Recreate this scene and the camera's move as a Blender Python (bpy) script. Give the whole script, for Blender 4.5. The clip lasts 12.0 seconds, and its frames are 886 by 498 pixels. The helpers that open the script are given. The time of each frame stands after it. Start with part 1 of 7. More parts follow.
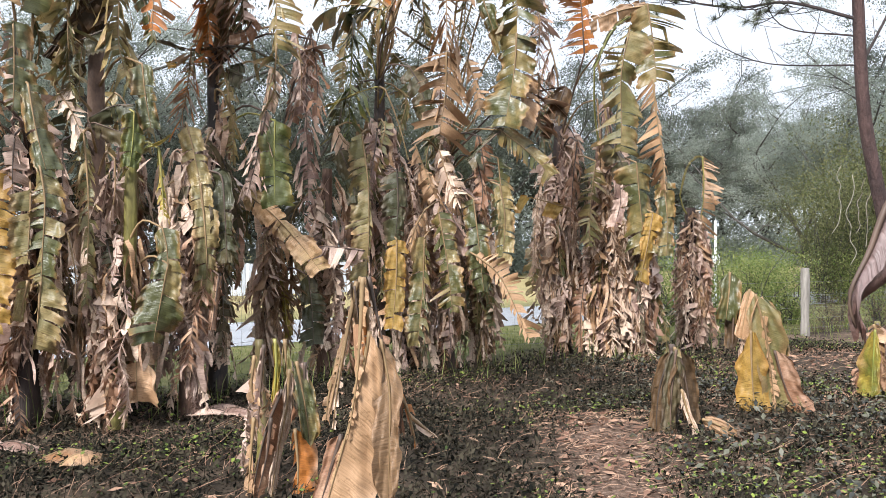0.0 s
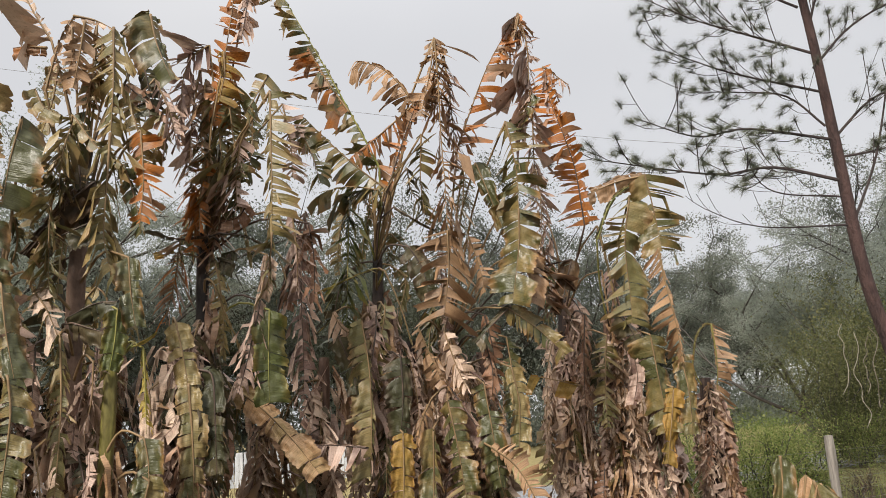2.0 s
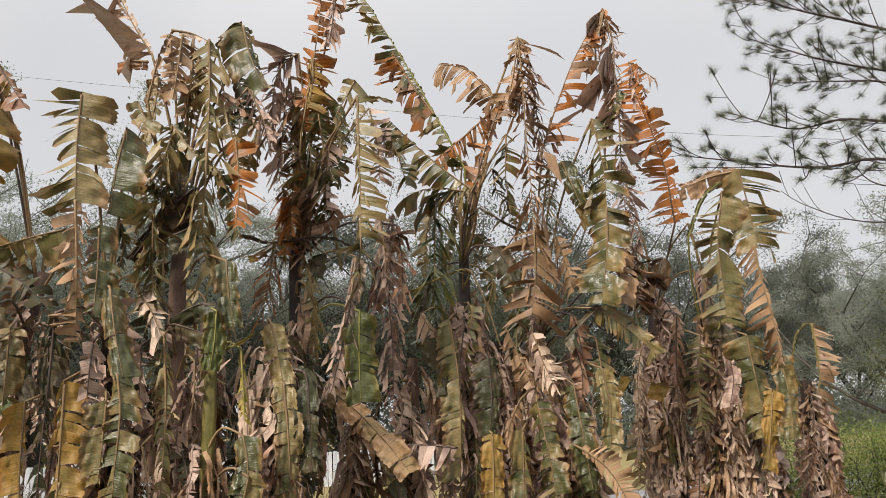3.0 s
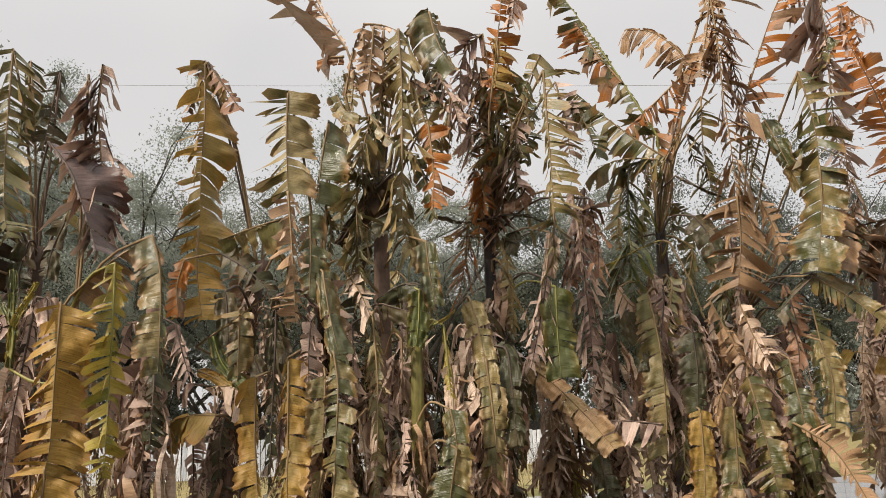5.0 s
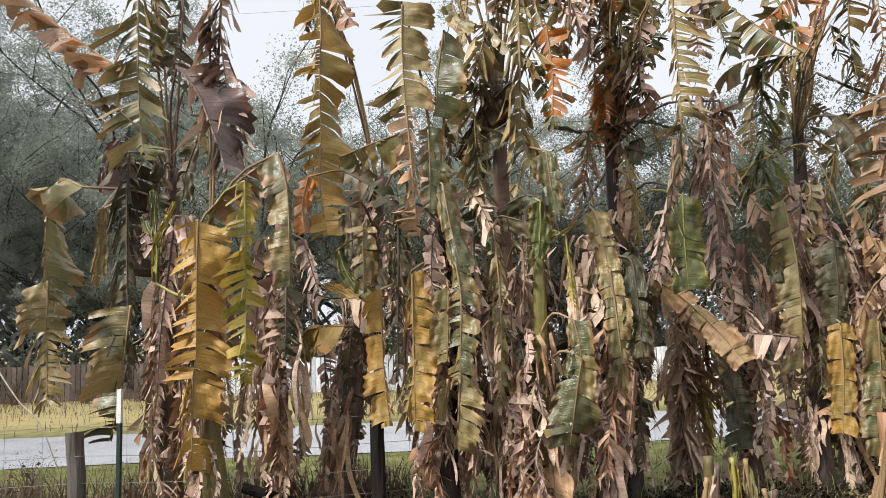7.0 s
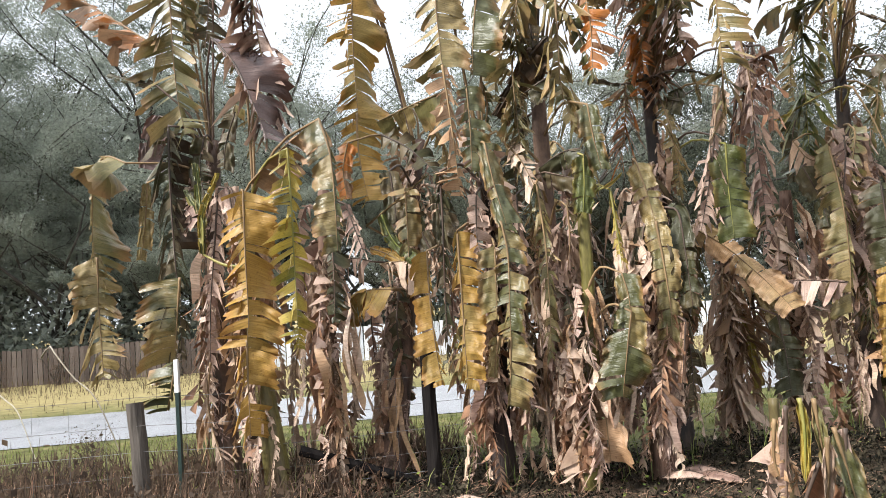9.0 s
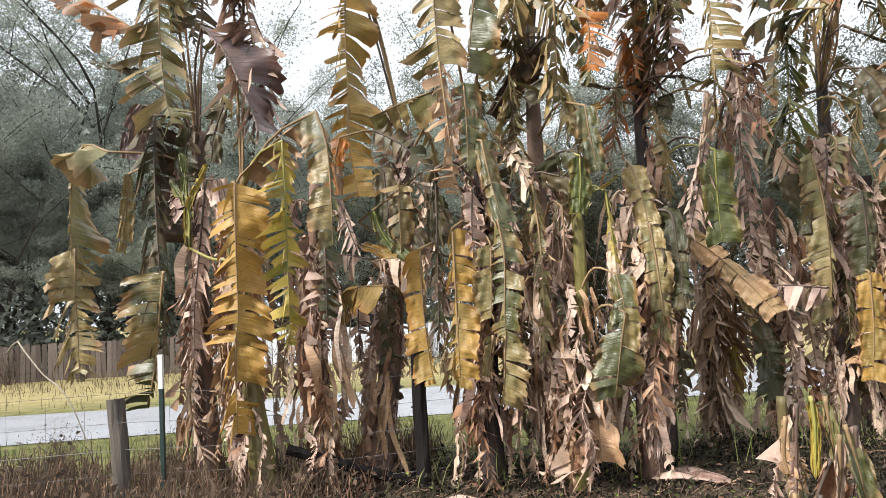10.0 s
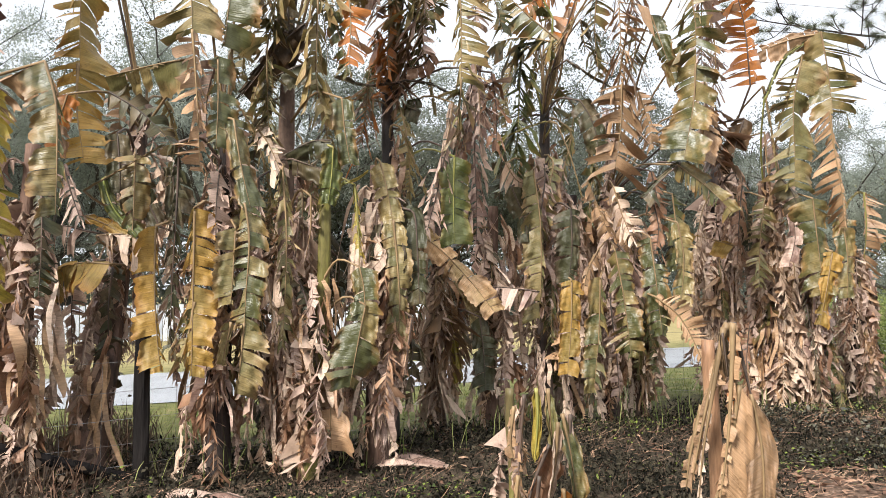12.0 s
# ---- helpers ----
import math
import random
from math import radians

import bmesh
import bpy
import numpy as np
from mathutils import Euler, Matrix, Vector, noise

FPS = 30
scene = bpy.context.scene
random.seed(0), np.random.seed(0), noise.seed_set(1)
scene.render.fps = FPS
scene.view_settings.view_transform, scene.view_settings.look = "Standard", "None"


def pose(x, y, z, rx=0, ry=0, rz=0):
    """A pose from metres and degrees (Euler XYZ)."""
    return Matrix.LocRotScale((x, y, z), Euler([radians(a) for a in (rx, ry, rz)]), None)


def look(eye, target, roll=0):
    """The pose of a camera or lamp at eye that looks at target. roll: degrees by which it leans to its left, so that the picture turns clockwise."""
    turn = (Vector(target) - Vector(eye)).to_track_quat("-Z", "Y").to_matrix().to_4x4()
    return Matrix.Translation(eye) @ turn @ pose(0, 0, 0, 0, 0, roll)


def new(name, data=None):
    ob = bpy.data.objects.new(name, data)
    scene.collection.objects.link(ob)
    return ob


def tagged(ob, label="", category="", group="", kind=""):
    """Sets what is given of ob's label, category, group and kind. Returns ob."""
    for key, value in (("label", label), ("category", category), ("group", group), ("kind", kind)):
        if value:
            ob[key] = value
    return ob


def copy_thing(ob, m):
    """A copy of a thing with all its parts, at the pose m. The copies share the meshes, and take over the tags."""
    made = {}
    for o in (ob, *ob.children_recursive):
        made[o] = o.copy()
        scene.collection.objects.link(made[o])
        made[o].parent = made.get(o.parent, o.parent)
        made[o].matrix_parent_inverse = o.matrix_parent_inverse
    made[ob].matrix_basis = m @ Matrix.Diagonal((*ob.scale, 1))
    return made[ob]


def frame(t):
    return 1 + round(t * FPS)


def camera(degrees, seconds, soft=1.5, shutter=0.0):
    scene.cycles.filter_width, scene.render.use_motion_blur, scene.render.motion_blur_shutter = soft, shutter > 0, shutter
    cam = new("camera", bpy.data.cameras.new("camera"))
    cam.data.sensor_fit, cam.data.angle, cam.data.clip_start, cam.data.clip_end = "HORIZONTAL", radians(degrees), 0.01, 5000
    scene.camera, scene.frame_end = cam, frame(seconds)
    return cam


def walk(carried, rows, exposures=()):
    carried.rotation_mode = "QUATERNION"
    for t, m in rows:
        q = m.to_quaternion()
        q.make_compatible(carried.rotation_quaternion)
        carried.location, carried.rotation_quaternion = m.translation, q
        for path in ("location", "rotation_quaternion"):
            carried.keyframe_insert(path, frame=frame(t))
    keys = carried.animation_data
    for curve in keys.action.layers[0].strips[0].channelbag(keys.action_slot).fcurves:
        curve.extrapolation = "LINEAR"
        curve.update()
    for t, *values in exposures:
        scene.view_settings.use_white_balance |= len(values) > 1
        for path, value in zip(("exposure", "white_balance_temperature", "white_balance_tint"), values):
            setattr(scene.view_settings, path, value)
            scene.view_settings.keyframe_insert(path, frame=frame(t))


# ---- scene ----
cam = camera(59.7, 12.0, 0.6)
METRES, EYE, TILT, LEAN, TURN = 2.0, 1.56, 0.0, 0.0, 0.0
ROWS = [
    (0.0, 0.0, 0.0, 0.0, 0.0, 0.0, -0.0),
    (0.5, -0.0748, 0.1097, 0.0367, -1.19, 2.49, 0.18),
    (1.0, -0.1218, 0.2095, 0.0763, -3.42, 7.9, 1.31),
    (1.5, -0.1363, 0.2746, 0.1057, -3.17, 11.28, 2.5),
    (2.0, -0.1463, 0.2943, 0.1068, -1.31, 12.52, 2.72),
    (2.5, -0.1584, 0.2954, 0.1026, 1.54, 12.82, 2.43),
    (3.0, -0.1727, 0.2979, 0.1017, 4.77, 12.91, 2.12),
    (5.0, -0.2265, 0.2945, 0.0843, 18.53, 11.92, 1.77),
    (5.5, -0.2351, 0.2921, 0.0773, 21.66, 10.97, 1.71),
    (6.0, -0.2522, 0.3002, 0.069, 23.98, 9.72, 1.63),
    (6.5, -0.2657, 0.3064, 0.0602, 25.79, 8.04, 1.56),
    (7.0, -0.2717, 0.3169, 0.0517, 26.97, 6.31, 1.62),
    (9.0, -0.3627, 0.2658, 0.021, 28.74, 4.03, 3.96),
    (9.5, -0.4477, 0.2026, 0.0081, 28.17, 4.15, 4.31),
    (10.0, -0.5272, 0.2138, -0.0031, 25.32, 4.28, 3.02),
    (10.5, -0.5909, 0.2274, -0.0096, 17.98, 4.33, 1.13),
    (11.0, -0.647, 0.1791, 0.0032, 10.34, 3.25, 0.22),
    (11.5, -0.6664, 0.1641, -0.0007, 5.66, 2.69, -0.21),
    (12.0, -0.6614, 0.1768, 0.0015, 3.96, 2.99, -0.15),
]
EXPOSURES = [(0.0, 0.66, 6150, 11), (0.6, 0.63, 6250, 11), (1.1, 0.3, 6600, 10), (1.6, 0.0, 6850, 11), (2.5, -0.04, 6950, 12), (5.5, -0.02, 7300, 12), (5.9, 0.0, 7200, 12), (7.2, 0.42, 6550, 10), (8.8, 0.64, 6450, 10), (12.0, 0.62, 6550, 10)]
walk(cam, [(t, pose(0, 0, EYE, TILT, LEAN, TURN) @ pose(METRES * x, METRES * y, METRES * z, 90 + pitch, roll, yaw)) for t, x, y, z, yaw, pitch, roll in ROWS], EXPOSURES)

# ---- world and light: overcast sky ----
world = bpy.data.worlds.new("overcast_sky")
scene.world = world
world.use_nodes = True
wn, wl = world.node_tree.nodes, world.node_tree.links
sky = wn.new("ShaderNodeTexSky")
sky.sky_type = "NISHITA"
sky.sun_disc = False
sky.sun_elevation = radians(38)
sky.sun_rotation = radians(215)
sky.air_density, sky.dust_density = 1.0, 4.0
sky_dir = wn.new("ShaderNodeTexCoord")
cloud_noise = wn.new("ShaderNodeTexNoise")
cloud_noise.inputs["Scale"].default_value = 2.2
cloud_noise.inputs["Detail"].default_value = 4
wl.new(sky_dir.outputs["Generated"], cloud_noise.inputs["Vector"])
cloud_ramp = wn.new("ShaderNodeValToRGB")
cloud_ramp.color_ramp.elements[0].position, cloud_ramp.color_ramp.elements[1].position = 0.3, 0.75
cloud_ramp.color_ramp.elements[0].color = (7.35, 7.8, 8.55, 1)
cloud_ramp.color_ramp.elements[1].color = (8.3, 8.7, 9.3, 1)
wl.new(cloud_noise.outputs["Fac"], cloud_ramp.inputs["Fac"])
# an overcast sky is brightest overhead
sky_split = wn.new("ShaderNodeSeparateXYZ")
wl.new(sky_dir.outputs["Generated"], sky_split.inputs[0])
zenith = wn.new("ShaderNodeMapRange")
zenith.interpolation_type = "SMOOTHSTEP"
for key, value in (("From Min", 0.42), ("From Max", 1.0), ("To Min", 1.0), ("To Max", 2.3)):
    zenith.inputs[key].default_value = value
wl.new(sky_split.outputs["Z"], zenith.inputs["Value"])
clouds = wn.new("ShaderNodeVectorMath")
clouds.operation = "SCALE"
wl.new(cloud_ramp.outputs["Color"], clouds.inputs[0])
wl.new(zenith.outputs["Result"], clouds.inputs["Scale"])
sky_mix = wn.new("ShaderNodeMix")
sky_mix.data_type = "RGBA"
sky_mix.inputs[0].default_value = 0.9
wl.new(sky.outputs["Color"], sky_mix.inputs[6])
wl.new(clouds.outputs[0], sky_mix.inputs[7])
background = wn["Background"]
background.inputs["Strength"].default_value = 0.095
wl.new(sky_mix.outputs[2], background.inputs["Color"])

sun = new("sun", bpy.data.lights.new("sun", "SUN"))
sun.data.energy, sun.data.angle, sun.data.color = 4.6, radians(15), (1.0, 0.972, 0.93)
sun.matrix_world = look((-6.5, -7.5, 10.5), (0, 4, 0))


# ---- materials ----
def nodes_of(name, rough=0.7):
    m = bpy.data.materials.new(name)
    m.use_nodes = True
    n, l = m.node_tree.nodes, m.node_tree.links
    b = n["Principled BSDF"]
    b.inputs["Roughness"].default_value = rough
    return m, n, l, b


def ramp(n, l, fac, stops):
    r = n.new("ShaderNodeValToRGB")
    e = r.color_ramp.elements
    while len(e) < len(stops):
        e.new(0.5)
    for i, (p, c) in enumerate(stops):
        e[i].position, e[i].color = p, (*c, 1)
    l.new(fac, r.inputs["Fac"])
    return r.outputs["Color"]


def noise_tex(n, l, vec, scale, detail=4, rough=0.6):
    t = n.new("ShaderNodeTexNoise")
    t.inputs["Scale"].default_value, t.inputs["Detail"].default_value, t.inputs["Roughness"].default_value = scale, detail, rough
    if vec is not None:
        l.new(vec, t.inputs["Vector"])
    return t.outputs["Fac"]


def mapped(n, l, out, scale):
    m = n.new("ShaderNodeMapping")
    m.inputs["Scale"].default_value = scale
    l.new(out, m.inputs["Vector"])
    return m.outputs["Vector"]


def mix(n, l, fac, a, b, blend="MIX"):
    m = n.new("ShaderNodeMix")
    m.data_type, m.blend_type = "RGBA", blend
    for k, v in ((0, fac), (6, a), (7, b)):
        if isinstance(v, (int, float)):
            m.inputs[k].default_value = v
        elif isinstance(v, tuple):
            m.inputs[k].default_value = (*v, 1)
        else:
            l.new(v, m.inputs[k])
    return m.outputs[2]


def math_node(n, l, op, a, b=0.0, clamp=False):
    m = n.new("ShaderNodeMath")
    m.operation, m.use_clamp = op, clamp
    for k, v in ((0, a), (1, b)):
        if isinstance(v, (int, float)):
            m.inputs[k].default_value = v
        else:
            l.new(v, m.inputs[k])
    return m.outputs[0]


def bump(n, l, b, height, strength=0.4, distance=0.01):
    k = n.new("ShaderNodeBump")
    k.inputs["Strength"].default_value, k.inputs["Distance"].default_value = strength, distance
    l.new(height, k.inputs["Height"])
    l.new(k.outputs["Normal"], b.inputs["Normal"])


def leaf_material(name, main, second, edge, rough=0.5, glow=0.25, second_amount=0.5, spec=0.5):
    """Banana blade: veins run across the rib (u along it, v outwards), edges dried, patches of a second colour."""
    m, n, l, b = nodes_of(name, rough)
    b.inputs["Specular IOR Level"].default_value = spec
    uv = n.new("ShaderNodeUVMap").outputs["UV"]
    geo = n.new("ShaderNodeNewGeometry")
    info = n.new("ShaderNodeObjectInfo")
    obj = n.new("ShaderNodeTexCoord").outputs["Object"]
    split = n.new("ShaderNodeSeparateXYZ")
    l.new(uv, split.inputs[0])
    vein = noise_tex(n, l, mapped(n, l, uv, (120, 1.3, 1)), 1.0, 4)
    fold = noise_tex(n, l, mapped(n, l, uv, (22, 0.8, 1)), 1.0, 2)
    patch = noise_tex(n, l, obj, 4.5, 4)
    island = math_node(n, l, "MULTIPLY", math_node(n, l, "SUBTRACT", geo.outputs["Random Per Island"], 0.5), 0.45)
    own = math_node(n, l, "MULTIPLY", math_node(n, l, "SUBTRACT", info.outputs["Random"], 0.5), 0.35)
    f = math_node(n, l, "ADD", math_node(n, l, "ADD", patch, island), own)
    f = math_node(n, l, "ADD", f, second_amount - 0.5)
    body = ramp(n, l, f, [(0.36, main), (0.62, second)])
    rim = math_node(n, l, "ADD", split.outputs["Y"], math_node(n, l, "MULTIPLY", patch, 1.4))
    rim = ramp(n, l, math_node(n, l, "MULTIPLY", rim, 0.5), [(0.6, (0, 0, 0)), (0.84, (1, 1, 1))])
    col = mix(n, l, rim, body, edge)
    veins = ramp(n, l, vein, [(0.32, (0.55, 0.54, 0.5)), (0.66, (1.22, 1.2, 1.15))])
    col = mix(n, l, 0.65, col, veins, "MULTIPLY")
    spots = ramp(n, l, noise_tex(n, l, obj, 38, 3), [(0.3, (0.45, 0.4, 0.35)), (0.42, (1, 1, 1))])
    col = mix(n, l, 0.6, col, spots, "MULTIPLY")
    l.new(col, b.inputs["Base Color"])
    l.new(ramp(n, l, patch, [(0.3, (rough - 0.16,) * 3), (0.7, (rough + 0.1,) * 3)]), b.inputs["Roughness"])
    bump(n, l, b, math_node(n, l, "ADD", vein, math_node(n, l, "MULTIPLY", fold, 1.6)), 0.6, 0.008)
    if glow:
        tr = n.new("ShaderNodeBsdfTranslucent")
        l.new(col, tr.inputs["Color"])
        ms = n.new("ShaderNodeMixShader")
        ms.inputs[0].default_value = glow
        l.new(b.outputs[0], ms.inputs[1])
        l.new(tr.outputs[0], ms.inputs[2])
        l.new(ms.outputs[0], n["Material Output"].inputs["Surface"])
    return m


def plain_material(name, a, b_col, scale=6, stretch=(1, 1, 1), rough=0.8, relief=0.4, distance=0.01, fine=40, own=0.3, island=False, glow=0.0, spec=0.35):
    """Two-scale mottled surface in object coordinates."""
    m, n, l, b = nodes_of(name, rough)
    b.inputs["Specular IOR Level"].default_value = spec
    obj = mapped(n, l, n.new("ShaderNodeTexCoord").outputs["Object"], stretch)
    big, small = noise_tex(n, l, obj, scale, 5), noise_tex(n, l, obj, fine, 3)
    info = n.new("ShaderNodeNewGeometry").outputs["Random Per Island"] if island else n.new("ShaderNodeObjectInfo").outputs["Random"]
    f = math_node(n, l, "ADD", big, math_node(n, l, "MULTIPLY", math_node(n, l, "SUBTRACT", info, 0.5), own))
    col = ramp(n, l, f, [(0.32, a), (0.68, b_col)])
    col = mix(n, l, 0.7, col, ramp(n, l, small, [(0.3, (0.6, 0.6, 0.6)), (0.7, (1.15, 1.15, 1.15))]), "MULTIPLY")
    l.new(col, b.inputs["Base Color"])
    if relief:
        bump(n, l, b, small, relief, distance)
    if glow:
        tr = n.new("ShaderNodeBsdfTranslucent")
        l.new(col, tr.inputs["Color"])
        ms = n.new("ShaderNodeMixShader")
        ms.inputs[0].default_value = glow
        l.new(b.outputs[0], ms.inputs[1])
        l.new(tr.outputs[0], ms.inputs[2])
        l.new(ms.outputs[0], n["Material Output"].inputs["Surface"])
    return m


TONES = {
    "olive": leaf_material("blade_olive", (0.085, 0.088, 0.033), (0.25, 0.185, 0.07), (0.3, 0.16, 0.06), 0.38, 0.14, 0.44, 0.6),
    "khaki": leaf_material("blade_khaki", (0.29, 0.22, 0.0954), (0.15, 0.135, 0.0509), (0.33, 0.2, 0.0954), 0.4, 0.16, 0.5),
    "gold": leaf_material("blade_gold", (0.41, 0.245, 0.0594), (0.28, 0.195, 0.0583), (0.38, 0.19, 0.053), 0.48, 0.25, 0.47, 0.4),
    "lime": leaf_material("blade_lime", (0.43, 0.33, 0.0636), (0.17, 0.175, 0.0318), (0.4, 0.24, 0.0848), 0.42, 0.3, 0.45),
    "orange": leaf_material("blade_orange", (0.45, 0.16, 0.0318), (0.3, 0.185, 0.111), (0.3, 0.17, 0.0954), 0.5, 0.25, 0.44),
    "tan": leaf_material("blade_tan", (0.43, 0.262, 0.145), (0.23, 0.14, 0.075), (0.36, 0.22, 0.125), 0.5, 0.1, 0.48),
    "amber": leaf_material("blade_amber", (0.56, 0.35, 0.19), (0.4, 0.28, 0.13), (0.58, 0.38, 0.23), 0.48, 0.15, 0.4),
    "pale": leaf_material("blade_pale", (0.64, 0.475, 0.36), (0.4, 0.275, 0.2), (0.58, 0.43, 0.33), 0.52, 0.1, 0.45),
    "mauve": leaf_material("blade_mauve", (0.52, 0.37, 0.3), (0.21, 0.125, 0.098), (0.56, 0.4, 0.31), 0.55, 0.1, 0.45),
    "dark": leaf_material("blade_dark", (0.058, 0.058, 0.0286), (0.125, 0.096, 0.053), (0.09, 0.062, 0.0403), 0.42, 0.12, 0.45, 0.35),
    "leather": leaf_material("blade_leather", (0.04, 0.026, 0.014), (0.095, 0.058, 0.03), (0.15, 0.085, 0.04), 0.52, 0.05, 0.45, 0.25),
    "violet": leaf_material("blade_violet", (0.11, 0.07, 0.062), (0.2, 0.14, 0.13), (0.14, 0.06, 0.04), 0.4, 0.1, 0.5),
    "green": leaf_material("blade_green", (0.115, 0.135, 0.0382), (0.105, 0.115, 0.0424), (0.297, 0.22, 0.0594), 0.4, 0.3, 0.45),
    "brown": leaf_material("blade_brown", (0.27, 0.14, 0.08), (0.42, 0.265, 0.175), (0.2, 0.1, 0.055), 0.5, 0.08, 0.47),
}
RIBS = {
    "pale": plain_material("rib_tan", (0.3, 0.2, 0.1), (0.2, 0.13, 0.065), 12, (1, 1, 0.3), 0.55, 0.2),
    "green": plain_material("rib_green", (0.2, 0.22, 0.05), (0.3, 0.25, 0.08), 10, (1, 1, 0.3), 0.45, 0.2),
    "dark": plain_material("rib_dark", (0.06, 0.045, 0.035), (0.14, 0.09, 0.065), 12, (1, 1, 0.3), 0.55, 0.2),
}
STEM_DRY = plain_material("stem_dry", (0.17, 0.1, 0.07), (0.035, 0.024, 0.02), 9, (1.6, 1.6, 0.22), 0.75, 0.6, 0.012, 60, 0.5)
STEM_GREEN = plain_material("stem_green", (0.2, 0.18, 0.045), (0.09, 0.065, 0.032), 7, (1.3, 1.3, 0.3), 0.5, 0.4, 0.006, 50, 0.3)
STEM_TAN = plain_material("stem_tan", (0.45, 0.26, 0.14), (0.2, 0.1, 0.055), 9, (1.6, 1.6, 0.2), 0.6, 0.6, 0.008, 60, 0.3)
STEM_DARK = plain_material("stem_dark", (0.035, 0.028, 0.025), (0.16, 0.1, 0.07), 5, (1, 1, 0.5), 0.6, 0.5, 0.008, 50, 0.4)
BARK_PINE = plain_material("bark_pine", (0.028, 0.019, 0.018), (0.085, 0.05, 0.044), 7, (1, 1, 0.3), 0.9, 1.0, 0.06, 26)
BARK_TWIG = plain_material("bark_twig", (0.045, 0.036, 0.034), (0.08, 0.06, 0.055), 9, (1, 1, 1), 0.9, 0.3, 0.01, 30)
BARK_GREY = plain_material("bark_grey", (0.09, 0.08, 0.07), (0.045, 0.04, 0.035), 6, (1, 1, 0.3), 0.9, 0.8, 0.02, 30)
NEEDLE = plain_material("pine_needles", (0.07, 0.085, 0.05), (0.15, 0.16, 0.09), 3, (1, 1, 1), 0.6, 0.0, 0.01, 30, 0.6, True)
WOOD_GREY = plain_material("weathered_wood", (0.33, 0.3, 0.26), (0.17, 0.15, 0.13), 8, (1.5, 1.5, 0.12), 0.85, 0.7, 0.008, 50)
WOOD_BROWN = plain_material("weathered_brown_wood", (0.17, 0.145, 0.12), (0.07, 0.058, 0.048), 8, (1.5, 1.5, 0.12), 0.85, 0.7, 0.008, 50)
WOOD_DARK = plain_material("dark_wet_wood", (0.008, 0.007, 0.007), (0.024, 0.02, 0.018), 8, (1.5, 1.5, 0.15), 0.85, 0.7, 0.01, 50, spec=0.1)
PICKET = plain_material("picket_wood", (0.15, 0.118, 0.098), (0.08, 0.06, 0.05), 3, (1, 1, 0.15), 0.9, 0.4, 0.006, 40, 0.8)
PICKET_PALE = plain_material("pale_picket", (0.74, 0.76, 0.79), (0.52, 0.55, 0.59), 2, (1, 1, 0.15), 0.6, 0.2, 0.006, 30, 0.6)
WIRE = plain_material("galvanised_wire", (0.22, 0.22, 0.22), (0.12, 0.1, 0.09), 20, (1, 1, 1), 0.5, 0.0)
POST_GREEN = plain_material("post_green_paint", (0.012, 0.03, 0.025), (0.02, 0.035, 0.03), 20, (1, 1, 1), 0.5, 0.1)
POST_WHITE = plain_material("post_white_paint", (0.75, 0.75, 0.72), (0.6, 0.6, 0.57), 20, (1, 1, 1), 0.5, 0.1)
ROAD = plain_material("wet_worn_asphalt", (0.42, 0.43, 0.45), (0.3, 0.31, 0.33), 1.2, (1, 1, 1), 0.2, 0.3, 0.005, 60)
FOLIAGE = plain_material("oak_foliage", (0.105, 0.122, 0.1), (0.23, 0.245, 0.2), 0.35, (1, 1, 1), 0.7, 0.0, 0.01, 2, 0.35, True, 0.55, spec=0.08)
FOLIAGE_PALE = plain_material("pale_oak_foliage", (0.09, 0.105, 0.07), (0.19, 0.2, 0.14), 0.4, (1, 1, 1), 0.7, 0.0, 0.01, 2, 0.35, True, 0.55, spec=0.08)
SHRUB = plain_material("shrub_foliage", (0.13, 0.18, 0.05), (0.31, 0.33, 0.12), 0.8, (1, 1, 1), 0.6, 0.0, 0.01, 4, 0.6, True, 0.4, spec=0.08)
THICKET = plain_material("thicket_foliage", (0.085, 0.1, 0.04), (0.22, 0.215, 0.1), 0.8, (1, 1, 1), 0.6, 0.0, 0.01, 4, 0.6, True, 0.4, spec=0.08)
# distance haze is painted in here: leaf colours far paler than real foliage
FOLIAGE_HAZE_TINT = plain_material("haze_tinted_foliage", (0.21, 0.24, 0.2), (0.39, 0.42, 0.36), 0.35, (1, 1, 1), 0.7, 0.0, 0.01, 2, 0.35, True, 0.55, spec=0.08)
SHRUB_DRY = plain_material("dry_brush", (0.16, 0.11, 0.075), (0.075, 0.055, 0.042), 1.0, (1, 1, 1), 0.8, 0.0, 0.01, 4, 0.6, True, 0.4, spec=0.08)
VINE_PALE = plain_material("pale_vine_bark", (0.42, 0.38, 0.3), (0.25, 0.21, 0.16), 12, (1, 1, 1), 0.8, 0.3)
CRATE = plain_material("grey_crate", (0.16, 0.16, 0.17), (0.09, 0.09, 0.1), 5, (1, 1, 1), 0.7, 0.2)
WEED_DEAD = plain_material("blackened_vine", (0.006, 0.006, 0.004), (0.055, 0.046, 0.03), 1.5, (1, 1, 1), 0.85, 0.0, 0.01, 8, 0.8, True, spec=0.08)
LEAF_FROST = plain_material("frosted_grey_leaves", (0.016, 0.016, 0.01), (0.1, 0.095, 0.062), 2.0, (1, 1, 1), 0.5, 0.0, 0.01, 14, 0.9, True, spec=0.4)
WEED_GREEN = plain_material("green_weed", (0.04, 0.06, 0.018), (0.17, 0.21, 0.045), 1.5, (1, 1, 1), 0.5, 0.0, 0.01, 8, 0.6, True, spec=0.08)
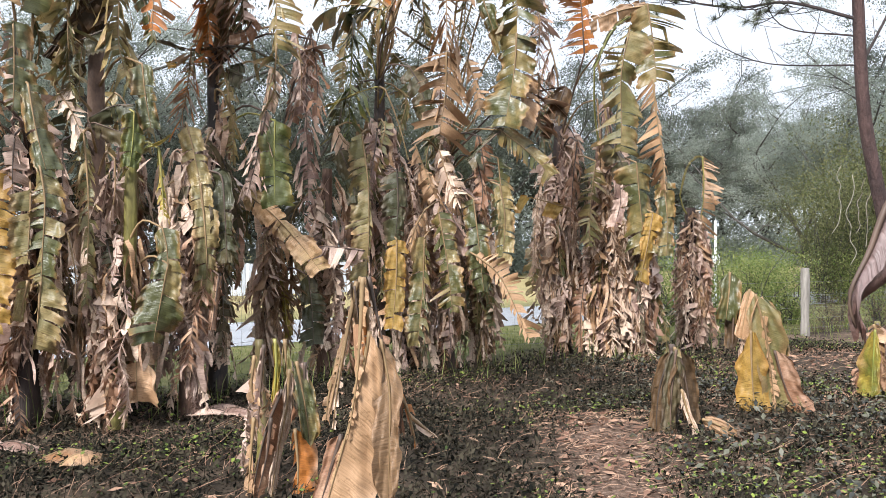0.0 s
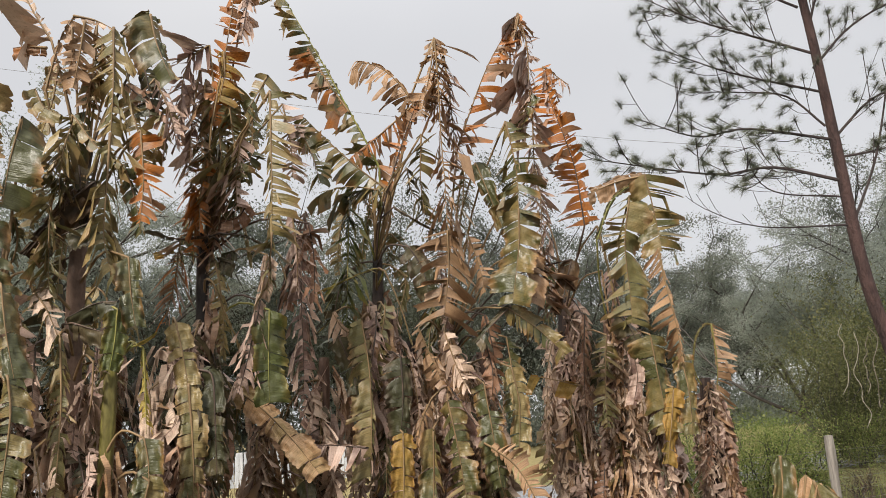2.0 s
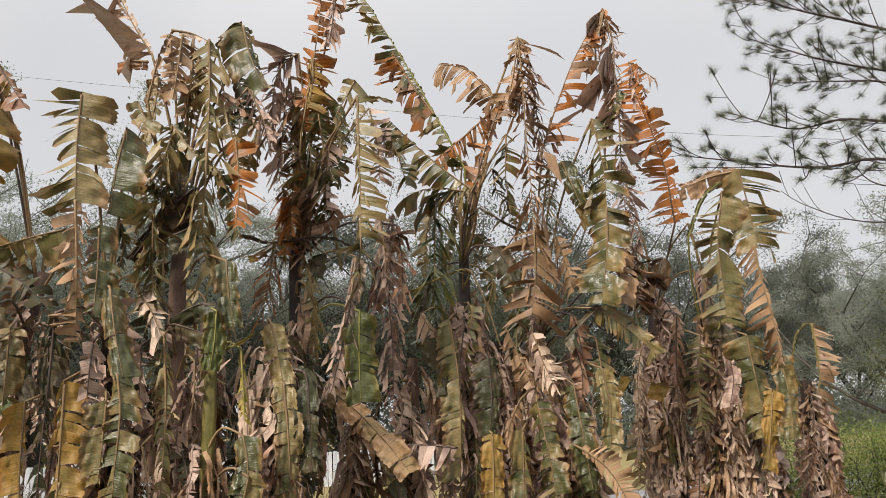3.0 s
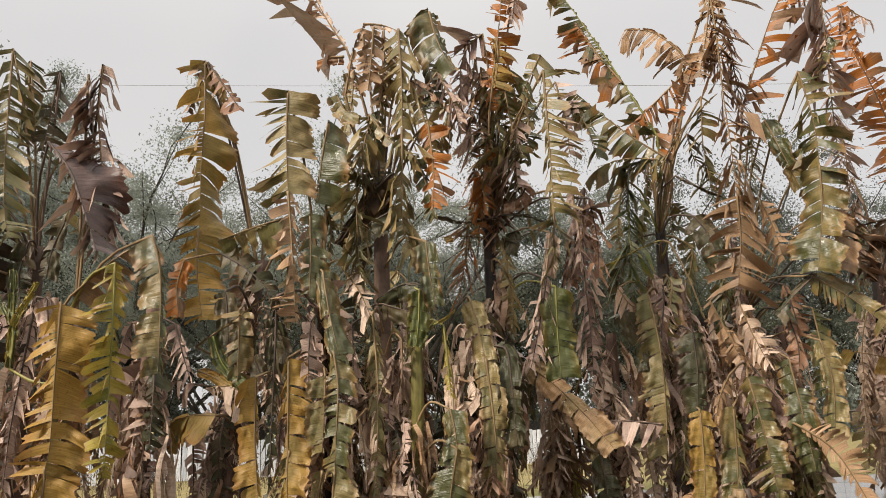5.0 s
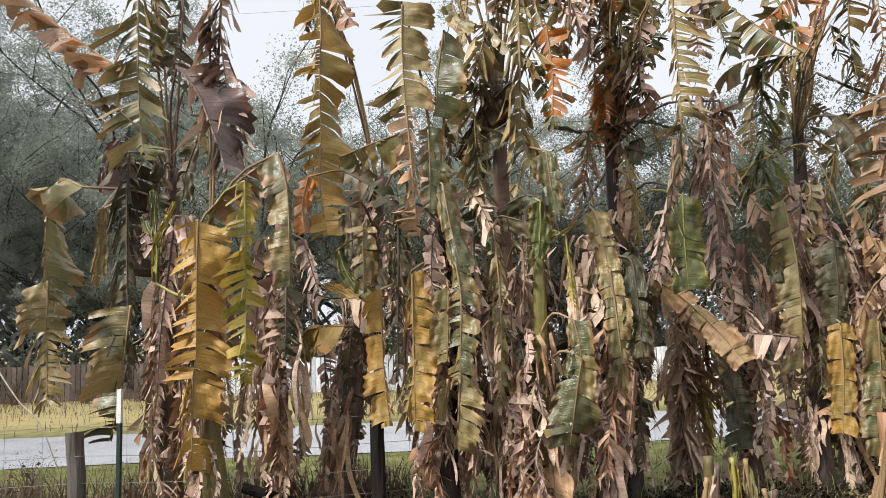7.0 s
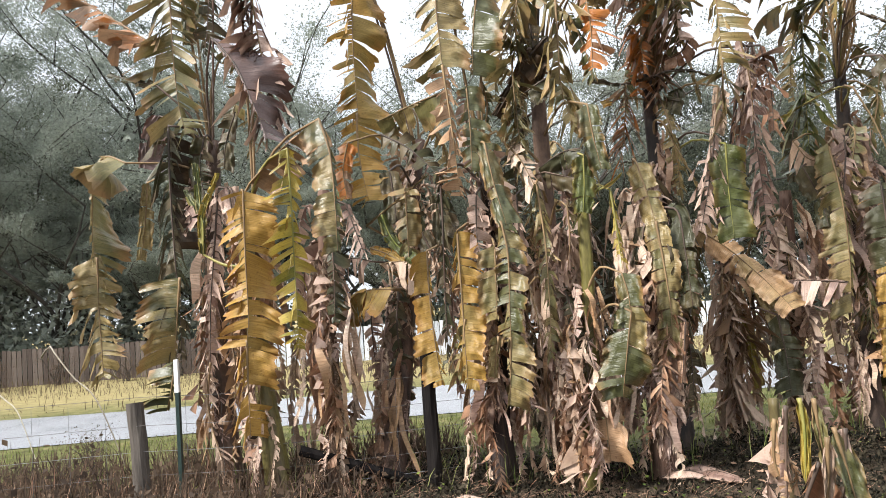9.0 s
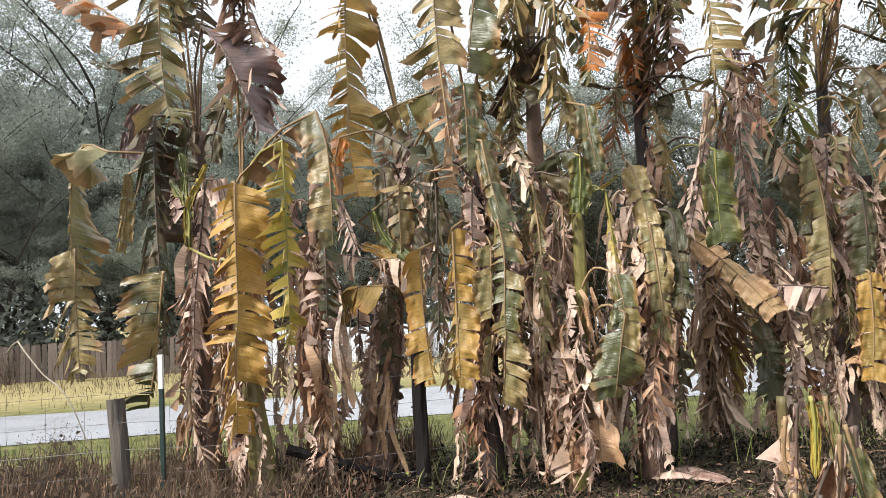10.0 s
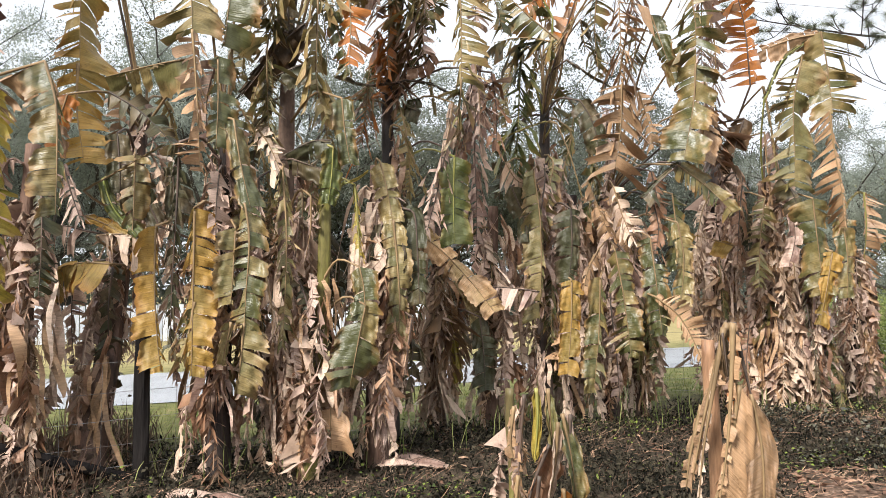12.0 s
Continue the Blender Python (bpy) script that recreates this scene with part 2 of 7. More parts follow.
STRAW = plain_material("straw_litter", (0.38, 0.24, 0.16), (0.18, 0.1, 0.068), 2, (1, 1, 1), 0.8, 0.0, 0.01, 8, 0.8, True, spec=0.08)
GRASS = plain_material("verge_grass", (0.11, 0.15, 0.035), (0.22, 0.22, 0.075), 0.5, (1, 1, 1), 0.7, 0.0, 0.01, 4, 0.6, True, 0.4, spec=0.08)


def ground_material():
    """Dark soil and litter near the plants, straw, green verge, golden field beyond the road."""
    m, n, l, b = nodes_of("ground_soil", 0.9)
    b.inputs["Specular IOR Level"].default_value = 0.1
    pos = n.new("ShaderNodeTexCoord").outputs["Object"]
    big, mid, fine = noise_tex(n, l, pos, 0.55, 5), noise_tex(n, l, pos, 3.2, 5), noise_tex(n, l, pos, 26, 4)
    soil = ramp(n, l, mid, [(0.3, (0.02, 0.016, 0.012)), (0.5, (0.045, 0.034, 0.024)), (0.7, (0.11, 0.078, 0.055))])
    straw = ramp(n, l, fine, [(0.3, (0.12, 0.075, 0.05)), (0.7, (0.3, 0.21, 0.15))])
    near = mix(n, l, ramp(n, l, big, [(0.56, (0, 0, 0)), (0.68, (1, 1, 1))]), soil, straw)
    grass = ramp(n, l, mid, [(0.3, (0.055, 0.06, 0.025)), (0.55, (0.13, 0.13, 0.05)), (0.75, (0.22, 0.175, 0.09))])
    field = ramp(n, l, mid, [(0.3, (0.23, 0.19, 0.09)), (0.7, (0.33, 0.27, 0.13))])
    split = n.new("ShaderNodeSeparateXYZ")
    l.new(pos, split.inputs[0])
    # distance across the road's direction, from the near kerb line
    across = math_node(n, l, "SUBTRACT", math_node(n, l, "MULTIPLY", split.outputs["Y"], 0.832), math_node(n, l, "MULTIPLY", split.outputs["X"], 0.555))
    wob = math_node(n, l, "ADD", across, math_node(n, l, "MULTIPLY", big, 2.0))
    # the trodden path of straw and pale sand that runs in from the open side
    off = math_node(n, l, "ABSOLUTE", math_node(n, l, "SUBTRACT", math_node(n, l, "SUBTRACT", split.outputs["X"], 1.25), math_node(n, l, "MULTIPLY", math_node(n, l, "SUBTRACT", split.outputs["Y"], 5.0), 0.12)))
    off = math_node(n, l, "ADD", math_node(n, l, "ADD", off, math_node(n, l, "MULTIPLY", mid, 0.9)), math_node(n, l, "MULTIPLY", math_node(n, l, "ADD", math_node(n, l, "MAXIMUM", math_node(n, l, "SUBTRACT", split.outputs["Y"], 6.6), 0.0), math_node(n, l, "MAXIMUM", math_node(n, l, "SUBTRACT", 3.4, split.outputs["Y"]), 0.0)), 0.7))
    sand = ramp(n, l, fine, [(0.3, (0.035, 0.024, 0.018)), (0.55, (0.13, 0.085, 0.06)), (0.75, (0.3, 0.21, 0.16))])
    near = mix(n, l, ramp(n, l, off, [(0.75, (1, 1, 1)), (1.15, (0, 0, 0))]), near, sand)
    verge = ramp(n, l, math_node(n, l, "DIVIDE", wob, 20.0), [(0.47, (0, 0, 0)), (0.53, (1, 1, 1))])
    far = ramp(n, l, math_node(n, l, "DIVIDE", wob, 40.0), [(0.42, (0, 0, 0)), (0.5, (1, 1, 1))])
    col = mix(n, l, far, mix(n, l, verge, near, grass), field)
    l.new(col, b.inputs["Base Color"])
    bump(n, l, b, fine, 0.8, 0.03)
    return m


GROUND = ground_material()


# ---- building helpers ----
def mesh_from(name, verts, faces, material, uvs=None, smooth=False):
    me = bpy.data.meshes.new(name)
    me.from_pydata(verts, [], faces)
    if uvs is not None:
        layer = me.uv_layers.new(name="UVMap")
        flat = np.asarray(uvs, dtype=np.float32)
        loops = np.empty(len(me.loops), dtype=np.int32)
        me.loops.foreach_get("vertex_index", loops)
        layer.data.foreach_set("uv", flat[loops].ravel())
    me.materials.append(material)
    if smooth:
        me.polygons.foreach_set("use_smooth", [True] * len(me.polygons))
    me.update()
    return me


def part_of(name, me, parent, label=""):
    ob = new(name, me)
    ob.parent = parent
    return tagged(ob, label) if label else ob


def thing(name, x, y, z, label, category, group="", kind="", rz=0):
    ob = new(name)
    ob.empty_display_size = 0.2
    ob.matrix_world = pose(x, y, z, 0, 0, rz)
    return tagged(ob, label, category, group, kind)


def tube(points, radii, sides=8, cap=True):
    """Vertices, faces of a tube along points."""
    pts = [Vector(p) for p in points]
    verts, faces = [], []
    up = Vector((0.13, 0.31, 0.94))
    for i, p in enumerate(pts):
        t = (pts[min(i + 1, len(pts) - 1)] - pts[max(i - 1, 0)]).normalized()
        a = t.cross(up)
        a = a.normalized() if a.length > 1e-3 else t.orthogonal().normalized()
        b = t.cross(a)
        for k in range(sides):
            w = 2 * math.pi * k / sides
            verts.append(p + radii[i] * (math.cos(w) * a + math.sin(w) * b))
    for i in range(len(pts) - 1):
        for k in range(sides):
            k2 = (k + 1) % sides
            faces.append((i * sides + k, i * sides + k2, (i + 1) * sides + k2, (i + 1) * sides + k))
    if cap:
        faces.append(tuple(range(sides))[::-1])
        faces.append(tuple(range((len(pts) - 1) * sides, len(pts) * sides)))
    return verts, faces


def join(chunks):
    verts, faces = [], []
    for v, f in chunks:
        o = len(verts)
        verts += v
        faces += [tuple(i + o for i in q) for q in f]
    return verts, faces


def glide(points, n):
    """n points on a smooth curve through the given ones, evenly spaced by parameter."""
    p = [Vector(q) for q in points]
    if len(p) == 2:
        return [p[0].lerp(p[1], i / (n - 1)) for i in range(n)]
    p = [2 * p[0] - p[1]] + p + [2 * p[-1] - p[-2]]
    lens = [(p[i + 1] - p[i]).length for i in range(1, len(p) - 2)]
    total, out = sum(lens), []
    for k in range(n):
        d, i = total * k / (n - 1), 0
        while i < len(lens) - 1 and d > lens[i]:
            d -= lens[i]
            i += 1
        u = min(1.0, d / max(lens[i], 1e-6))
        a, b, c, e = p[i], p[i + 1], p[i + 2], p[i + 3]
        out.append(0.5 * ((2 * b) + (c - a) * u + (2 * a - 5 * b + 4 * c - e) * u * u + (3 * b - a - 3 * c + e) * u ** 3))
    return out


# ---- ground, road ----
def height(x, y):
    """Gentle unevenness of the soil, flat at the road."""
    a = np.maximum(0, 1 - np.maximum(0, (0.832 * y - 0.555 * x - 8.5)) / 2.5)
    return a * (0.035 * np.sin(1.7 * x + 0.4 * y) + 0.03 * np.sin(2.3 * y - 0.8 * x) + 0.015 * np.sin(5.1 * x + 3.7 * y))


edges_x = np.concatenate([[-600, -300, -150, -80, -50, -35, -25, -18], np.arange(-14, 14.01, 0.2), [18, 25, 35, 50, 80, 150, 300, 600]])
edges_y = np.concatenate([[-600, -300, -100, -40, -15, -6], np.arange(-3, 18.01, 0.2), [22, 28, 36, 50, 80, 150, 300, 600]])
gx, gy = np.meshgrid(edges_x, edges_y)
gz = height(gx, gy)
nx = len(edges_x)
ground_verts = np.stack([gx, gy, gz], -1).reshape(-1, 3).tolist()
ground_faces = [(j * nx + i, j * nx + i + 1, (j + 1) * nx + i + 1, (j + 1) * nx + i) for j in range(len(edges_y) - 1) for i in range(nx - 1)]
ground = new("ground", mesh_from("ground", ground_verts, ground_faces, GROUND, smooth=True))
tagged(ground, "dark soil with straw litter, green verge and golden field", "ground", kind="structure")

ALONG, ACROSS = Vector((0.832, 0.555, 0)), Vector((-0.555, 0.832, 0))
ROAD_START = Vector((-8.55, 8.9, 0))
rv, rf = [], []
for i in range(81):
    for a in range(5):
        wob = 0.12 * math.sin(i * 1.3 + a) if a in (0, 4) else 0
        p = ROAD_START + ALONG * (i - 40) * 2.5 + ACROSS * (a * 0.95 + wob)
        rv.append((p.x, p.y, 0.012 + 0.012 * (a in (1, 2, 3))))
    if i:
        o = i * 5
        rf += [(o - 5 + a, o + a, o + a + 1, o - 5 + a + 1) for a in range(4)]
road = new("road", mesh_from("road", rv, rf, ROAD, smooth=True))
tagged(road, "pale wet narrow asphalt lane beyond the fence", "road", kind="structure")


# ---- banana plants ----
DOWN = Vector((0, 0, -1))


# how a half of a torn blade hangs: length of a piece along the rib, least and most; angle to the rib and its spread;
# sag; gap; share lost; raggedness of the ends
STYLES = {
    "whole": (0.5, 1.6, 66, 1, 0.12, 0.01, 0.0, 0.02),
    "flat": (0.05, 0.4, 78, 2.6, 0.22, 0.035, 0.02, 0.085),
    "strip": (0.02, 0.13, 70, 7, 0.42, 0.14, 0.06, 0.22),
    "teeth": (0.03, 0.12, 62, 14, 0.75, 0.1, 0.08, 0.2),
    "shred": (0.012, 0.05, 40, 16, 0.9, 0.35, 0.22, 0.4),
}


def blade(spine, wl, left, wr, right, facing, rnd, full=False, coarse=False, belly=0.0):
    """The torn blade on both sides of a midrib: pieces that start at the rib, with square-cut ends.
    wl, wr: half widths; left, right: a style for each half; facing: degrees the upper side turns from the south."""
    n = max(8, int(sum((Vector(spine[i + 1]) - Vector(spine[i])).length for i in range(len(spine) - 1)) / 0.03))
    pts = glide(spine, n)
    arc = [0.0]
    for i in range(1, n):
        arc.append(arc[-1] + (pts[i] - pts[i - 1]).length)
    total = arc[-1]
    tang = [(pts[min(i + 1, n - 1)] - pts[max(i - 1, 0)]).normalized() for i in range(n)]
    f = radians(facing)
    front = Vector((math.sin(f), -math.cos(f), 0.12)).normalized()

    def at(s):
        u = max(0.0, min(0.9999, s / total)) * (n - 1)
        i = int(u)
        return pts[i].lerp(pts[min(i + 1, n - 1)], u - i), tang[i]

    def outline(u):
        shape = min(1.0, 0.6 + u / 0.1)
        if not full:
            shape *= max(0.3, 1 - max(0.0, (u - 0.84) / 0.16) ** 2) ** 0.6
        if belly:
            shape = min(1.0, 0.3 + 0.7 * u / belly) * min(1.0, 5 * (1 - u) + 0.45)
        return shape

    verts, faces, uvs = [], [], []
    for side, wide, style in ((-1, wl, left), (1, wr, right)):
        least, most, vein, spread, slack, gap_share, lost, ragged = STYLES[style]
        s, phase = 0.0, rnd.uniform(0, 6.3)
        tilt = rnd.uniform(-0.5, 0.15) if style != "shred" else rnd.uniform(-0.2, 0.3)
        drift = rnd.uniform(-5, 5)
        roll, sway = rnd.gauss(0, 0.16), 0.36 if style in ("flat", "whole") else 0.14
        while s < total - 0.006:
            seg = min(least + (most - least) * rnd.random() ** 1.7, total - s)
            if total - s - seg < least:
                seg = total - s
            gap = seg * rnd.uniform(0.2, 1.6) * gap_share
            mid = (s + seg / 2) / total
            shape = outline(mid) if style != "whole" else 1.0
            reach = wide * shape * rnd.uniform(1 - ragged * 1.6, 1 + ragged * 0.5) * (1 + 0.07 * math.sin(phase * 2 + s * 9)) / math.sin(radians(vein))
            if style == "teeth":
                reach = wide * shape * rnd.uniform(0.6, 1.35) * 1.35
            if style == "shred":
                reach *= rnd.uniform(0.7, 1.6)
            if reach > 0.008 and rnd.random() >= lost:
                if coarse:
                    cols, rows = 2, 4
                elif style == "whole":
                    cols, rows = max(6, min(26, int(seg / 0.022))), 10
                elif style == "flat":
                    cols, rows = max(3, min(14, int(seg / 0.02) + 1)), 9
                else:
                    cols, rows = (3, 6) if style != "shred" else (2, 5)
                lean = radians(rnd.gauss(drift, spread))
                twist = rnd.gauss(0, {"whole": 0.05, "flat": 0.08, "strip": 0.35, "teeth": 0.35, "shred": 0.8}[style])
                sag = slack * rnd.uniform(0.3, 1.3)
                curl = rnd.gauss(0, 0.05 if style in ("flat", "whole") else 0.3)
                bow = rnd.gauss(0, 0.09) * seg
                stray = style not in ("flat", "whole") and rnd.random() < 0.2
                hinge = rnd.choice((1, 2)) if style == "teeth" or stray else -1
                hang = rnd.uniform(0.9, 2.0) if style == "teeth" else rnd.uniform(1.2, 2.6)
                forth = rnd.uniform(-0.1, 0.7)
                # a corner of a broad piece may fold over
                flop = rnd.random() < 0.3 and style == "flat"
                crease = rnd.randint(3, 6) if style == "flat" and rnd.random() < 0.4 else -1
                bend = rnd.uniform(-0.5, 0.7)
                narrow = rnd.uniform(0.0, 0.35) if style in ("strip", "teeth") else rnd.uniform(0.0, 0.24)
                cut = rnd.gauss(0, 0.12 if style not in ("flat", "whole") else 0.04)
                ends = [rnd.uniform(-ragged, ragged) for _ in range(cols)]
                base = len(verts)
                for c in range(cols):
                    e = c / (cols - 1)
                    sc = s + (seg - gap) * e
                    p, t = at(sc)
                    nor = front - front.dot(t) * t
                    nor = nor.normalized() if nor.length > 0.05 else Vector((1, 0, 0))
                    lat = nor.cross(t) * side
                    angle = radians(vein + (3 if style in ("flat", "whole") else 9) * math.sin(phase + sc * 6)) + lean
                    d = lat * math.sin(angle) + t * math.cos(angle) + nor * (tilt + sway * math.sin(phase + sc * 5.3) + 0.08 * math.sin(phase + sc * 17) + twist * (e - 0.5))
                    d.normalize()
                    step = reach * (1 + cut * (e - 0.5) + ends[c]) / (rows - 1)
                    if style == "whole":
                        step *= outline(sc / total) * (1 + 0.06 * math.sin(sc * 21 + phase))
                    gather = t * ((0.5 - e) * (seg - gap) * narrow)
                    for r in range(rows):
                        v = r / (rows - 1)
                        wave = 0.006 * math.sin(sc * 60 + phase) * v + bow * (1 - (2 * e - 1) ** 2) * v
                        if style in ("flat", "whole"):
                            wave += 0.011 * (math.sin(sc * 33 + v * 8 + phase) + math.sin(sc * 17 - v * 12 + 2 * phase)) * v ** 0.6
                        verts.append(p + gather * v + nor * wave)
                        uvs.append((sc, 0.8 * v * min(1.0, shape)))
                        d = d + DOWN * (sag * 0.26 * (0.2 + v)) + nor * (curl + roll + 0.2 * math.sin(2 * phase + sc * 7)) * 0.3
                        if r == hinge:
                            d = d * 0.6 + DOWN * hang * (1.25 - 0.7 * e) + nor * forth
                        if r == crease:
                            d = d + nor * bend + DOWN * abs(bend) * 0.6
                        if flop and r >= rows - 3:
                            d = d + (DOWN * 0.5 + nor * 0.7) * (1 - e) ** 2
                        d.normalize()
                        p = p + d * step
                for c in range(cols - 1):
                    for r in range(rows - 1):
                        o = base + c * rows + r
                        faces.append((o, o + rows, o + rows + 1, o + 1))
            s += seg
    return verts, faces, uvs, pts


LEAF_COUNT = [0]
TONE_RIB = {"olive": "pale", "khaki": "pale", "gold": "pale", "orange": "pale", "tan": "pale", "amber": "pale", "mauve": "dark", "dark": "dark", "leather": "dark", "violet": "dark", "green": "green", "brown": "dark", "pale": "pale", "lime": "green"}


def leaf(plant, spine, wl, left, wr, right, tone="olive", facing=None, petiole=True, full=False, rib="", thick=0.0085, belly=0.0):
    """One leaf of a plant: spine from its base to its tip, in metres. It hangs with its face to the open ground."""
    LEAF_COUNT[0] += 1
    rnd = random.Random(1000 + LEAF_COUNT[0] * 7)
    if facing is None:
        x, y = spine[len(spine) // 2][:2]
        facing = math.degrees(math.atan2(-0.6 - x, y - 0.6)) + rnd.uniform(-20, 20)
    if "shred" in (left, right):
        rib = rib or "pale"
    v, f, uv, pts = blade(spine, wl, left, wr, right, facing, rnd, full, False, belly)
    ob = part_of("leaf", mesh_from("leaf", v, f, TONES[tone], uv, True), plant)
    ob.matrix_parent_inverse = plant.matrix_world.inverted()
    base = Vector(spine[0])
    line = pts[:]
    if petiole:
        axis = plant["axis"]
        root = Vector(axis[0:3]).lerp(Vector(axis[3:6]), 0.93)
        z = min(root.z, base.z - 0.15)
        root = Vector(axis[0:3]).lerp(Vector(axis[3:6]), max(0.1, min(0.97, z / max(axis[5], 0.1))))
        bow = (root + base) / 2 + Vector((0, 0, 0.1 * (base - root).length)) + (pts[0] - pts[2]) * 1.5
        line = glide([root, bow, base], 8)[:-1] + line
    k = len(line)
    rad = [thick * (1.7 - 1.5 * (i / (k - 1)) ** 0.8) for i in range(k)]
    tv, tf = tube([p + Vector((0, -0.002, 0)) for p in line], rad, 5)
    mr = part_of("midrib", mesh_from("midrib", tv, tf, RIBS[rib or TONE_RIB[tone]], None, True), ob)
    return ob


def sheet(plant, left, right, tone, bulge=0.03, slant=0.5, ridge=0.2):
    """A soft draped piece of blade between two edges, in metres: bulged, rippled, its lower rim ragged."""
    LEAF_COUNT[0] += 1
    rnd = random.Random(4000 + LEAF_COUNT[0] * 3)
    n, m = 20, 12
    a, b = glide([Vector(p) for p in left], n), glide([Vector(p) for p in right], n)
    wide = max((a[i] - b[i]).length for i in range(n))
    ph = [rnd.uniform(0, 6.3) for _ in range(6)]
    crease = rnd.uniform(0.3, 0.6)
    rag = [rnd.uniform(-0.02, 0.02) for _ in range(m)]
    verts, faces, uvs, along = [], [], [], 0.0
    for i in range(n):
        u = i / (n - 1)
        if i:
            along += ((a[i] + b[i]) / 2 - (a[i - 1] + b[i - 1]) / 2).length
        for k in range(m):
            v = k / (m - 1)
            near_top = max(0.0, 1 - u / 0.16)
            p = a[i].lerp(b[i], v + (0.5 - v) * 0.75 * near_top ** 1.5)
            off = 0.45 * bulge * math.sin(math.pi * v) * (0.35 + 0.65 * u) + wide * ridge * (0.3 - abs(v - crease - 0.12 * u)) * (0.4 + 0.6 * u)
            off += wide * (0.05 * (abs(math.sin(5.5 * v + 1.5 * u + ph[0])) - 0.5) + 0.035 * math.sin(15 * u + 4 * v + ph[1]) * v + 0.025 * math.sin(31 * u - 7 * v + ph[4]) + 0.012 * math.sin(53 * u + 11 * v + ph[5]))
            side = wide * 0.035 * (math.sin(11 * u + ph[2]) * (1 - v) + math.sin(13 * u + ph[3]) * v)
            p = p + Vector((side, -off, rag[k] * u * u))
            verts.append(p)
            uvs.append((along - slant * wide * v, 0.1 + 0.85 * max(v ** 2, u ** 6 * 0.8, (1 - v) ** 8 * 0.6)))
    for i in range(n - 1):
        for k in range(m - 1):
            o = i * m + k
            faces.append((o, o + 1, o + m + 1, o + m))
    ob = part_of("leaf", mesh_from("leaf", verts, faces, TONES[tone], uvs, True), plant)
    ob.matrix_parent_inverse = plant.matrix_world.inverted()
    rv, rf = tube([p + Vector((0, -0.003, 0)) for p in a], [0.0055 * (1.3 - i / n) for i in range(n)], 5)
    part_of("midrib", mesh_from("midrib", rv, rf, RIBS[TONE_RIB[tone]], None, True), ob)
    return ob


def stem_mesh(x, y, tx, ty, top, girth, rnd, material):
    """Pseudostem of overlapping sheaths: slightly bent, grooved, swollen at its foot."""
    n, sides = 22, 18
    verts, faces = [], []
    ph = [rnd.uniform(0, 6.3) for _ in range(6)]
    for i in range(n):
        u = i / (n - 1)
        cx, cy = x + (tx - x) * u + 0.02 * math.sin(5 * u + ph[0]), y + (ty - y) * u + 0.02 * math.sin(4 * u + ph[1])
        r = girth * (1.12 - 0.5 * u + 0.25 * math.exp(-9 * u)) * (1 + 0.05 * math.sin(17 * u + ph[2]))
        for k in range(sides):
            w = 2 * math.pi * k / sides
            g = 1 + 0.1 * math.sin(3 * w + 2.2 * u + ph[3]) + 0.06 * math.sin(7 * w - 3 * u + ph[4]) + 0.04 * math.sin(11 * w + 9 * u + ph[5])
            verts.append((cx + r * g * math.cos(w), cy + r * g * math.sin(w), -0.05 + (top + 0.05) * u))
    for i in range(n - 1):
        for k in range(sides):
            k2 = (k + 1) % sides
            faces.append((i * sides + k, i * sides + k2, (i + 1) * sides + k2, (i + 1) * sides + k))
    faces.append(tuple(range((n - 1) * sides, n * sides)))
    return mesh_from("pseudostem", verts, faces, material, None, True)


# dead leaves that hang along the stems: a few forms, shared
SKIRT = []
skirt_rnd = random.Random(5)
for form in range(24):
    length = skirt_rnd.uniform(0.45, 1.3)
    wob = [Vector((skirt_rnd.uniform(-0.1, 0.1), skirt_rnd.uniform(-0.05, 0.03), 0)) for _ in range(5)]
    path = [Vector((0, 0, 0)), Vector((0, -0.08, 0.03)) + wob[0] * 0.4]
    path += [Vector((0, -0.12 - 0.015 * k, -length * k / 4)) + wob[k] * 0.8 for k in range(1, 5)]
    tone = ("mauve", "pale", "brown", "mauve", "tan", "pale", "pale", "mauve")[form % 8]
    style = ("shred", "teeth", "shred", "strip")[form % 4]
    sv, sf, suv, spts = blade(path, skirt_rnd.uniform(0.03, 0.1), style, skirt_rnd.uniform(0.03, 0.1), style, skirt_rnd.uniform(-50, 50), skirt_rnd, False, True)
    rv2, rf2 = tube(spts, [0.009 * (1.2 - i / len(spts)) for i in range(len(spts))], 3)
    off = len(sv)
    me = mesh_from("dead_leaf", sv + rv2, sf + [tuple(i + off for i in q) for q in rf2], TONES[tone], suv + [(0, 0.1)] * len(rv2), True)
    SKIRT.append(me)

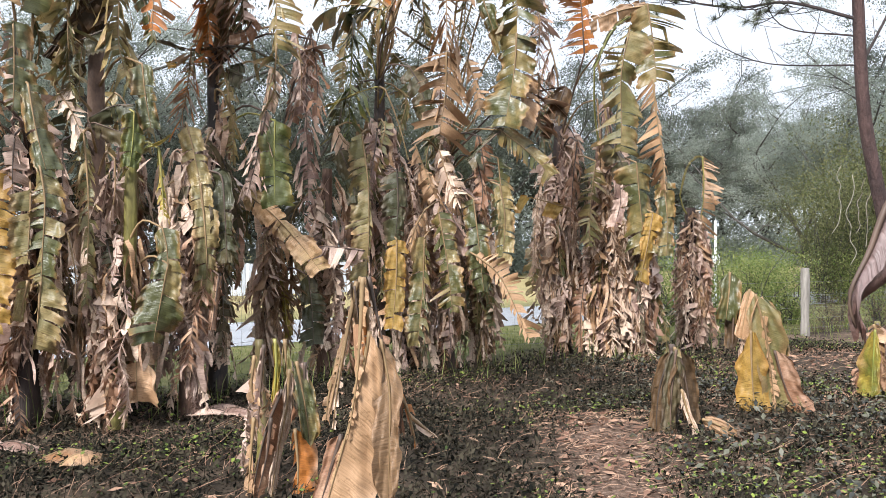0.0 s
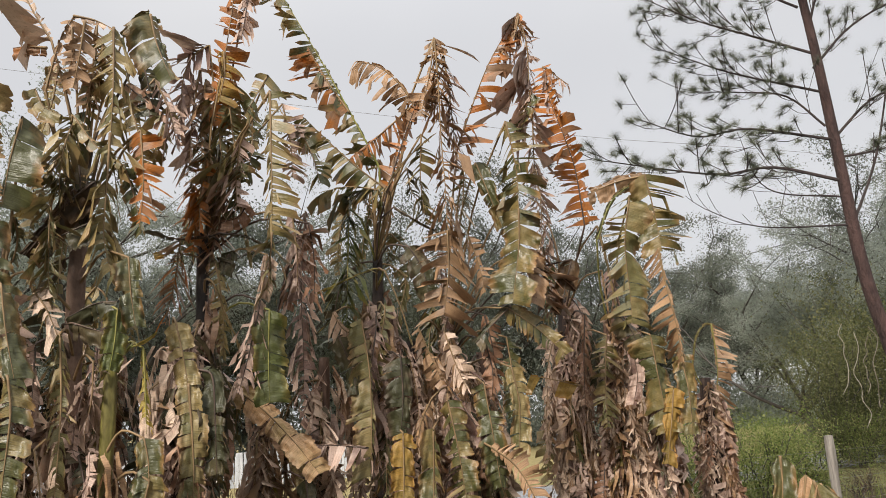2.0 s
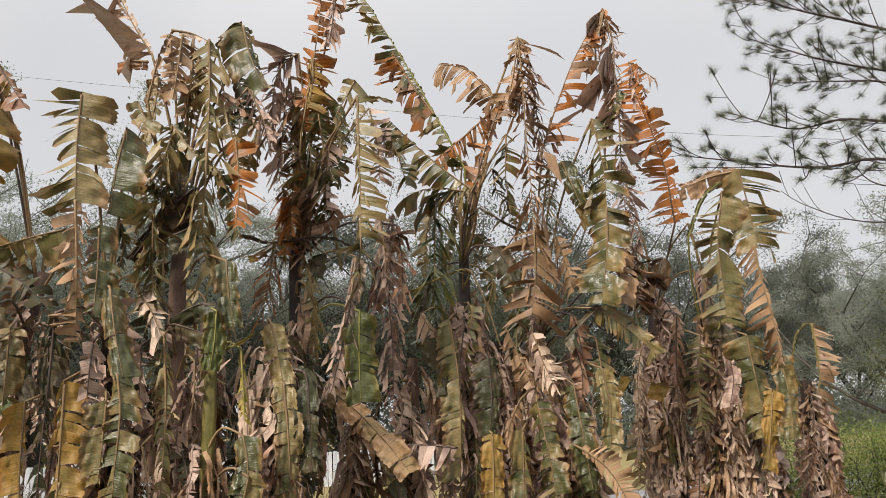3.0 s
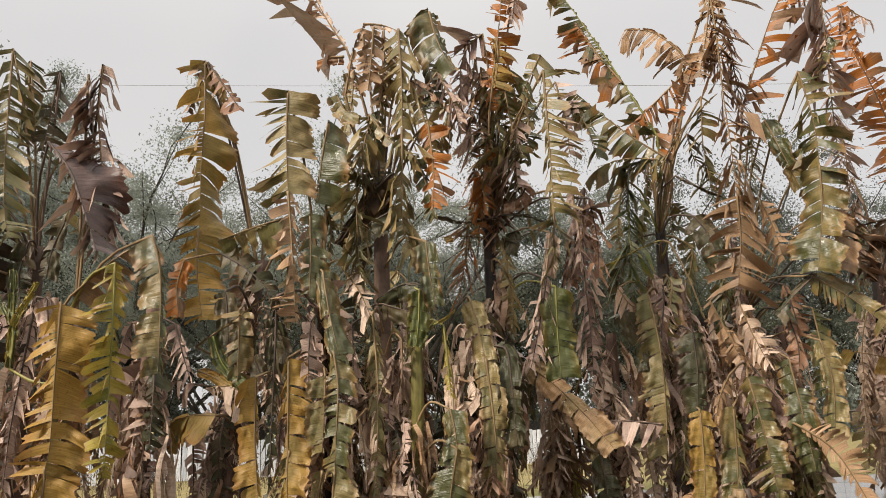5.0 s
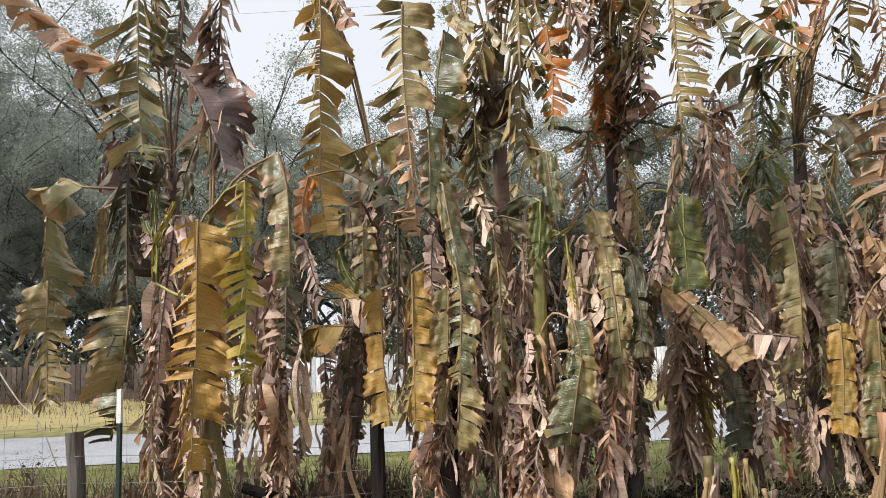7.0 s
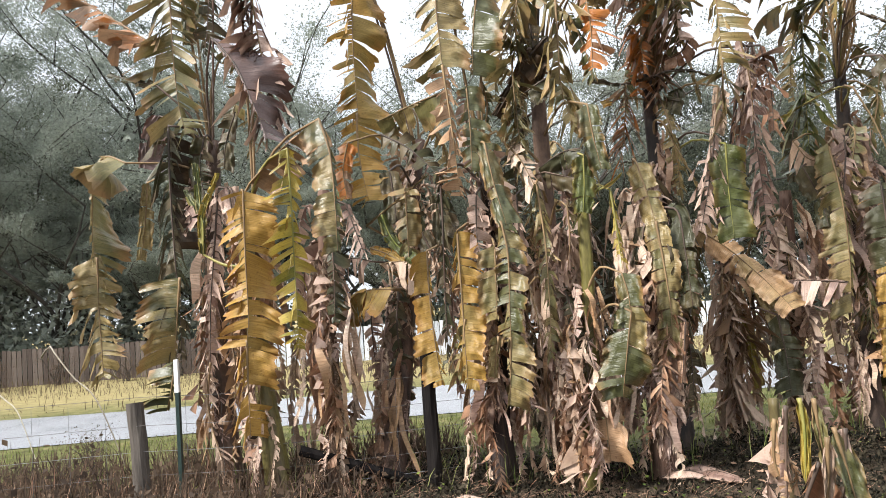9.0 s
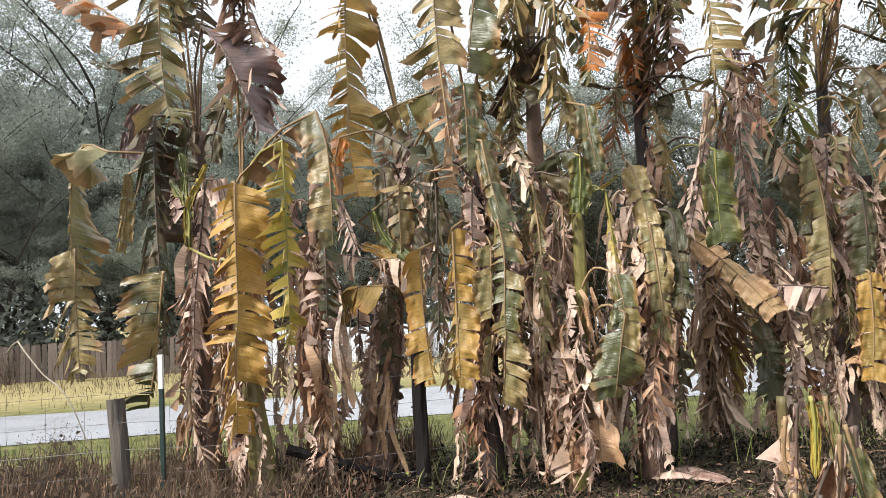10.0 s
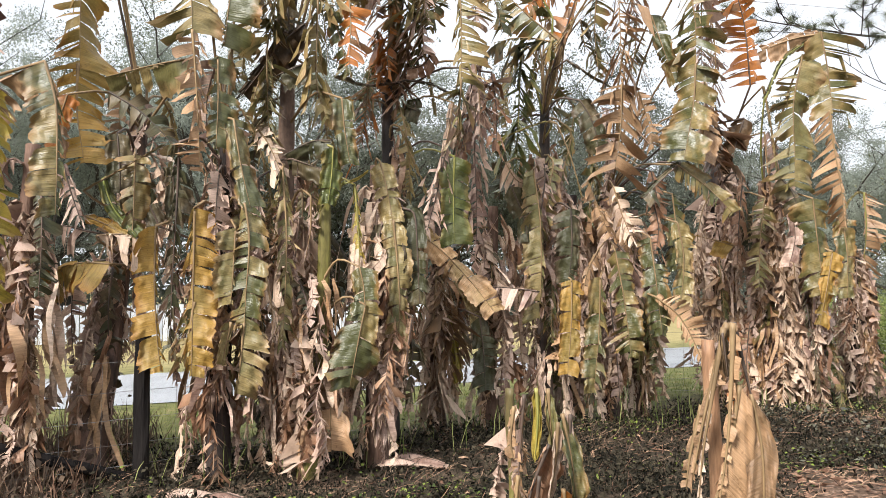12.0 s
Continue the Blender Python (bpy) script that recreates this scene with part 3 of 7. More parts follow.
# bundles of narrow dry ribbons
def ribbon_bundle(rnd, count, length, spread):
    verts, faces, uvs = [], [], []
    for _ in range(count):
        x, y, z = rnd.gauss(0, spread), -0.05 - abs(rnd.gauss(0, 0.05)), rnd.uniform(-0.25, 0.1)
        long, wide = length * rnd.uniform(0.5, 1.1), rnd.uniform(0.008, 0.032)
        yaw, twist, lean = rnd.uniform(-1.3, 1.3), rnd.gauss(0, 2.2), rnd.gauss(0, 0.12)
        base, n = len(verts), 9
        for i in range(n):
            u = i / (n - 1)
            a = yaw + twist * u
            c = Vector((x + lean * u * long + 0.02 * math.sin(6 * u + yaw * 3), y - 0.05 * math.sin(min(1, u * 3) * 1.57) + 0.015 * math.sin(9 * u + x * 40), z - long * u))
            w = wide * (0.5 + 0.8 * math.sin(0.4 + 2.4 * u)) * (1 if u < 0.95 else 0.3)
            d = Vector((math.cos(a), math.sin(a), rnd.gauss(0, 0.12)))
            verts += [c - d * w, c + d * w + Vector((0, -0.004, 0))]
            uvs += [(x * 3 + u * 0.3, 0.1), (x * 3 + u * 0.3, 0.5)]
        faces += [(base + 2 * i, base + 2 * i + 1, base + 2 * i + 3, base + 2 * i + 2) for i in range(n - 1)]
    return verts, faces, uvs


for form in range(18):
    tone = ("mauve", "pale", "pale", "mauve", "tan", "brown")[form % 6]
    rv3, rf3, ru3 = ribbon_bundle(skirt_rnd, skirt_rnd.randint(6, 11), skirt_rnd.uniform(0.35, 0.8), 0.06)
    SKIRT.append(mesh_from("dead_leaf", rv3, rf3, TONES[tone], ru3, True))


def plant(x, y, top, label, tx=None, ty=None, girth=0.1, look_="dry", skirt=34, low=0.14, high=0.95, name="banana_plant", group="banana plants of the clump"):
    """A banana plant: pseudostem with its ring of dead hanging leaves. Leaves are added with leaf()."""
    tx, ty = x if tx is None else tx, y if ty is None else ty
    rnd = random.Random(int(1000 * (x + 20) + y * 10))
    p = thing(name, x, y, 0, label, "banana plant", group)
    p["axis"] = [x, y, 0.0, tx, ty, top]
    me = stem_mesh(x, y, tx, ty, top, girth, rnd, {"dry": STEM_DRY, "green": STEM_GREEN, "dark": STEM_DARK, "tan": STEM_TAN}[look_])
    st = part_of("pseudostem", me, p)
    bpy.context.view_layer.update()
    st.matrix_parent_inverse = p.matrix_world.inverted()
    skirt = int(skirt * 1.6)
    for k in range(skirt):
        u = low + (high - low) * ((k + rnd.random()) / skirt) ** 0.9
        z = top * u
        turn = rnd.gauss(0, 62) if rnd.random() < 0.8 else rnd.uniform(0, 360)
        ob = part_of("dead_leaf", rnd.choice(SKIRT[:24] if rnd.random() < 0.5 + 0.35 * u else SKIRT[24:]), p)
        r = girth * (1.05 - 0.5 * u)
        sx, sy = x + (tx - x) * u, y + (ty - y) * u
        size = min(rnd.uniform(0.7, 1.3), max(0.28, z / 1.0))
        ob.matrix_basis = p.matrix_world.inverted() @ pose(sx, sy, z, rnd.uniform(-6, 6), rnd.uniform(-8, 8), turn) @ Matrix.Translation((0, -r * 0.8, 0)) @ Matrix.Diagonal((rnd.choice((-1, 1)) * size, size, size, 1))
    return p



FILL_TONES = ("olive", "khaki", "mauve", "dark", "brown", "olive", "dark", "mauve", "pale")


def fill(plant_, n, low=0.5, high=1.0, tones=FILL_TONES, long=1.0):
    """Further hanging leaves round a plant's crown."""
    axis = plant_["axis"]
    rnd = random.Random(int(axis[0] * 977 + axis[1] * 131 + 9000 + 50 * high))
    for _ in range(n):
        u = rnd.uniform(low, high)
        base = Vector(axis[0:3]).lerp(Vector(axis[3:6]), u)
        w = rnd.uniform(-0.6, 1.6) * math.pi
        out = Vector((math.cos(w), math.sin(w), 0))
        far, size = rnd.uniform(0.18, 0.42), long * rnd.uniform(0.7, 1.35)
        size = min(size, base.z - 0.15)
        a = base + out * far * 0.5 + Vector((0, 0, rnd.uniform(0.02, 0.2)))
        b = base + out * far + Vector((0, 0, -0.12))
        sway = Vector((rnd.uniform(-0.1, 0.1), rnd.uniform(-0.1, 0.1), 0))
        c = b + Vector((0, 0, -size * 0.5)) + out * 0.03 + sway
        d = b + Vector((0, 0, -size)) + sway * 1.6
        style = rnd.choice(("teeth", "strip", "shred", "strip"))
        leaf(plant_, (tuple(a), tuple(b), tuple(c), tuple(d)), rnd.uniform(0.05, 0.15), style, rnd.uniform(0.05, 0.15), rnd.choice((style, "teeth")), rnd.choice(tones))


# ---- the clump, from the lane side to the open side ----


M = plant(-6.25, 6.1, 3.35, "tall frosted banana plant, dark purple and olive hanging leaves", look_="dark", girth=0.1, skirt=12)
leaf(M, ((-6.84, 6.00, 4.41), (-7.36, 6.00, 4.77), (-7.96, 6.00, 5.19), (-8.55, 6.00, 5.66)), 0.05, "teeth", 0.36, "strip", "orange")
leaf(M, ((-6.43, 5.80, 5.26), (-6.42, 5.80, 4.74), (-6.41, 5.80, 4.17), (-6.36, 5.80, 3.66), (-6.28, 5.80, 3.38)), 0.43, "strip", 0.34, "strip", "khaki")
leaf(M, ((-5.85, 5.75, 4.22), (-5.58, 5.75, 3.91), (-5.40, 5.75, 3.54), (-5.24, 5.75, 3.16)), 0.03, "teeth", 0.40, "flat", "violet", full=True)
leaf(M, ((-6.53, 5.70, 3.88), (-6.89, 5.70, 4.01), (-7.23, 5.70, 4.14)), 0.03, "flat", 0.05, "flat", "dark", full=True)
leaf(M, ((-6.03, 6.00, 5.05), (-6.10, 6.00, 4.72), (-6.15, 6.00, 4.39), (-6.20, 6.00, 4.19)), 0.18, "strip", 0.19, "strip", "dark")
leaf(M, ((-6.42, 6.00, 5.22), (-6.41, 6.00, 4.80), (-6.43, 6.00, 4.34)), 0.08, "flat", 0.18, "strip", "olive")
leaf(M, ((-6.78, 5.50, 3.14), (-7.06, 5.50, 3.24), (-7.23, 5.50, 3.08), (-7.29, 5.50, 2.59), (-7.27, 5.50, 2.25)), 0.07, "teeth", 0.37, "flat", "khaki", full=True)
leaf(M, ((-7.29, 5.52, 2.32), (-7.28, 5.52, 1.93), (-7.25, 5.52, 1.49), (-7.24, 5.52, 1.12)), 0.21, "teeth", 0.24, "strip", "khaki", petiole=False)
leaf(M, ((-7.24, 5.50, 2.28), (-7.24, 5.50, 2.04), (-7.25, 5.50, 1.79)), 0.25, "flat", 0.16, "strip", "khaki", petiole=False)
leaf(M, ((-6.41, 5.70, 3.47), (-6.42, 5.70, 2.88), (-6.40, 5.70, 2.23), (-6.36, 5.70, 1.65), (-6.37, 5.70, 1.25)), 0.25, "teeth", 0.11, "teeth", "dark")
leaf(M, ((-6.43, 5.75, 3.39), (-6.46, 5.75, 2.84), (-6.41, 5.75, 2.29)), 0.03, "teeth", 0.34, "flat", "leather", full=True)
leaf(M, ((-6.30, 5.66, 2.01), (-6.36, 5.66, 1.65), (-6.42, 5.66, 1.23)), 0.39, "flat", 0.03, "teeth", "olive", petiole=False, full=True)
leaf(M, ((-6.38, 5.64, 1.26), (-6.46, 5.64, 0.97), (-6.53, 5.64, 0.78)), 0.30, "strip", 0.05, "teeth", "olive", petiole=False)
leaf(M, ((-6.69, 5.85, 3.64), (-6.87, 5.85, 3.42), (-6.93, 5.85, 3.14)), 0.08, "flat", 0.20, "flat", "violet")
leaf(M, ((-6.90, 5.85, 3.00), (-6.96, 5.85, 2.58), (-7.04, 5.85, 2.24)), 0.07, "flat", 0.09, "flat", "khaki")
leaf(M, ((-6.15, 5.90, 3.36), (-6.23, 5.90, 3.04), (-6.16, 5.90, 2.71)), 0.13, "flat", 0.14, "strip", "dark")
leaf(M, ((-5.79, 5.95, 3.53), (-5.92, 5.95, 3.27), (-5.97, 5.95, 3.01)), 0.12, "strip", 0.13, "flat", "dark")

K = plant(-5.29, 5.75, 2.6, "banana plant with yellow-green stem and golden hanging leaves", look_="green", girth=0.095, skirt=6, tx=-5.62)
leaf(K, ((-5.28, 5.45, 2.67), (-5.29, 5.45, 2.12), (-5.29, 5.45, 1.59), (-5.33, 5.45, 1.35)), 0.26, "strip", 0.31, "flat", "gold", full=True)
leaf(K, ((-5.33, 5.46, 1.41), (-5.34, 5.46, 1.07), (-5.34, 5.46, 0.61)), 0.16, "teeth", 0.27, "flat", "gold", petiole=False)
leaf(K, ((-4.86, 5.55, 2.98), (-4.85, 5.55, 2.55), (-4.85, 5.55, 2.08), (-4.85, 5.55, 1.66), (-4.85, 5.55, 1.31)), 0.23, "strip", 0.16, "strip", "lime")
leaf(K, ((-5.38, 5.65, 2.77), (-4.98, 5.65, 3.03), (-4.60, 5.65, 3.19)), 0.27, "flat", 0.02, "teeth", "tan", full=True)
leaf(K, ((-4.55, 5.60, 3.19), (-4.46, 5.60, 2.88), (-4.44, 5.60, 2.50), (-4.44, 5.60, 2.08)), 0.21, "flat", 0.06, "teeth", "olive")
leaf(K, ((-6.03, 5.70, 2.20), (-6.03, 5.70, 2.54), (-6.23, 5.70, 2.83)), 0.03, "flat", 0.04, "flat", "green")
leaf(K, ((-6.03, 5.70, 2.20), (-6.03, 5.70, 2.54), (-6.08, 5.70, 3.07)), 0.03, "flat", 0.04, "flat", "green")
leaf(K, ((-6.03, 5.70, 2.20), (-6.03, 5.70, 2.54), (-5.80, 5.70, 2.93)), 0.03, "flat", 0.04, "flat", "lime")
leaf(K, ((-5.71, 5.72, 2.79), (-5.66, 5.72, 2.52), (-5.60, 5.72, 2.26)), 0.10, "flat", 0.09, "flat", "mauve")

LL = plant(-5.75, 6.05, 2.6, "slender banana plant wrapped in dried mauve leaves", girth=0.075, skirt=16, tx=-5.7)
leaf(LL, ((-5.53, 6.00, 5.02), (-5.55, 6.00, 4.58), (-5.47, 6.00, 4.01), (-5.40, 6.00, 3.62), (-5.34, 6.00, 3.25)), 0.23, "shred", 0.19, "teeth", "mauve")
leaf(LL, ((-5.71, 6.02, 4.96), (-5.71, 6.02, 4.52), (-5.67, 6.02, 4.01), (-5.60, 6.02, 3.67)), 0.20, "teeth", 0.16, "shred", "pale")
leaf(LL, ((-5.90, 5.80, 2.82), (-5.98, 5.80, 2.30), (-6.07, 5.80, 1.73), (-6.11, 5.80, 1.10)), 0.13, "teeth", 0.14, "teeth", "mauve")
leaf(LL, ((-6.11, 5.80, 1.21), (-6.16, 5.80, 0.79), (-6.04, 5.80, 0.38), (-5.90, 5.80, 0.09)), 0.10, "teeth", 0.09, "shred", "pale", petiole=False)
leaf(LL, ((-6.21, 5.85, 1.84), (-6.27, 5.85, 1.31), (-6.34, 5.85, 0.79)), 0.09, "shred", 0.11, "teeth", "brown")

LK = plant(-4.98, 6.15, 2.7, "banana plant wrapped in curled mauve leaves", girth=0.085, skirt=18)
leaf(LK, ((-5.12, 6.10, 2.17), (-5.05, 6.10, 1.70), (-4.99, 6.10, 1.19), (-5.06, 6.10, 0.79)), 0.11, "teeth", 0.12, "teeth", "pale")
leaf(LK, ((-5.25, 6.12, 1.98), (-5.25, 6.12, 1.46), (-5.25, 6.12, 0.89)), 0.09, "shred", 0.11, "shred", "mauve")
leaf(LK, ((-4.72, 6.15, 2.54), (-4.65, 6.15, 2.33), (-4.56, 6.15, 2.09)), 0.12, "teeth", 0.10, "teeth", "mauve")
leaf(LK, ((-4.90, 6.20, 2.25), (-5.05, 6.20, 2.01), (-5.13, 6.20, 1.76)), 0.10, "flat", 0.08, "flat", "dark")

A = plant(-4.62, 6.4, 3.3, "tall banana plant with a long orange leaf and shredded skirt", girth=0.1, skirt=22, ty=7.4)
leaf(A, ((-4.95, 6.75, 5.29), (-4.93, 6.75, 4.72), (-4.95, 6.75, 4.13), (-4.94, 6.75, 3.46)), 0.28, "strip", 0.37, "flat", "gold", full=True)
leaf(A, ((-4.95, 6.74, 3.52), (-4.95, 6.74, 3.10), (-4.87, 6.74, 2.64)), 0.26, "strip", 0.29, "flat", "gold", petiole=False)
leaf(A, ((-4.99, 6.80, 5.27), (-5.08, 6.80, 5.01), (-5.17, 6.80, 4.78)), 0.08, "shred", 0.10, "teeth", "tan")
leaf(A, ((-4.95, 6.80, 5.30), (-4.71, 6.80, 4.94), (-4.54, 6.80, 4.70)), 0.17, "strip", 0.06, "strip", "brown")
leaf(A, ((-3.88, 6.60, 3.50), (-4.20, 6.60, 3.45), (-4.64, 6.60, 3.35)), 0.03, "teeth", 0.25, "flat", "khaki", full=True)
leaf(A, ((-4.62, 6.65, 3.24), (-4.32, 6.65, 3.05), (-4.01, 6.65, 2.74)), 0.17, "strip", 0.16, "strip", "dark")
leaf(A, ((-4.66, 6.40, 2.15), (-4.48, 6.40, 2.08), (-4.31, 6.40, 1.98)), 0.06, "flat", 0.05, "flat", "gold", full=True)
leaf(A, ((-4.39, 6.30, 1.76), (-4.69, 6.30, 1.76), (-4.98, 6.30, 1.64)), 0.04, "teeth", 0.26, "flat", "gold", full=True)
leaf(A, ((-4.59, 6.32, 1.75), (-4.78, 6.32, 1.73), (-4.94, 6.32, 1.71)), 0.03, "teeth", 0.19, "strip", "orange")
leaf(A, ((-4.68, 6.40, 2.36), (-4.34, 6.40, 2.55), (-4.00, 6.40, 2.74)), 0.01, "flat", 0.01, "flat", "olive")
leaf(A, ((-4.28, 6.45, 2.66), (-4.28, 6.45, 2.30), (-4.29, 6.45, 1.90)), 0.13, "strip", 0.13, "flat", "olive")
leaf(A, ((-4.46, 6.50, 2.85), (-4.43, 6.50, 2.53), (-4.42, 6.50, 2.21)), 0.12, "flat", 0.13, "flat", "dark")
leaf(A, ((-4.55, 6.45, 2.46), (-4.45, 6.45, 2.22), (-4.24, 6.45, 1.99)), 0.07, "flat", 0.08, "flat", "green")
leaf(A, ((-4.59, 6.35, 2.02), (-4.83, 6.35, 2.07), (-5.04, 6.35, 2.01)), 0.02, "teeth", 0.16, "teeth", "mauve")
leaf(A, ((-4.53, 6.35, 1.99), (-4.32, 6.35, 2.00), (-4.14, 6.35, 1.93)), 0.17, "teeth", 0.02, "teeth", "pale")
leaf(A, ((-4.84, 6.40, 3.16), (-4.91, 6.40, 2.90), (-4.88, 6.40, 2.63)), 0.13, "strip", 0.11, "flat", "orange")

B = plant(-3.68, 6.85, 2.9, "banana plant hung with broad gold and olive leaves", girth=0.095, skirt=26)
leaf(B, ((-4.07, 6.40, 2.07), (-4.07, 6.40, 1.62), (-4.04, 6.40, 1.18), (-4.00, 6.40, 0.90)), 0.18, "flat", 0.05, "teeth", "gold")
leaf(B, ((-3.91, 6.45, 2.76), (-3.92, 6.45, 2.26), (-3.94, 6.45, 1.76), (-3.95, 6.45, 1.27), (-3.93, 6.45, 1.00)), 0.10, "teeth", 0.10, "teeth", "dark")
leaf(B, ((-3.73, 6.35, 2.21), (-3.73, 6.35, 1.75), (-3.73, 6.35, 1.27), (-3.73, 6.35, 0.87)), 0.09, "teeth", 0.20, "flat", "gold")
leaf(B, ((-3.72, 6.36, 1.46), (-3.77, 6.36, 1.17), (-3.83, 6.36, 0.98)), 0.12, "teeth", 0.04, "teeth", "khaki", petiole=False)
leaf(B, ((-3.33, 6.38, 2.24), (-3.29, 6.38, 1.95), (-3.31, 6.38, 1.52), (-3.32, 6.38, 1.25)), 0.14, "strip", 0.17, "flat", "olive", full=True)
leaf(B, ((-3.32, 6.37, 1.29), (-3.34, 6.37, 1.01), (-3.37, 6.37, 0.73)), 0.04, "teeth", 0.21, "flat", "khaki", petiole=False)
leaf(B, ((-3.44, 6.40, 2.93), (-3.38, 6.40, 2.58), (-3.29, 6.40, 2.21)), 0.09, "flat", 0.15, "flat", "olive", full=True)
leaf(B, ((-3.40, 6.37, 2.05), (-3.41, 6.37, 1.77), (-3.43, 6.37, 1.44)), 0.16, "flat", 0.02, "teeth", "khaki", full=True)
leaf(B, ((-3.42, 6.36, 1.30), (-3.46, 6.36, 1.11), (-3.49, 6.36, 0.95)), 0.10, "flat", 0.03, "flat", "khaki", petiole=False)
leaf(B, ((-3.56, 6.42, 2.51), (-3.58, 6.42, 2.22), (-3.58, 6.42, 1.98)), 0.08, "strip", 0.14, "strip", "mauve")
leaf(B, ((-3.85, 6.50, 4.68), (-3.86, 6.50, 4.22), (-3.84, 6.50, 3.68)), 0.28, "strip", 0.27, "flat", "khaki", full=True)
leaf(B, ((-3.84, 6.50, 3.71), (-3.79, 6.50, 3.15), (-3.75, 6.50, 2.52)), 0.18, "strip", 0.12, "teeth", "tan", petiole=False)
leaf(B, ((-3.51, 6.65, 4.39), (-3.58, 6.65, 4.01), (-3.62, 6.65, 3.61)), 0.04, "teeth", 0.29, "flat", "olive", full=True)
leaf(B, ((-3.62, 6.50, 3.48), (-3.61, 6.50, 3.12), (-3.62, 6.50, 2.72)), 0.10, "strip", 0.20, "flat", "olive")
leaf(B, ((-4.11, 6.55, 2.08), (-4.21, 6.55, 2.30), (-4.25, 6.55, 2.51)), 0.09, "flat", 0.11, "flat", "dark")
leaf(B, ((-3.98, 6.50, 2.57), (-3.97, 6.50, 2.37), (-3.95, 6.50, 2.11)), 0.08, "flat", 0.17, "flat", "dark")

C1 = plant(-3.2, 7.15, 3.75, "tall banana plant with dark stem and tattered khaki leaves", look_="dark", girth=0.09, skirt=16, high=0.6)
leaf(C1, ((-3.46, 6.90, 4.73), (-3.37, 6.90, 5.17), (-3.26, 6.90, 5.42)), 0.06, "strip", 0.04, "teeth", "tan")
leaf(C1, ((-3.25, 6.88, 5.42), (-3.06, 6.88, 5.37), (-2.88, 6.88, 5.27)), 0.03, "teeth", 0.02, "teeth", "pale", petiole=False)
leaf(C1, ((-3.14, 6.87, 5.36), (-3.17, 6.87, 5.04), (-3.21, 6.87, 4.72)), 0.13, "strip", 0.11, "strip", "tan", petiole=False)
leaf(C1, ((-2.88, 6.85, 5.28), (-2.86, 6.85, 4.80), (-2.86, 6.85, 4.27)), 0.23, "strip", 0.22, "teeth", "khaki", petiole=False, full=True)
leaf(C1, ((-2.86, 6.84, 4.29), (-2.87, 6.84, 3.81), (-2.87, 6.84, 3.36), (-2.78, 6.84, 3.02)), 0.21, "teeth", 0.24, "teeth", "khaki", petiole=False)
leaf(C1, ((-3.46, 6.95, 5.22), (-3.67, 6.95, 5.57), (-3.90, 6.95, 6.04)), 0.05, "strip", 0.26, "shred", "pale")
leaf(C1, ((-3.49, 6.94, 5.15), (-3.65, 6.94, 5.17), (-3.79, 6.94, 5.16)), 0.02, "strip", 0.10, "flat", "orange", petiole=False)
leaf(C1, ((-2.85, 7.00, 5.26), (-2.71, 7.00, 5.46), (-2.62, 7.00, 5.47)), 0.01, "flat", 0.05, "flat", "olive")
leaf(C1, ((-2.62, 7.00, 5.48), (-2.55, 7.00, 5.18), (-2.41, 7.00, 4.83)), 0.26, "flat", 0.10, "flat", "olive", petiole=False)
leaf(C1, ((-2.63, 6.90, 4.33), (-2.59, 6.90, 3.91), (-2.60, 6.90, 3.51)), 0.12, "strip", 0.21, "strip", "orange")
leaf(C1, ((-3.50, 6.80, 4.70), (-3.42, 6.80, 4.54), (-3.26, 6.80, 4.45)), 0.13, "flat", 0.04, "teeth", "khaki")
leaf(C1, ((-3.19, 6.85, 4.47), (-2.97, 6.85, 4.17), (-2.75, 6.85, 4.00)), 0.10, "strip", 0.11, "strip", "olive")
leaf(C1, ((-3.17, 6.90, 3.82), (-3.35, 6.90, 3.51), (-3.54, 6.90, 3.26)), 0.06, "flat", 0.18, "flat", "leather")
leaf(C1, ((-2.94, 6.85, 3.53), (-3.18, 6.85, 3.43), (-3.42, 6.85, 3.31)), 0.03, "teeth", 0.20, "flat", "dark", full=True)
leaf(C1, ((-2.72, 6.80, 2.83), (-2.90, 6.80, 2.82), (-3.13, 6.80, 2.71)), 0.03, "teeth", 0.18, "flat", "dark")
leaf(C1, ((-3.06, 6.78, 2.67), (-2.92, 6.78, 2.62), (-2.77, 6.78, 2.57)), 0.17, "flat", 0.02, "teeth", "dark")
leaf(C1, ((-2.63, 6.75, 3.18), (-2.60, 6.75, 2.89), (-2.55, 6.75, 2.61)), 0.12, "flat", 0.10, "flat", "olive")
leaf(C1, ((-3.35, 6.72, 2.93), (-3.24, 6.72, 2.77), (-3.13, 6.72, 2.53)), 0.13, "teeth", 0.11, "strip", "pale")
leaf(C1, ((-3.12, 6.70, 2.57), (-3.08, 6.70, 2.08), (-3.08, 6.70, 1.59), (-3.10, 6.70, 1.08)), 0.13, "teeth", 0.11, "teeth", "khaki")
leaf(C1, ((-3.25, 6.68, 1.70), (-3.19, 6.68, 1.41), (-3.17, 6.68, 1.12)), 0.05, "teeth", 0.08, "teeth", "pale")
leaf(C1, ((-2.70, 6.75, 2.76), (-2.71, 6.75, 2.52), (-2.74, 6.75, 2.28)), 0.10, "flat", 0.10, "flat", "green")
leaf(C1, ((-3.35, 6.80, 2.52), (-3.35, 6.80, 2.21), (-3.35, 6.80, 1.86)), 0.10, "strip", 0.10, "teeth", "mauve")
leaf(C1, ((-2.91, 6.85, 2.36), (-2.91, 6.85, 2.07), (-2.96, 6.85, 1.78)), 0.07, "teeth", 0.07, "shred", "mauve")
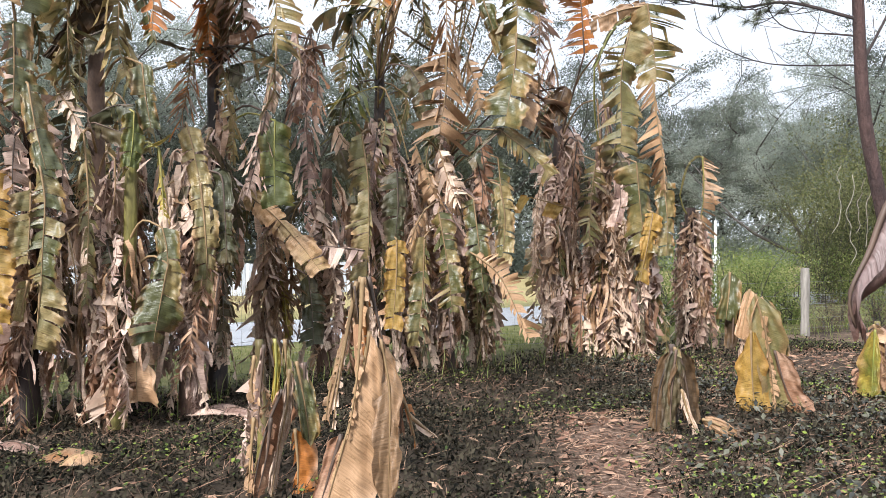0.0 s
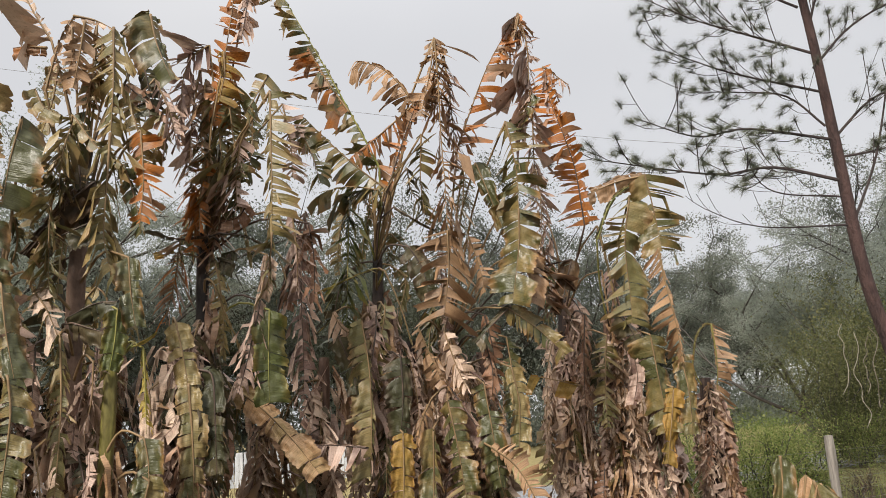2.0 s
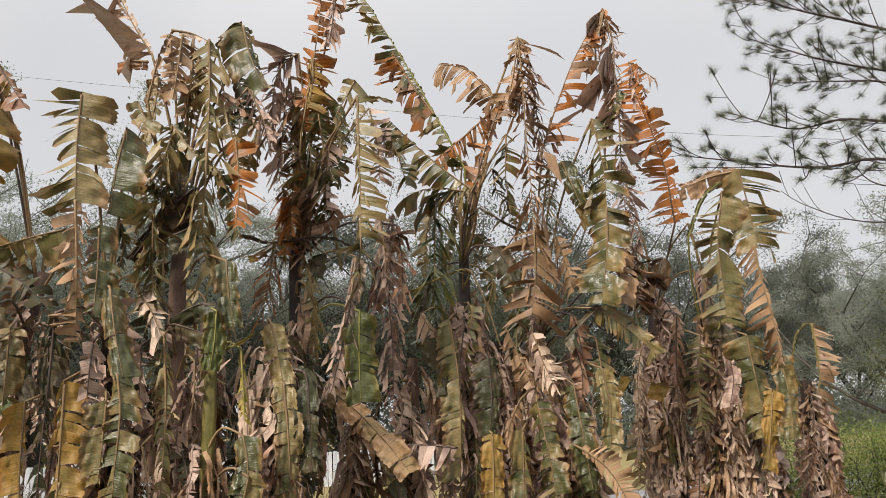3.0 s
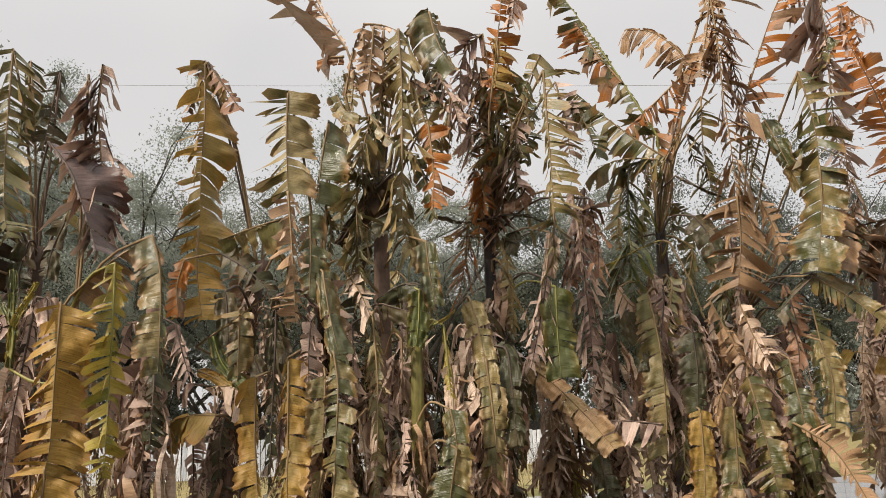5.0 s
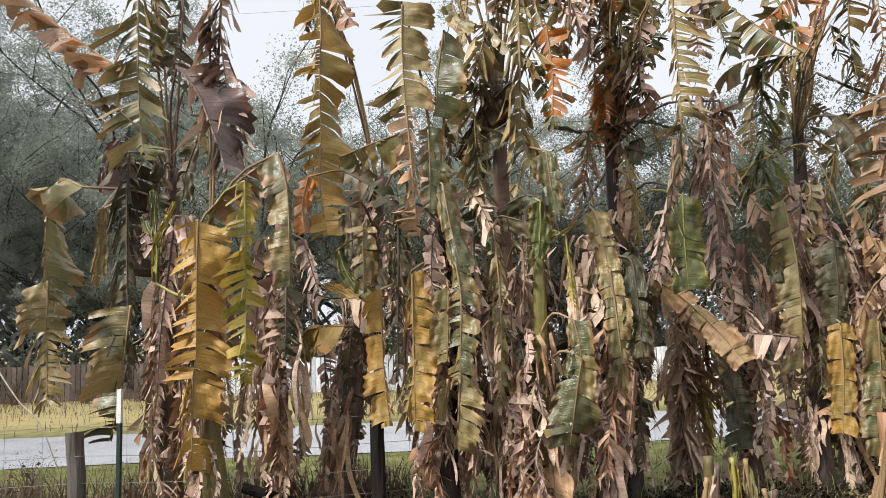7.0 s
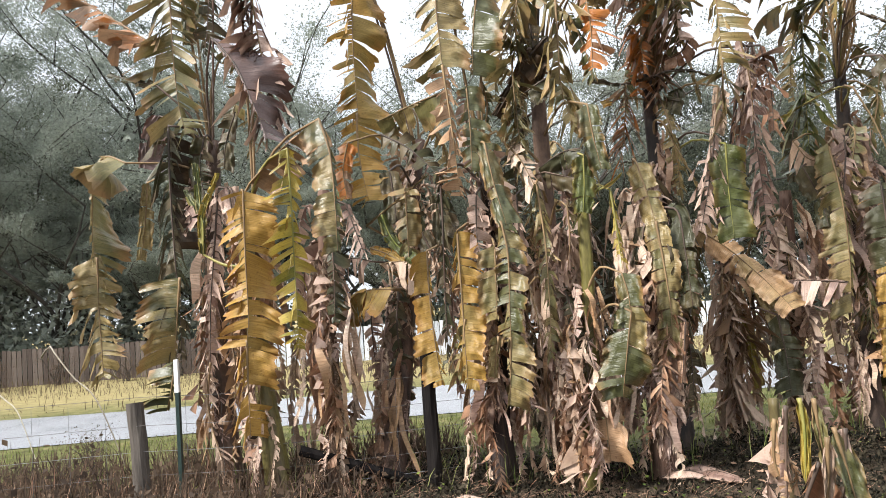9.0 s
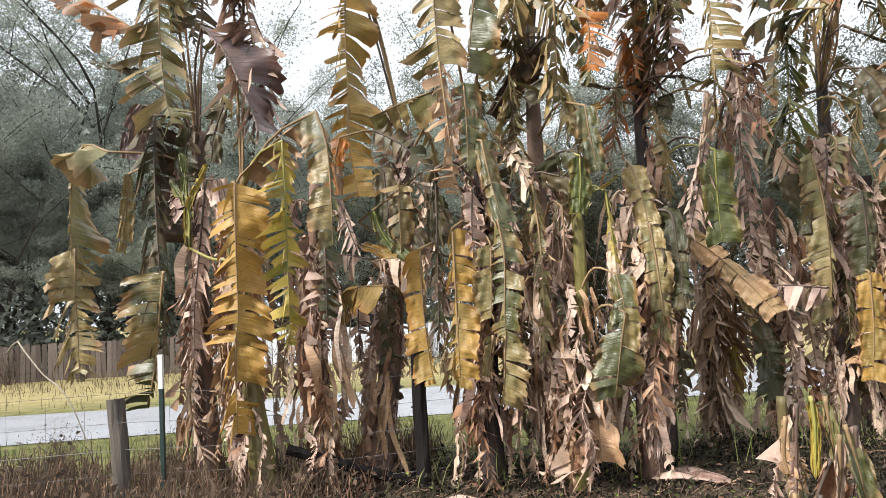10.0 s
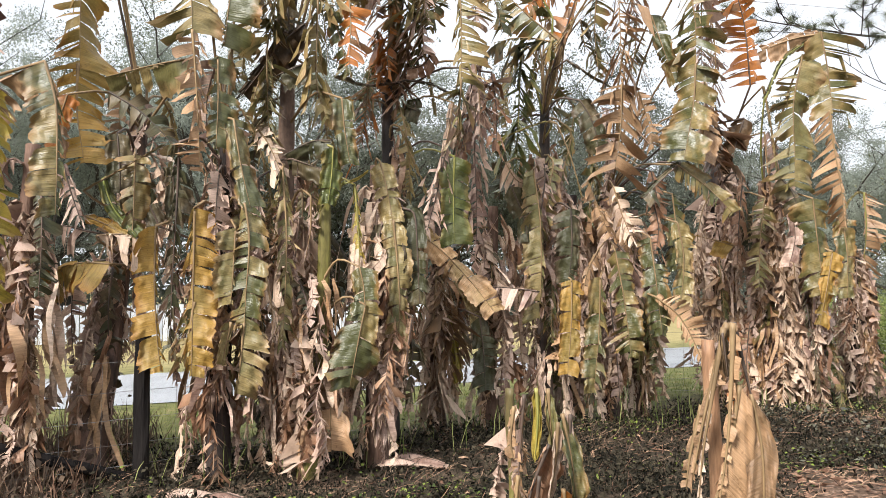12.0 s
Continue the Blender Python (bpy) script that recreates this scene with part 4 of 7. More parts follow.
leaf(C1, ((-3.32, 7.00, 5.45), (-3.30, 7.00, 5.10), (-3.35, 7.00, 4.76)), 0.09, "strip", 0.12, "strip", "tan")
leaf(C1, ((-3.09, 7.00, 5.42), (-3.09, 7.00, 5.00), (-3.14, 7.00, 4.58)), 0.11, "strip", 0.12, "shred", "tan")
leaf(C1, ((-2.82, 7.00, 4.81), (-2.62, 7.00, 4.63), (-2.48, 7.00, 4.46)), 0.09, "teeth", 0.11, "teeth", "brown")
leaf(C1, ((-3.12, 7.00, 4.88), (-3.15, 7.00, 4.49), (-3.24, 7.00, 4.11)), 0.12, "strip", 0.13, "strip", "olive")
leaf(C1, ((-2.79, 7.00, 4.70), (-2.67, 7.00, 4.28), (-2.62, 7.00, 3.87)), 0.15, "strip", 0.15, "strip", "khaki")
leaf(C1, ((-2.56, 7.00, 4.85), (-2.42, 7.00, 4.53), (-2.35, 7.00, 4.22)), 0.13, "shred", 0.12, "teeth", "mauve")
leaf(C1, ((-2.69, 7.00, 5.08), (-2.61, 7.00, 4.76), (-2.59, 7.00, 4.44)), 0.11, "strip", 0.11, "strip", "dark")
leaf(C1, ((-2.80, 7.00, 4.06), (-2.69, 7.00, 3.74), (-2.63, 7.00, 3.44)), 0.12, "strip", 0.13, "teeth", "olive")
leaf(C1, ((-3.18, 7.00, 4.08), (-3.16, 7.00, 3.82), (-3.21, 7.00, 3.56)), 0.13, "flat", 0.12, "strip", "dark")
leaf(C1, ((-3.03, 7.00, 5.21), (-3.03, 7.00, 4.93), (-3.08, 7.00, 4.66)), 0.15, "strip", 0.10, "strip", "khaki")
leaf(C1, ((-3.41, 7.00, 5.01), (-3.44, 7.00, 4.68), (-3.52, 7.00, 4.36)), 0.11, "flat", 0.10, "strip", "khaki")
leaf(C1, ((-2.44, 7.00, 4.57), (-2.47, 7.00, 4.30), (-2.55, 7.00, 4.04)), 0.12, "teeth", 0.12, "strip", "khaki")
leaf(C1, ((-3.00, 6.90, 3.88), (-3.24, 6.90, 3.68), (-3.48, 6.90, 3.43)), 0.05, "teeth", 0.21, "flat", "leather")

C2 = plant(-2.93, 6.95, 2.75, "banana plant with living yellow-green stem and dry lower leaves", look_="green", girth=0.066, skirt=14, high=0.6, tx=-2.78)
leaf(C2, ((-2.71, 6.85, 0.86), (-2.72, 6.85, 0.52), (-2.71, 6.85, 0.19)), 0.16, "flat", 0.21, "flat", "tan", belly=0.4)
leaf(C2, ((-2.42, 6.80, 1.43), (-2.48, 6.80, 1.13), (-2.55, 6.80, 0.74)), 0.24, "flat", 0.22, "flat", "olive", belly=0.25)
leaf(C2, ((-2.62, 6.85, 2.47), (-2.76, 6.85, 2.34), (-2.88, 6.85, 2.16)), 0.01, "flat", 0.01, "flat", "green")
leaf(C2, ((-2.60, 6.85, 2.47), (-2.50, 6.85, 2.51), (-2.41, 6.85, 2.58)), 0.01, "flat", 0.01, "flat", "lime")
leaf(C2, ((-2.48, 6.82, 1.75), (-2.44, 6.82, 1.57), (-2.43, 6.82, 1.36)), 0.12, "flat", 0.16, "flat", "olive")
leaf(C2, ((-2.54, 6.90, 2.46), (-2.51, 6.90, 2.12), (-2.49, 6.90, 1.78)), 0.05, "teeth", 0.06, "teeth", "lime")

D = plant(-2.42, 7.35, 2.7, "banana plant with glossy grey-olive hanging leaves", girth=0.085, skirt=30)
leaf(D, ((-2.35, 7.10, 2.69), (-2.28, 7.10, 2.40), (-2.23, 7.10, 2.14)), 0.15, "flat", 0.13, "flat", "khaki", belly=0.3)
leaf(D, ((-2.23, 7.10, 2.17), (-2.19, 7.10, 1.76), (-2.17, 7.10, 1.33), (-2.22, 7.10, 1.03)), 0.13, "flat", 0.12, "flat", "khaki", petiole=False)
leaf(D, ((-2.14, 7.15, 2.28), (-2.05, 7.15, 2.22), (-2.02, 7.15, 1.89), (-2.00, 7.15, 1.43)), 0.15, "flat", 0.10, "flat", "dark")
leaf(D, ((-2.53, 7.05, 2.13), (-2.52, 7.05, 1.94), (-2.52, 7.05, 1.72)), 0.11, "flat", 0.07, "flat", "pale")
leaf(D, ((-2.33, 7.10, 2.14), (-2.38, 7.10, 1.92), (-2.41, 7.10, 1.73)), 0.08, "flat", 0.10, "flat", "dark")
leaf(D, ((-2.06, 7.10, 1.32), (-2.09, 7.10, 1.09), (-2.13, 7.10, 0.81)), 0.06, "flat", 0.05, "flat", "brown")
leaf(D, ((-2.26, 7.10, 1.14), (-2.35, 7.10, 0.77), (-2.36, 7.10, 0.39)), 0.11, "shred", 0.10, "teeth", "pale")

D2 = plant(-2.43, 8.25, 3.75, "tall dark-stemmed banana plant with shredded brown crown", look_="dark", girth=0.085, skirt=14, high=0.85)
leaf(D2, ((-2.30, 7.90, 4.76), (-2.19, 7.90, 5.43), (-2.12, 7.90, 5.94), (-2.07, 7.90, 6.47)), 0.25, "strip", 0.14, "strip", "orange")
leaf(D2, ((-1.93, 7.92, 6.34), (-1.98, 7.92, 5.95), (-2.02, 7.92, 5.69)), 0.15, "teeth", 0.14, "teeth", "mauve")
leaf(D2, ((-2.19, 7.90, 5.56), (-2.18, 7.90, 5.31), (-2.23, 7.90, 5.00)), 0.07, "flat", 0.24, "strip", "gold", petiole=False)
leaf(D2, ((-2.31, 7.80, 5.58), (-2.47, 7.80, 5.46), (-2.56, 7.80, 5.22), (-2.58, 7.80, 4.73)), 0.17, "shred", 0.14, "teeth", "mauve")
leaf(D2, ((-2.44, 7.95, 5.41), (-2.51, 7.95, 4.85), (-2.53, 7.95, 4.30)), 0.15, "shred", 0.15, "strip", "mauve")
leaf(D2, ((-2.25, 7.95, 5.15), (-2.23, 7.95, 4.65), (-2.17, 7.95, 4.17)), 0.15, "shred", 0.15, "strip", "khaki")
leaf(D2, ((-2.38, 7.95, 5.28), (-2.41, 7.95, 4.72), (-2.39, 7.95, 4.18)), 0.15, "shred", 0.15, "strip", "tan")
leaf(D2, ((-2.14, 7.95, 5.02), (-2.09, 7.95, 4.61), (-2.00, 7.95, 4.22)), 0.15, "shred", 0.15, "strip", "khaki")
leaf(D2, ((-2.37, 7.95, 4.42), (-2.41, 7.95, 4.03), (-2.41, 7.95, 3.65)), 0.15, "shred", 0.15, "strip", "orange")
leaf(D2, ((-2.02, 7.95, 4.64), (-2.06, 7.95, 4.25), (-2.05, 7.95, 3.87)), 0.15, "shred", 0.15, "strip", "mauve")
leaf(D2, ((-1.68, 7.70, 5.02), (-1.67, 7.70, 4.53), (-1.66, 7.70, 4.01), (-1.66, 7.70, 3.56)), 0.12, "teeth", 0.29, "strip", "khaki", full=True)
leaf(D2, ((-1.66, 7.70, 3.58), (-1.68, 7.70, 3.28), (-1.71, 7.70, 2.96)), 0.11, "shred", 0.14, "shred", "khaki", petiole=False)
leaf(D2, ((-1.71, 7.75, 5.21), (-1.81, 7.75, 5.02), (-1.95, 7.75, 4.77)), 0.09, "strip", 0.20, "strip", "olive")
leaf(D2, ((-1.69, 7.75, 5.01), (-1.50, 7.75, 5.00), (-1.32, 7.75, 4.93)), 0.02, "flat", 0.02, "flat", "khaki")
leaf(D2, ((-1.74, 8.00, 2.89), (-1.75, 8.00, 2.46), (-1.74, 8.00, 2.01)), 0.17, "flat", 0.18, "flat", "green")
leaf(D2, ((-1.75, 7.95, 3.42), (-1.79, 7.95, 3.16), (-1.84, 7.95, 2.92)), 0.05, "flat", 0.14, "flat", "pale")
leaf(D2, ((-1.82, 7.95, 2.97), (-1.91, 7.95, 2.53), (-2.02, 7.95, 2.10)), 0.18, "teeth", 0.17, "teeth", "mauve")
leaf(D2, ((-2.62, 8.05, 3.67), (-2.66, 8.05, 3.28), (-2.75, 8.05, 2.81)), 0.16, "shred", 0.16, "shred", "orange")
leaf(D2, ((-2.68, 8.05, 3.50), (-2.79, 8.05, 3.49), (-2.88, 8.05, 3.47)), 0.06, "flat", 0.05, "flat", "gold")
leaf(D2, ((-2.31, 8.00, 3.65), (-2.64, 8.00, 3.63), (-2.97, 8.00, 3.73)), 0.01, "flat", 0.02, "flat", "dark", full=True)
leaf(D2, ((-2.23, 8.00, 3.67), (-1.99, 8.00, 3.63), (-1.74, 8.00, 3.51)), 0.02, "flat", 0.02, "flat", "dark", full=True)
leaf(D2, ((-2.29, 8.00, 3.19), (-2.15, 8.00, 2.85), (-1.99, 8.00, 2.47)), 0.01, "flat", 0.01, "flat", "khaki", full=True)
leaf(D2, ((-1.97, 8.05, 3.98), (-2.06, 8.05, 3.84), (-2.23, 8.05, 3.79)), 0.02, "flat", 0.13, "flat", "brown")
leaf(D2, ((-2.14, 8.10, 3.39), (-2.16, 8.10, 3.48), (-2.23, 8.10, 3.27)), 0.08, "flat", 0.12, "flat", "dark")
leaf(D2, ((-2.09, 8.10, 4.20), (-2.00, 8.10, 3.72), (-1.93, 8.10, 3.32)), 0.03, "flat", 0.03, "flat", "khaki")
leaf(D2, ((-1.63, 8.10, 5.05), (-1.55, 8.10, 4.64), (-1.53, 8.10, 4.24)), 0.09, "shred", 0.18, "strip", "mauve")
leaf(D2, ((-1.47, 8.10, 4.79), (-1.33, 8.10, 4.48), (-1.25, 8.10, 4.17)), 0.08, "shred", 0.17, "strip", "olive")
leaf(D2, ((-1.94, 8.10, 4.94), (-1.94, 8.10, 4.57), (-2.00, 8.10, 4.21)), 0.13, "strip", 0.14, "strip", "olive")
leaf(D2, ((-2.12, 8.10, 5.33), (-2.06, 8.10, 4.98), (-2.06, 8.10, 4.64)), 0.13, "strip", 0.14, "shred", "khaki")
leaf(D2, ((-2.51, 8.10, 5.36), (-2.61, 8.10, 5.04), (-2.77, 8.10, 4.74)), 0.15, "strip", 0.15, "shred", "mauve")
leaf(D2, ((-2.55, 8.10, 4.23), (-2.50, 8.10, 3.87), (-2.51, 8.10, 3.52)), 0.15, "shred", 0.15, "teeth", "orange")
leaf(D2, ((-2.23, 8.10, 4.22), (-2.26, 8.10, 3.83), (-2.34, 8.10, 3.45)), 0.14, "shred", 0.14, "shred", "brown")
leaf(D2, ((-1.54, 8.10, 3.88), (-1.49, 8.10, 3.47), (-1.49, 8.10, 3.07)), 0.12, "teeth", 0.14, "shred", "mauve")
leaf(D2, ((-1.37, 8.10, 3.76), (-1.32, 8.10, 3.35), (-1.33, 8.10, 2.95)), 0.14, "teeth", 0.14, "teeth", "brown")

E = plant(-1.98, 8.85, 2.25, "banana plant with a draped tan leaf", girth=0.085, skirt=14)
leaf(E, ((-2.20, 8.45, 2.19), (-1.91, 8.45, 1.98), (-1.58, 8.45, 1.63), (-1.34, 8.45, 1.32)), 0.15, "flat", 0.14, "flat", "amber", full=True)
leaf(E, ((-0.87, 8.60, 1.54), (-1.17, 8.60, 1.58), (-1.46, 8.60, 1.59)), 0.02, "flat", 0.25, "strip", "mauve")
leaf(E, ((-1.96, 8.50, 1.70), (-1.98, 8.50, 1.25), (-1.97, 8.50, 0.75), (-1.92, 8.50, 0.32)), 0.17, "shred", 0.19, "shred", "pale")
leaf(E, ((-1.89, 8.50, 1.63), (-1.83, 8.50, 1.19), (-1.80, 8.50, 0.69)), 0.14, "shred", 0.14, "shred", "tan")
leaf(E, ((-1.50, 8.60, 1.27), (-1.46, 8.60, 0.89), (-1.44, 8.60, 0.49)), 0.16, "flat", 0.17, "flat", "dark", belly=0.35)
leaf(E, ((-1.50, 8.80, 4.08), (-1.55, 8.80, 3.56), (-1.56, 8.80, 3.10), (-1.54, 8.80, 2.52), (-1.54, 8.80, 2.06)), 0.21, "teeth", 0.21, "teeth", "mauve")
leaf(E, ((-1.58, 8.80, 3.81), (-1.65, 8.80, 3.41), (-1.73, 8.80, 3.01)), 0.13, "teeth", 0.12, "flat", "brown")
leaf(E, ((-1.75, 8.70, 1.68), (-1.61, 8.70, 1.44), (-1.52, 8.70, 1.16)), 0.09, "flat", 0.10, "flat", "khaki")
leaf(E, ((-1.79, 8.65, 1.23), (-1.77, 8.65, 0.90), (-1.73, 8.65, 0.56)), 0.06, "flat", 0.06, "flat", "lime")

F = plant(-0.78, 9.3, 3.85, "tall banana plant with upright broken leaves", look_="dark", girth=0.085, skirt=26, high=0.85)
leaf(F, ((-0.69, 8.95, 4.61), (-0.90, 8.95, 5.06), (-1.20, 8.95, 5.68), (-1.58, 8.95, 6.42), (-1.93, 8.95, 7.05)), 0.03, "teeth", 0.26, "strip", "olive", rib='green')
leaf(F, ((-1.01, 8.93, 5.27), (-1.26, 8.93, 5.67), (-1.50, 8.93, 6.12)), 0.02, "flat", 0.30, "strip", "orange", petiole=False)
leaf(F, ((-0.28, 8.90, 5.35), (-0.44, 8.90, 5.61), (-0.67, 8.90, 5.82), (-0.94, 8.90, 5.89)), 0.03, "flat", 0.30, "strip", "tan")
leaf(F, ((-0.28, 8.92, 5.33), (-0.62, 8.92, 5.03), (-1.03, 8.92, 4.70)), 0.04, "teeth", 0.23, "strip", "orange", petiole=False)
leaf(F, ((-0.57, 8.90, 4.29), (-1.02, 8.90, 4.68), (-1.55, 8.90, 5.24)), 0.03, "teeth", 0.32, "strip", "olive")
leaf(F, ((-0.71, 8.88, 4.32), (-1.03, 8.88, 4.37), (-1.35, 8.88, 4.32)), 0.03, "teeth", 0.25, "shred", "olive")
leaf(F, ((0.00, 8.85, 6.13), (-0.07, 8.85, 5.71), (-0.20, 8.85, 5.16)), 0.17, "strip", 0.16, "strip", "tan", petiole=False)
leaf(F, ((0.00, 8.82, 6.12), (0.02, 8.82, 5.55), (0.02, 8.82, 4.93), (0.04, 8.82, 4.33), (0.04, 8.82, 3.68)), 0.17, "shred", 0.22, "shred", "tan")
leaf(F, ((0.10, 8.83, 5.90), (0.15, 8.83, 5.27), (0.19, 8.83, 4.52)), 0.13, "shred", 0.14, "shred", "mauve")
leaf(F, ((-0.61, 8.86, 4.28), (-0.43, 8.86, 4.83), (-0.23, 8.86, 5.36)), 0.06, "strip", 0.19, "strip", "orange", rib='dark')
leaf(F, ((-0.64, 8.86, 4.28), (-0.38, 8.86, 4.66), (-0.03, 8.86, 4.96)), 0.01, "flat", 0.02, "flat", "khaki")
leaf(F, ((-0.20, 8.90, 4.97), (-0.23, 8.90, 4.43), (-0.19, 8.90, 3.91)), 0.15, "shred", 0.17, "strip", "khaki")
leaf(F, ((0.04, 8.78, 3.80), (0.03, 8.78, 3.36), (-0.04, 8.78, 2.87)), 0.33, "strip", 0.34, "strip", "tan", petiole=False, full=True)
leaf(F, ((-0.38, 8.95, 4.59), (-0.33, 8.95, 4.29), (-0.18, 8.95, 4.12)), 0.10, "shred", 0.14, "shred", "dark")
leaf(F, ((-0.54, 8.90, 4.12), (-0.34, 8.90, 3.98), (-0.04, 8.90, 3.80)), 0.02, "flat", 0.03, "teeth", "dark", full=True)
leaf(F, ((-0.39, 8.95, 3.67), (-0.25, 8.95, 3.41), (-0.17, 8.95, 3.02)), 0.16, "flat", 0.14, "flat", "dark")
leaf(F, ((-1.05, 9.00, 4.15), (-1.07, 9.00, 3.63), (-1.09, 9.00, 3.14), (-1.10, 9.00, 2.69)), 0.18, "shred", 0.18, "shred", "green", rib='green')
leaf(F, ((-0.78, 8.95, 3.44), (-1.09, 8.95, 3.33), (-1.45, 8.95, 3.17)), 0.01, "flat", 0.01, "flat", "lime", full=True)
leaf(F, ((-0.92, 8.75, 2.87), (-0.85, 8.75, 2.31), (-0.84, 8.75, 1.76), (-0.87, 8.75, 1.25)), 0.27, "flat", 0.06, "teeth", "khaki")
leaf(F, ((-0.52, 8.75, 2.44), (-0.51, 8.75, 2.01), (-0.55, 8.75, 1.64)), 0.21, "flat", 0.13, "flat", "dark")
leaf(F, ((-0.52, 8.70, 1.67), (-0.53, 8.70, 1.16), (-0.57, 8.70, 0.66)), 0.14, "flat", 0.13, "flat", "gold")
leaf(F, ((-1.22, 8.75, 2.94), (-1.10, 8.75, 2.75), (-0.92, 8.75, 2.69)), 0.17, "strip", 0.04, "flat", "pale")
leaf(F, ((-1.16, 8.72, 2.68), (-1.04, 8.72, 2.37), (-0.98, 8.72, 2.07)), 0.12, "flat", 0.13, "flat", "dark")
leaf(F, ((-0.66, 8.80, 3.38), (-0.51, 8.80, 3.00), (-0.39, 8.80, 2.56)), 0.01, "flat", 0.01, "flat", "khaki", full=True)

G = plant(0.05, 9.9, 2.9, "banana plant with crumpled olive and tan leaves", girth=0.09, skirt=30)
leaf(G, ((-0.21, 8.75, 1.70), (-0.23, 8.75, 1.10), (-0.29, 8.75, 0.46)), 0.18, "flat", 0.11, "teeth", "olive")
leaf(G, ((-0.05, 8.75, 1.98), (0.04, 8.75, 1.46), (0.11, 8.75, 0.84)), 0.18, "strip", 0.18, "flat", "olive")
leaf(G, ((0.35, 8.90, 2.14), (0.41, 8.90, 1.65), (0.47, 8.90, 1.07)), 0.17, "flat", 0.16, "flat", "olive")
leaf(G, ((0.66, 8.95, 2.30), (0.72, 8.95, 1.89), (0.68, 8.95, 1.37)), 0.11, "flat", 0.15, "flat", "khaki")
leaf(G, ((0.37, 8.75, 1.49), (0.66, 8.75, 1.22), (0.99, 8.75, 0.51)), 0.07, "teeth", 0.20, "strip", "tan", facing=0)
leaf(G, ((-0.32, 8.90, 2.76), (-0.20, 8.90, 2.45), (-0.08, 8.90, 2.14)), 0.16, "strip", 0.16, "teeth", "tan")
leaf(G, ((-0.04, 8.90, 2.70), (0.05, 8.90, 2.39), (0.17, 8.90, 2.08)), 0.14, "teeth", 0.16, "strip", "pale")
leaf(G, ((0.05, 8.95, 2.02), (0.20, 8.95, 1.77), (0.35, 8.95, 1.52)), 0.16, "flat", 0.10, "teeth", "mauve")
leaf(G, ((-0.21, 8.85, 2.01), (-0.33, 8.85, 1.77), (-0.40, 8.85, 1.46)), 0.12, "teeth", 0.14, "teeth", "tan")
leaf(G, ((0.70, 8.95, 2.96), (0.50, 8.95, 2.78), (0.29, 8.95, 2.57)), 0.06, "flat", 0.19, "flat", "dark")
leaf(G, ((0.66, 8.95, 2.94), (0.97, 8.95, 2.70), (1.26, 8.95, 2.40)), 0.16, "strip", 0.15, "flat", "olive")
leaf(G, ((0.40, 9.00, 2.58), (0.46, 9.00, 2.27), (0.43, 9.00, 1.96)), 0.14, "strip", 0.14, "teeth", "brown")
leaf(G, ((0.21, 9.00, 4.82), (0.38, 9.00, 5.26), (0.64, 9.00, 5.87), (1.02, 9.00, 6.50)), 0.29, "strip", 0.03, "teeth", "orange")
leaf(G, ((1.02, 9.00, 6.50), (1.10, 9.00, 6.08), (1.09, 9.00, 5.57), (1.09, 9.00, 5.12)), 0.26, "shred", 0.11, "shred", "mauve", petiole=False)
leaf(G, ((1.03, 8.98, 6.45), (0.94, 8.98, 6.15), (0.77, 8.98, 5.94)), 0.07, "flat", 0.15, "shred", "tan", petiole=False)
leaf(G, ((1.11, 9.02, 5.48), (1.02, 9.02, 5.23), (0.91, 9.02, 5.00)), 0.12, "strip", 0.17, "flat", "olive", petiole=False)
leaf(G, ((0.76, 8.80, 5.05), (0.84, 8.80, 4.48), (0.84, 8.80, 3.96)), 0.31, "strip", 0.30, "strip", "olive", full=True)
leaf(G, ((0.84, 8.80, 4.02), (0.81, 8.80, 3.58), (0.70, 8.80, 2.96)), 0.28, "flat", 0.25, "flat", "olive", petiole=False, belly=0.1)
leaf(G, ((0.87, 8.82, 3.58), (0.92, 8.82, 3.26), (0.86, 8.82, 2.96)), 0.03, "flat", 0.22, "flat", "tan", petiole=False)
leaf(G, ((0.41, 9.00, 4.64), (0.55, 9.00, 4.22), (0.67, 9.00, 3.86)), 0.10, "flat", 0.13, "flat", "olive")
leaf(G, ((1.44, 9.10, 3.48), (1.34, 9.10, 3.17), (1.27, 9.10, 2.85)), 0.14, "flat", 0.13, "flat", "leather")
leaf(G, ((1.13, 9.10, 3.63), (1.13, 9.10, 3.24), (1.16, 9.10, 2.86)), 0.13, "shred", 0.16, "shred", "brown")
leaf(G, ((0.28, 9.15, 4.70), (0.25, 9.15, 4.25), (0.16, 9.15, 3.82)), 0.12, "shred", 0.13, "shred", "khaki")
leaf(G, ((0.29, 9.15, 3.81), (0.39, 9.15, 3.48), (0.44, 9.15, 3.15)), 0.15, "teeth", 0.14, "strip", "tan")
leaf(G, ((1.12, 9.15, 4.58), (1.15, 9.15, 4.14), (1.11, 9.15, 3.71)), 0.10, "shred", 0.12, "shred", "mauve")
leaf(G, ((0.92, 9.15, 3.65), (1.02, 9.15, 3.38), (1.07, 9.15, 3.12)), 0.10, "strip", 0.17, "shred", "tan")
leaf(G, ((0.42, 9.15, 2.90), (0.49, 9.15, 2.52), (0.49, 9.15, 2.15)), 0.16, "teeth", 0.16, "strip", "brown")
leaf(G, ((0.03, 9.15, 2.67), (0.10, 9.15, 2.29), (0.11, 9.15, 1.93)), 0.16, "strip", 0.15, "teeth", "tan")
leaf(G, ((0.20, 9.15, 2.35), (0.22, 9.15, 2.01), (0.19, 9.15, 1.69)), 0.14, "teeth", 0.15, "shred", "mauve")
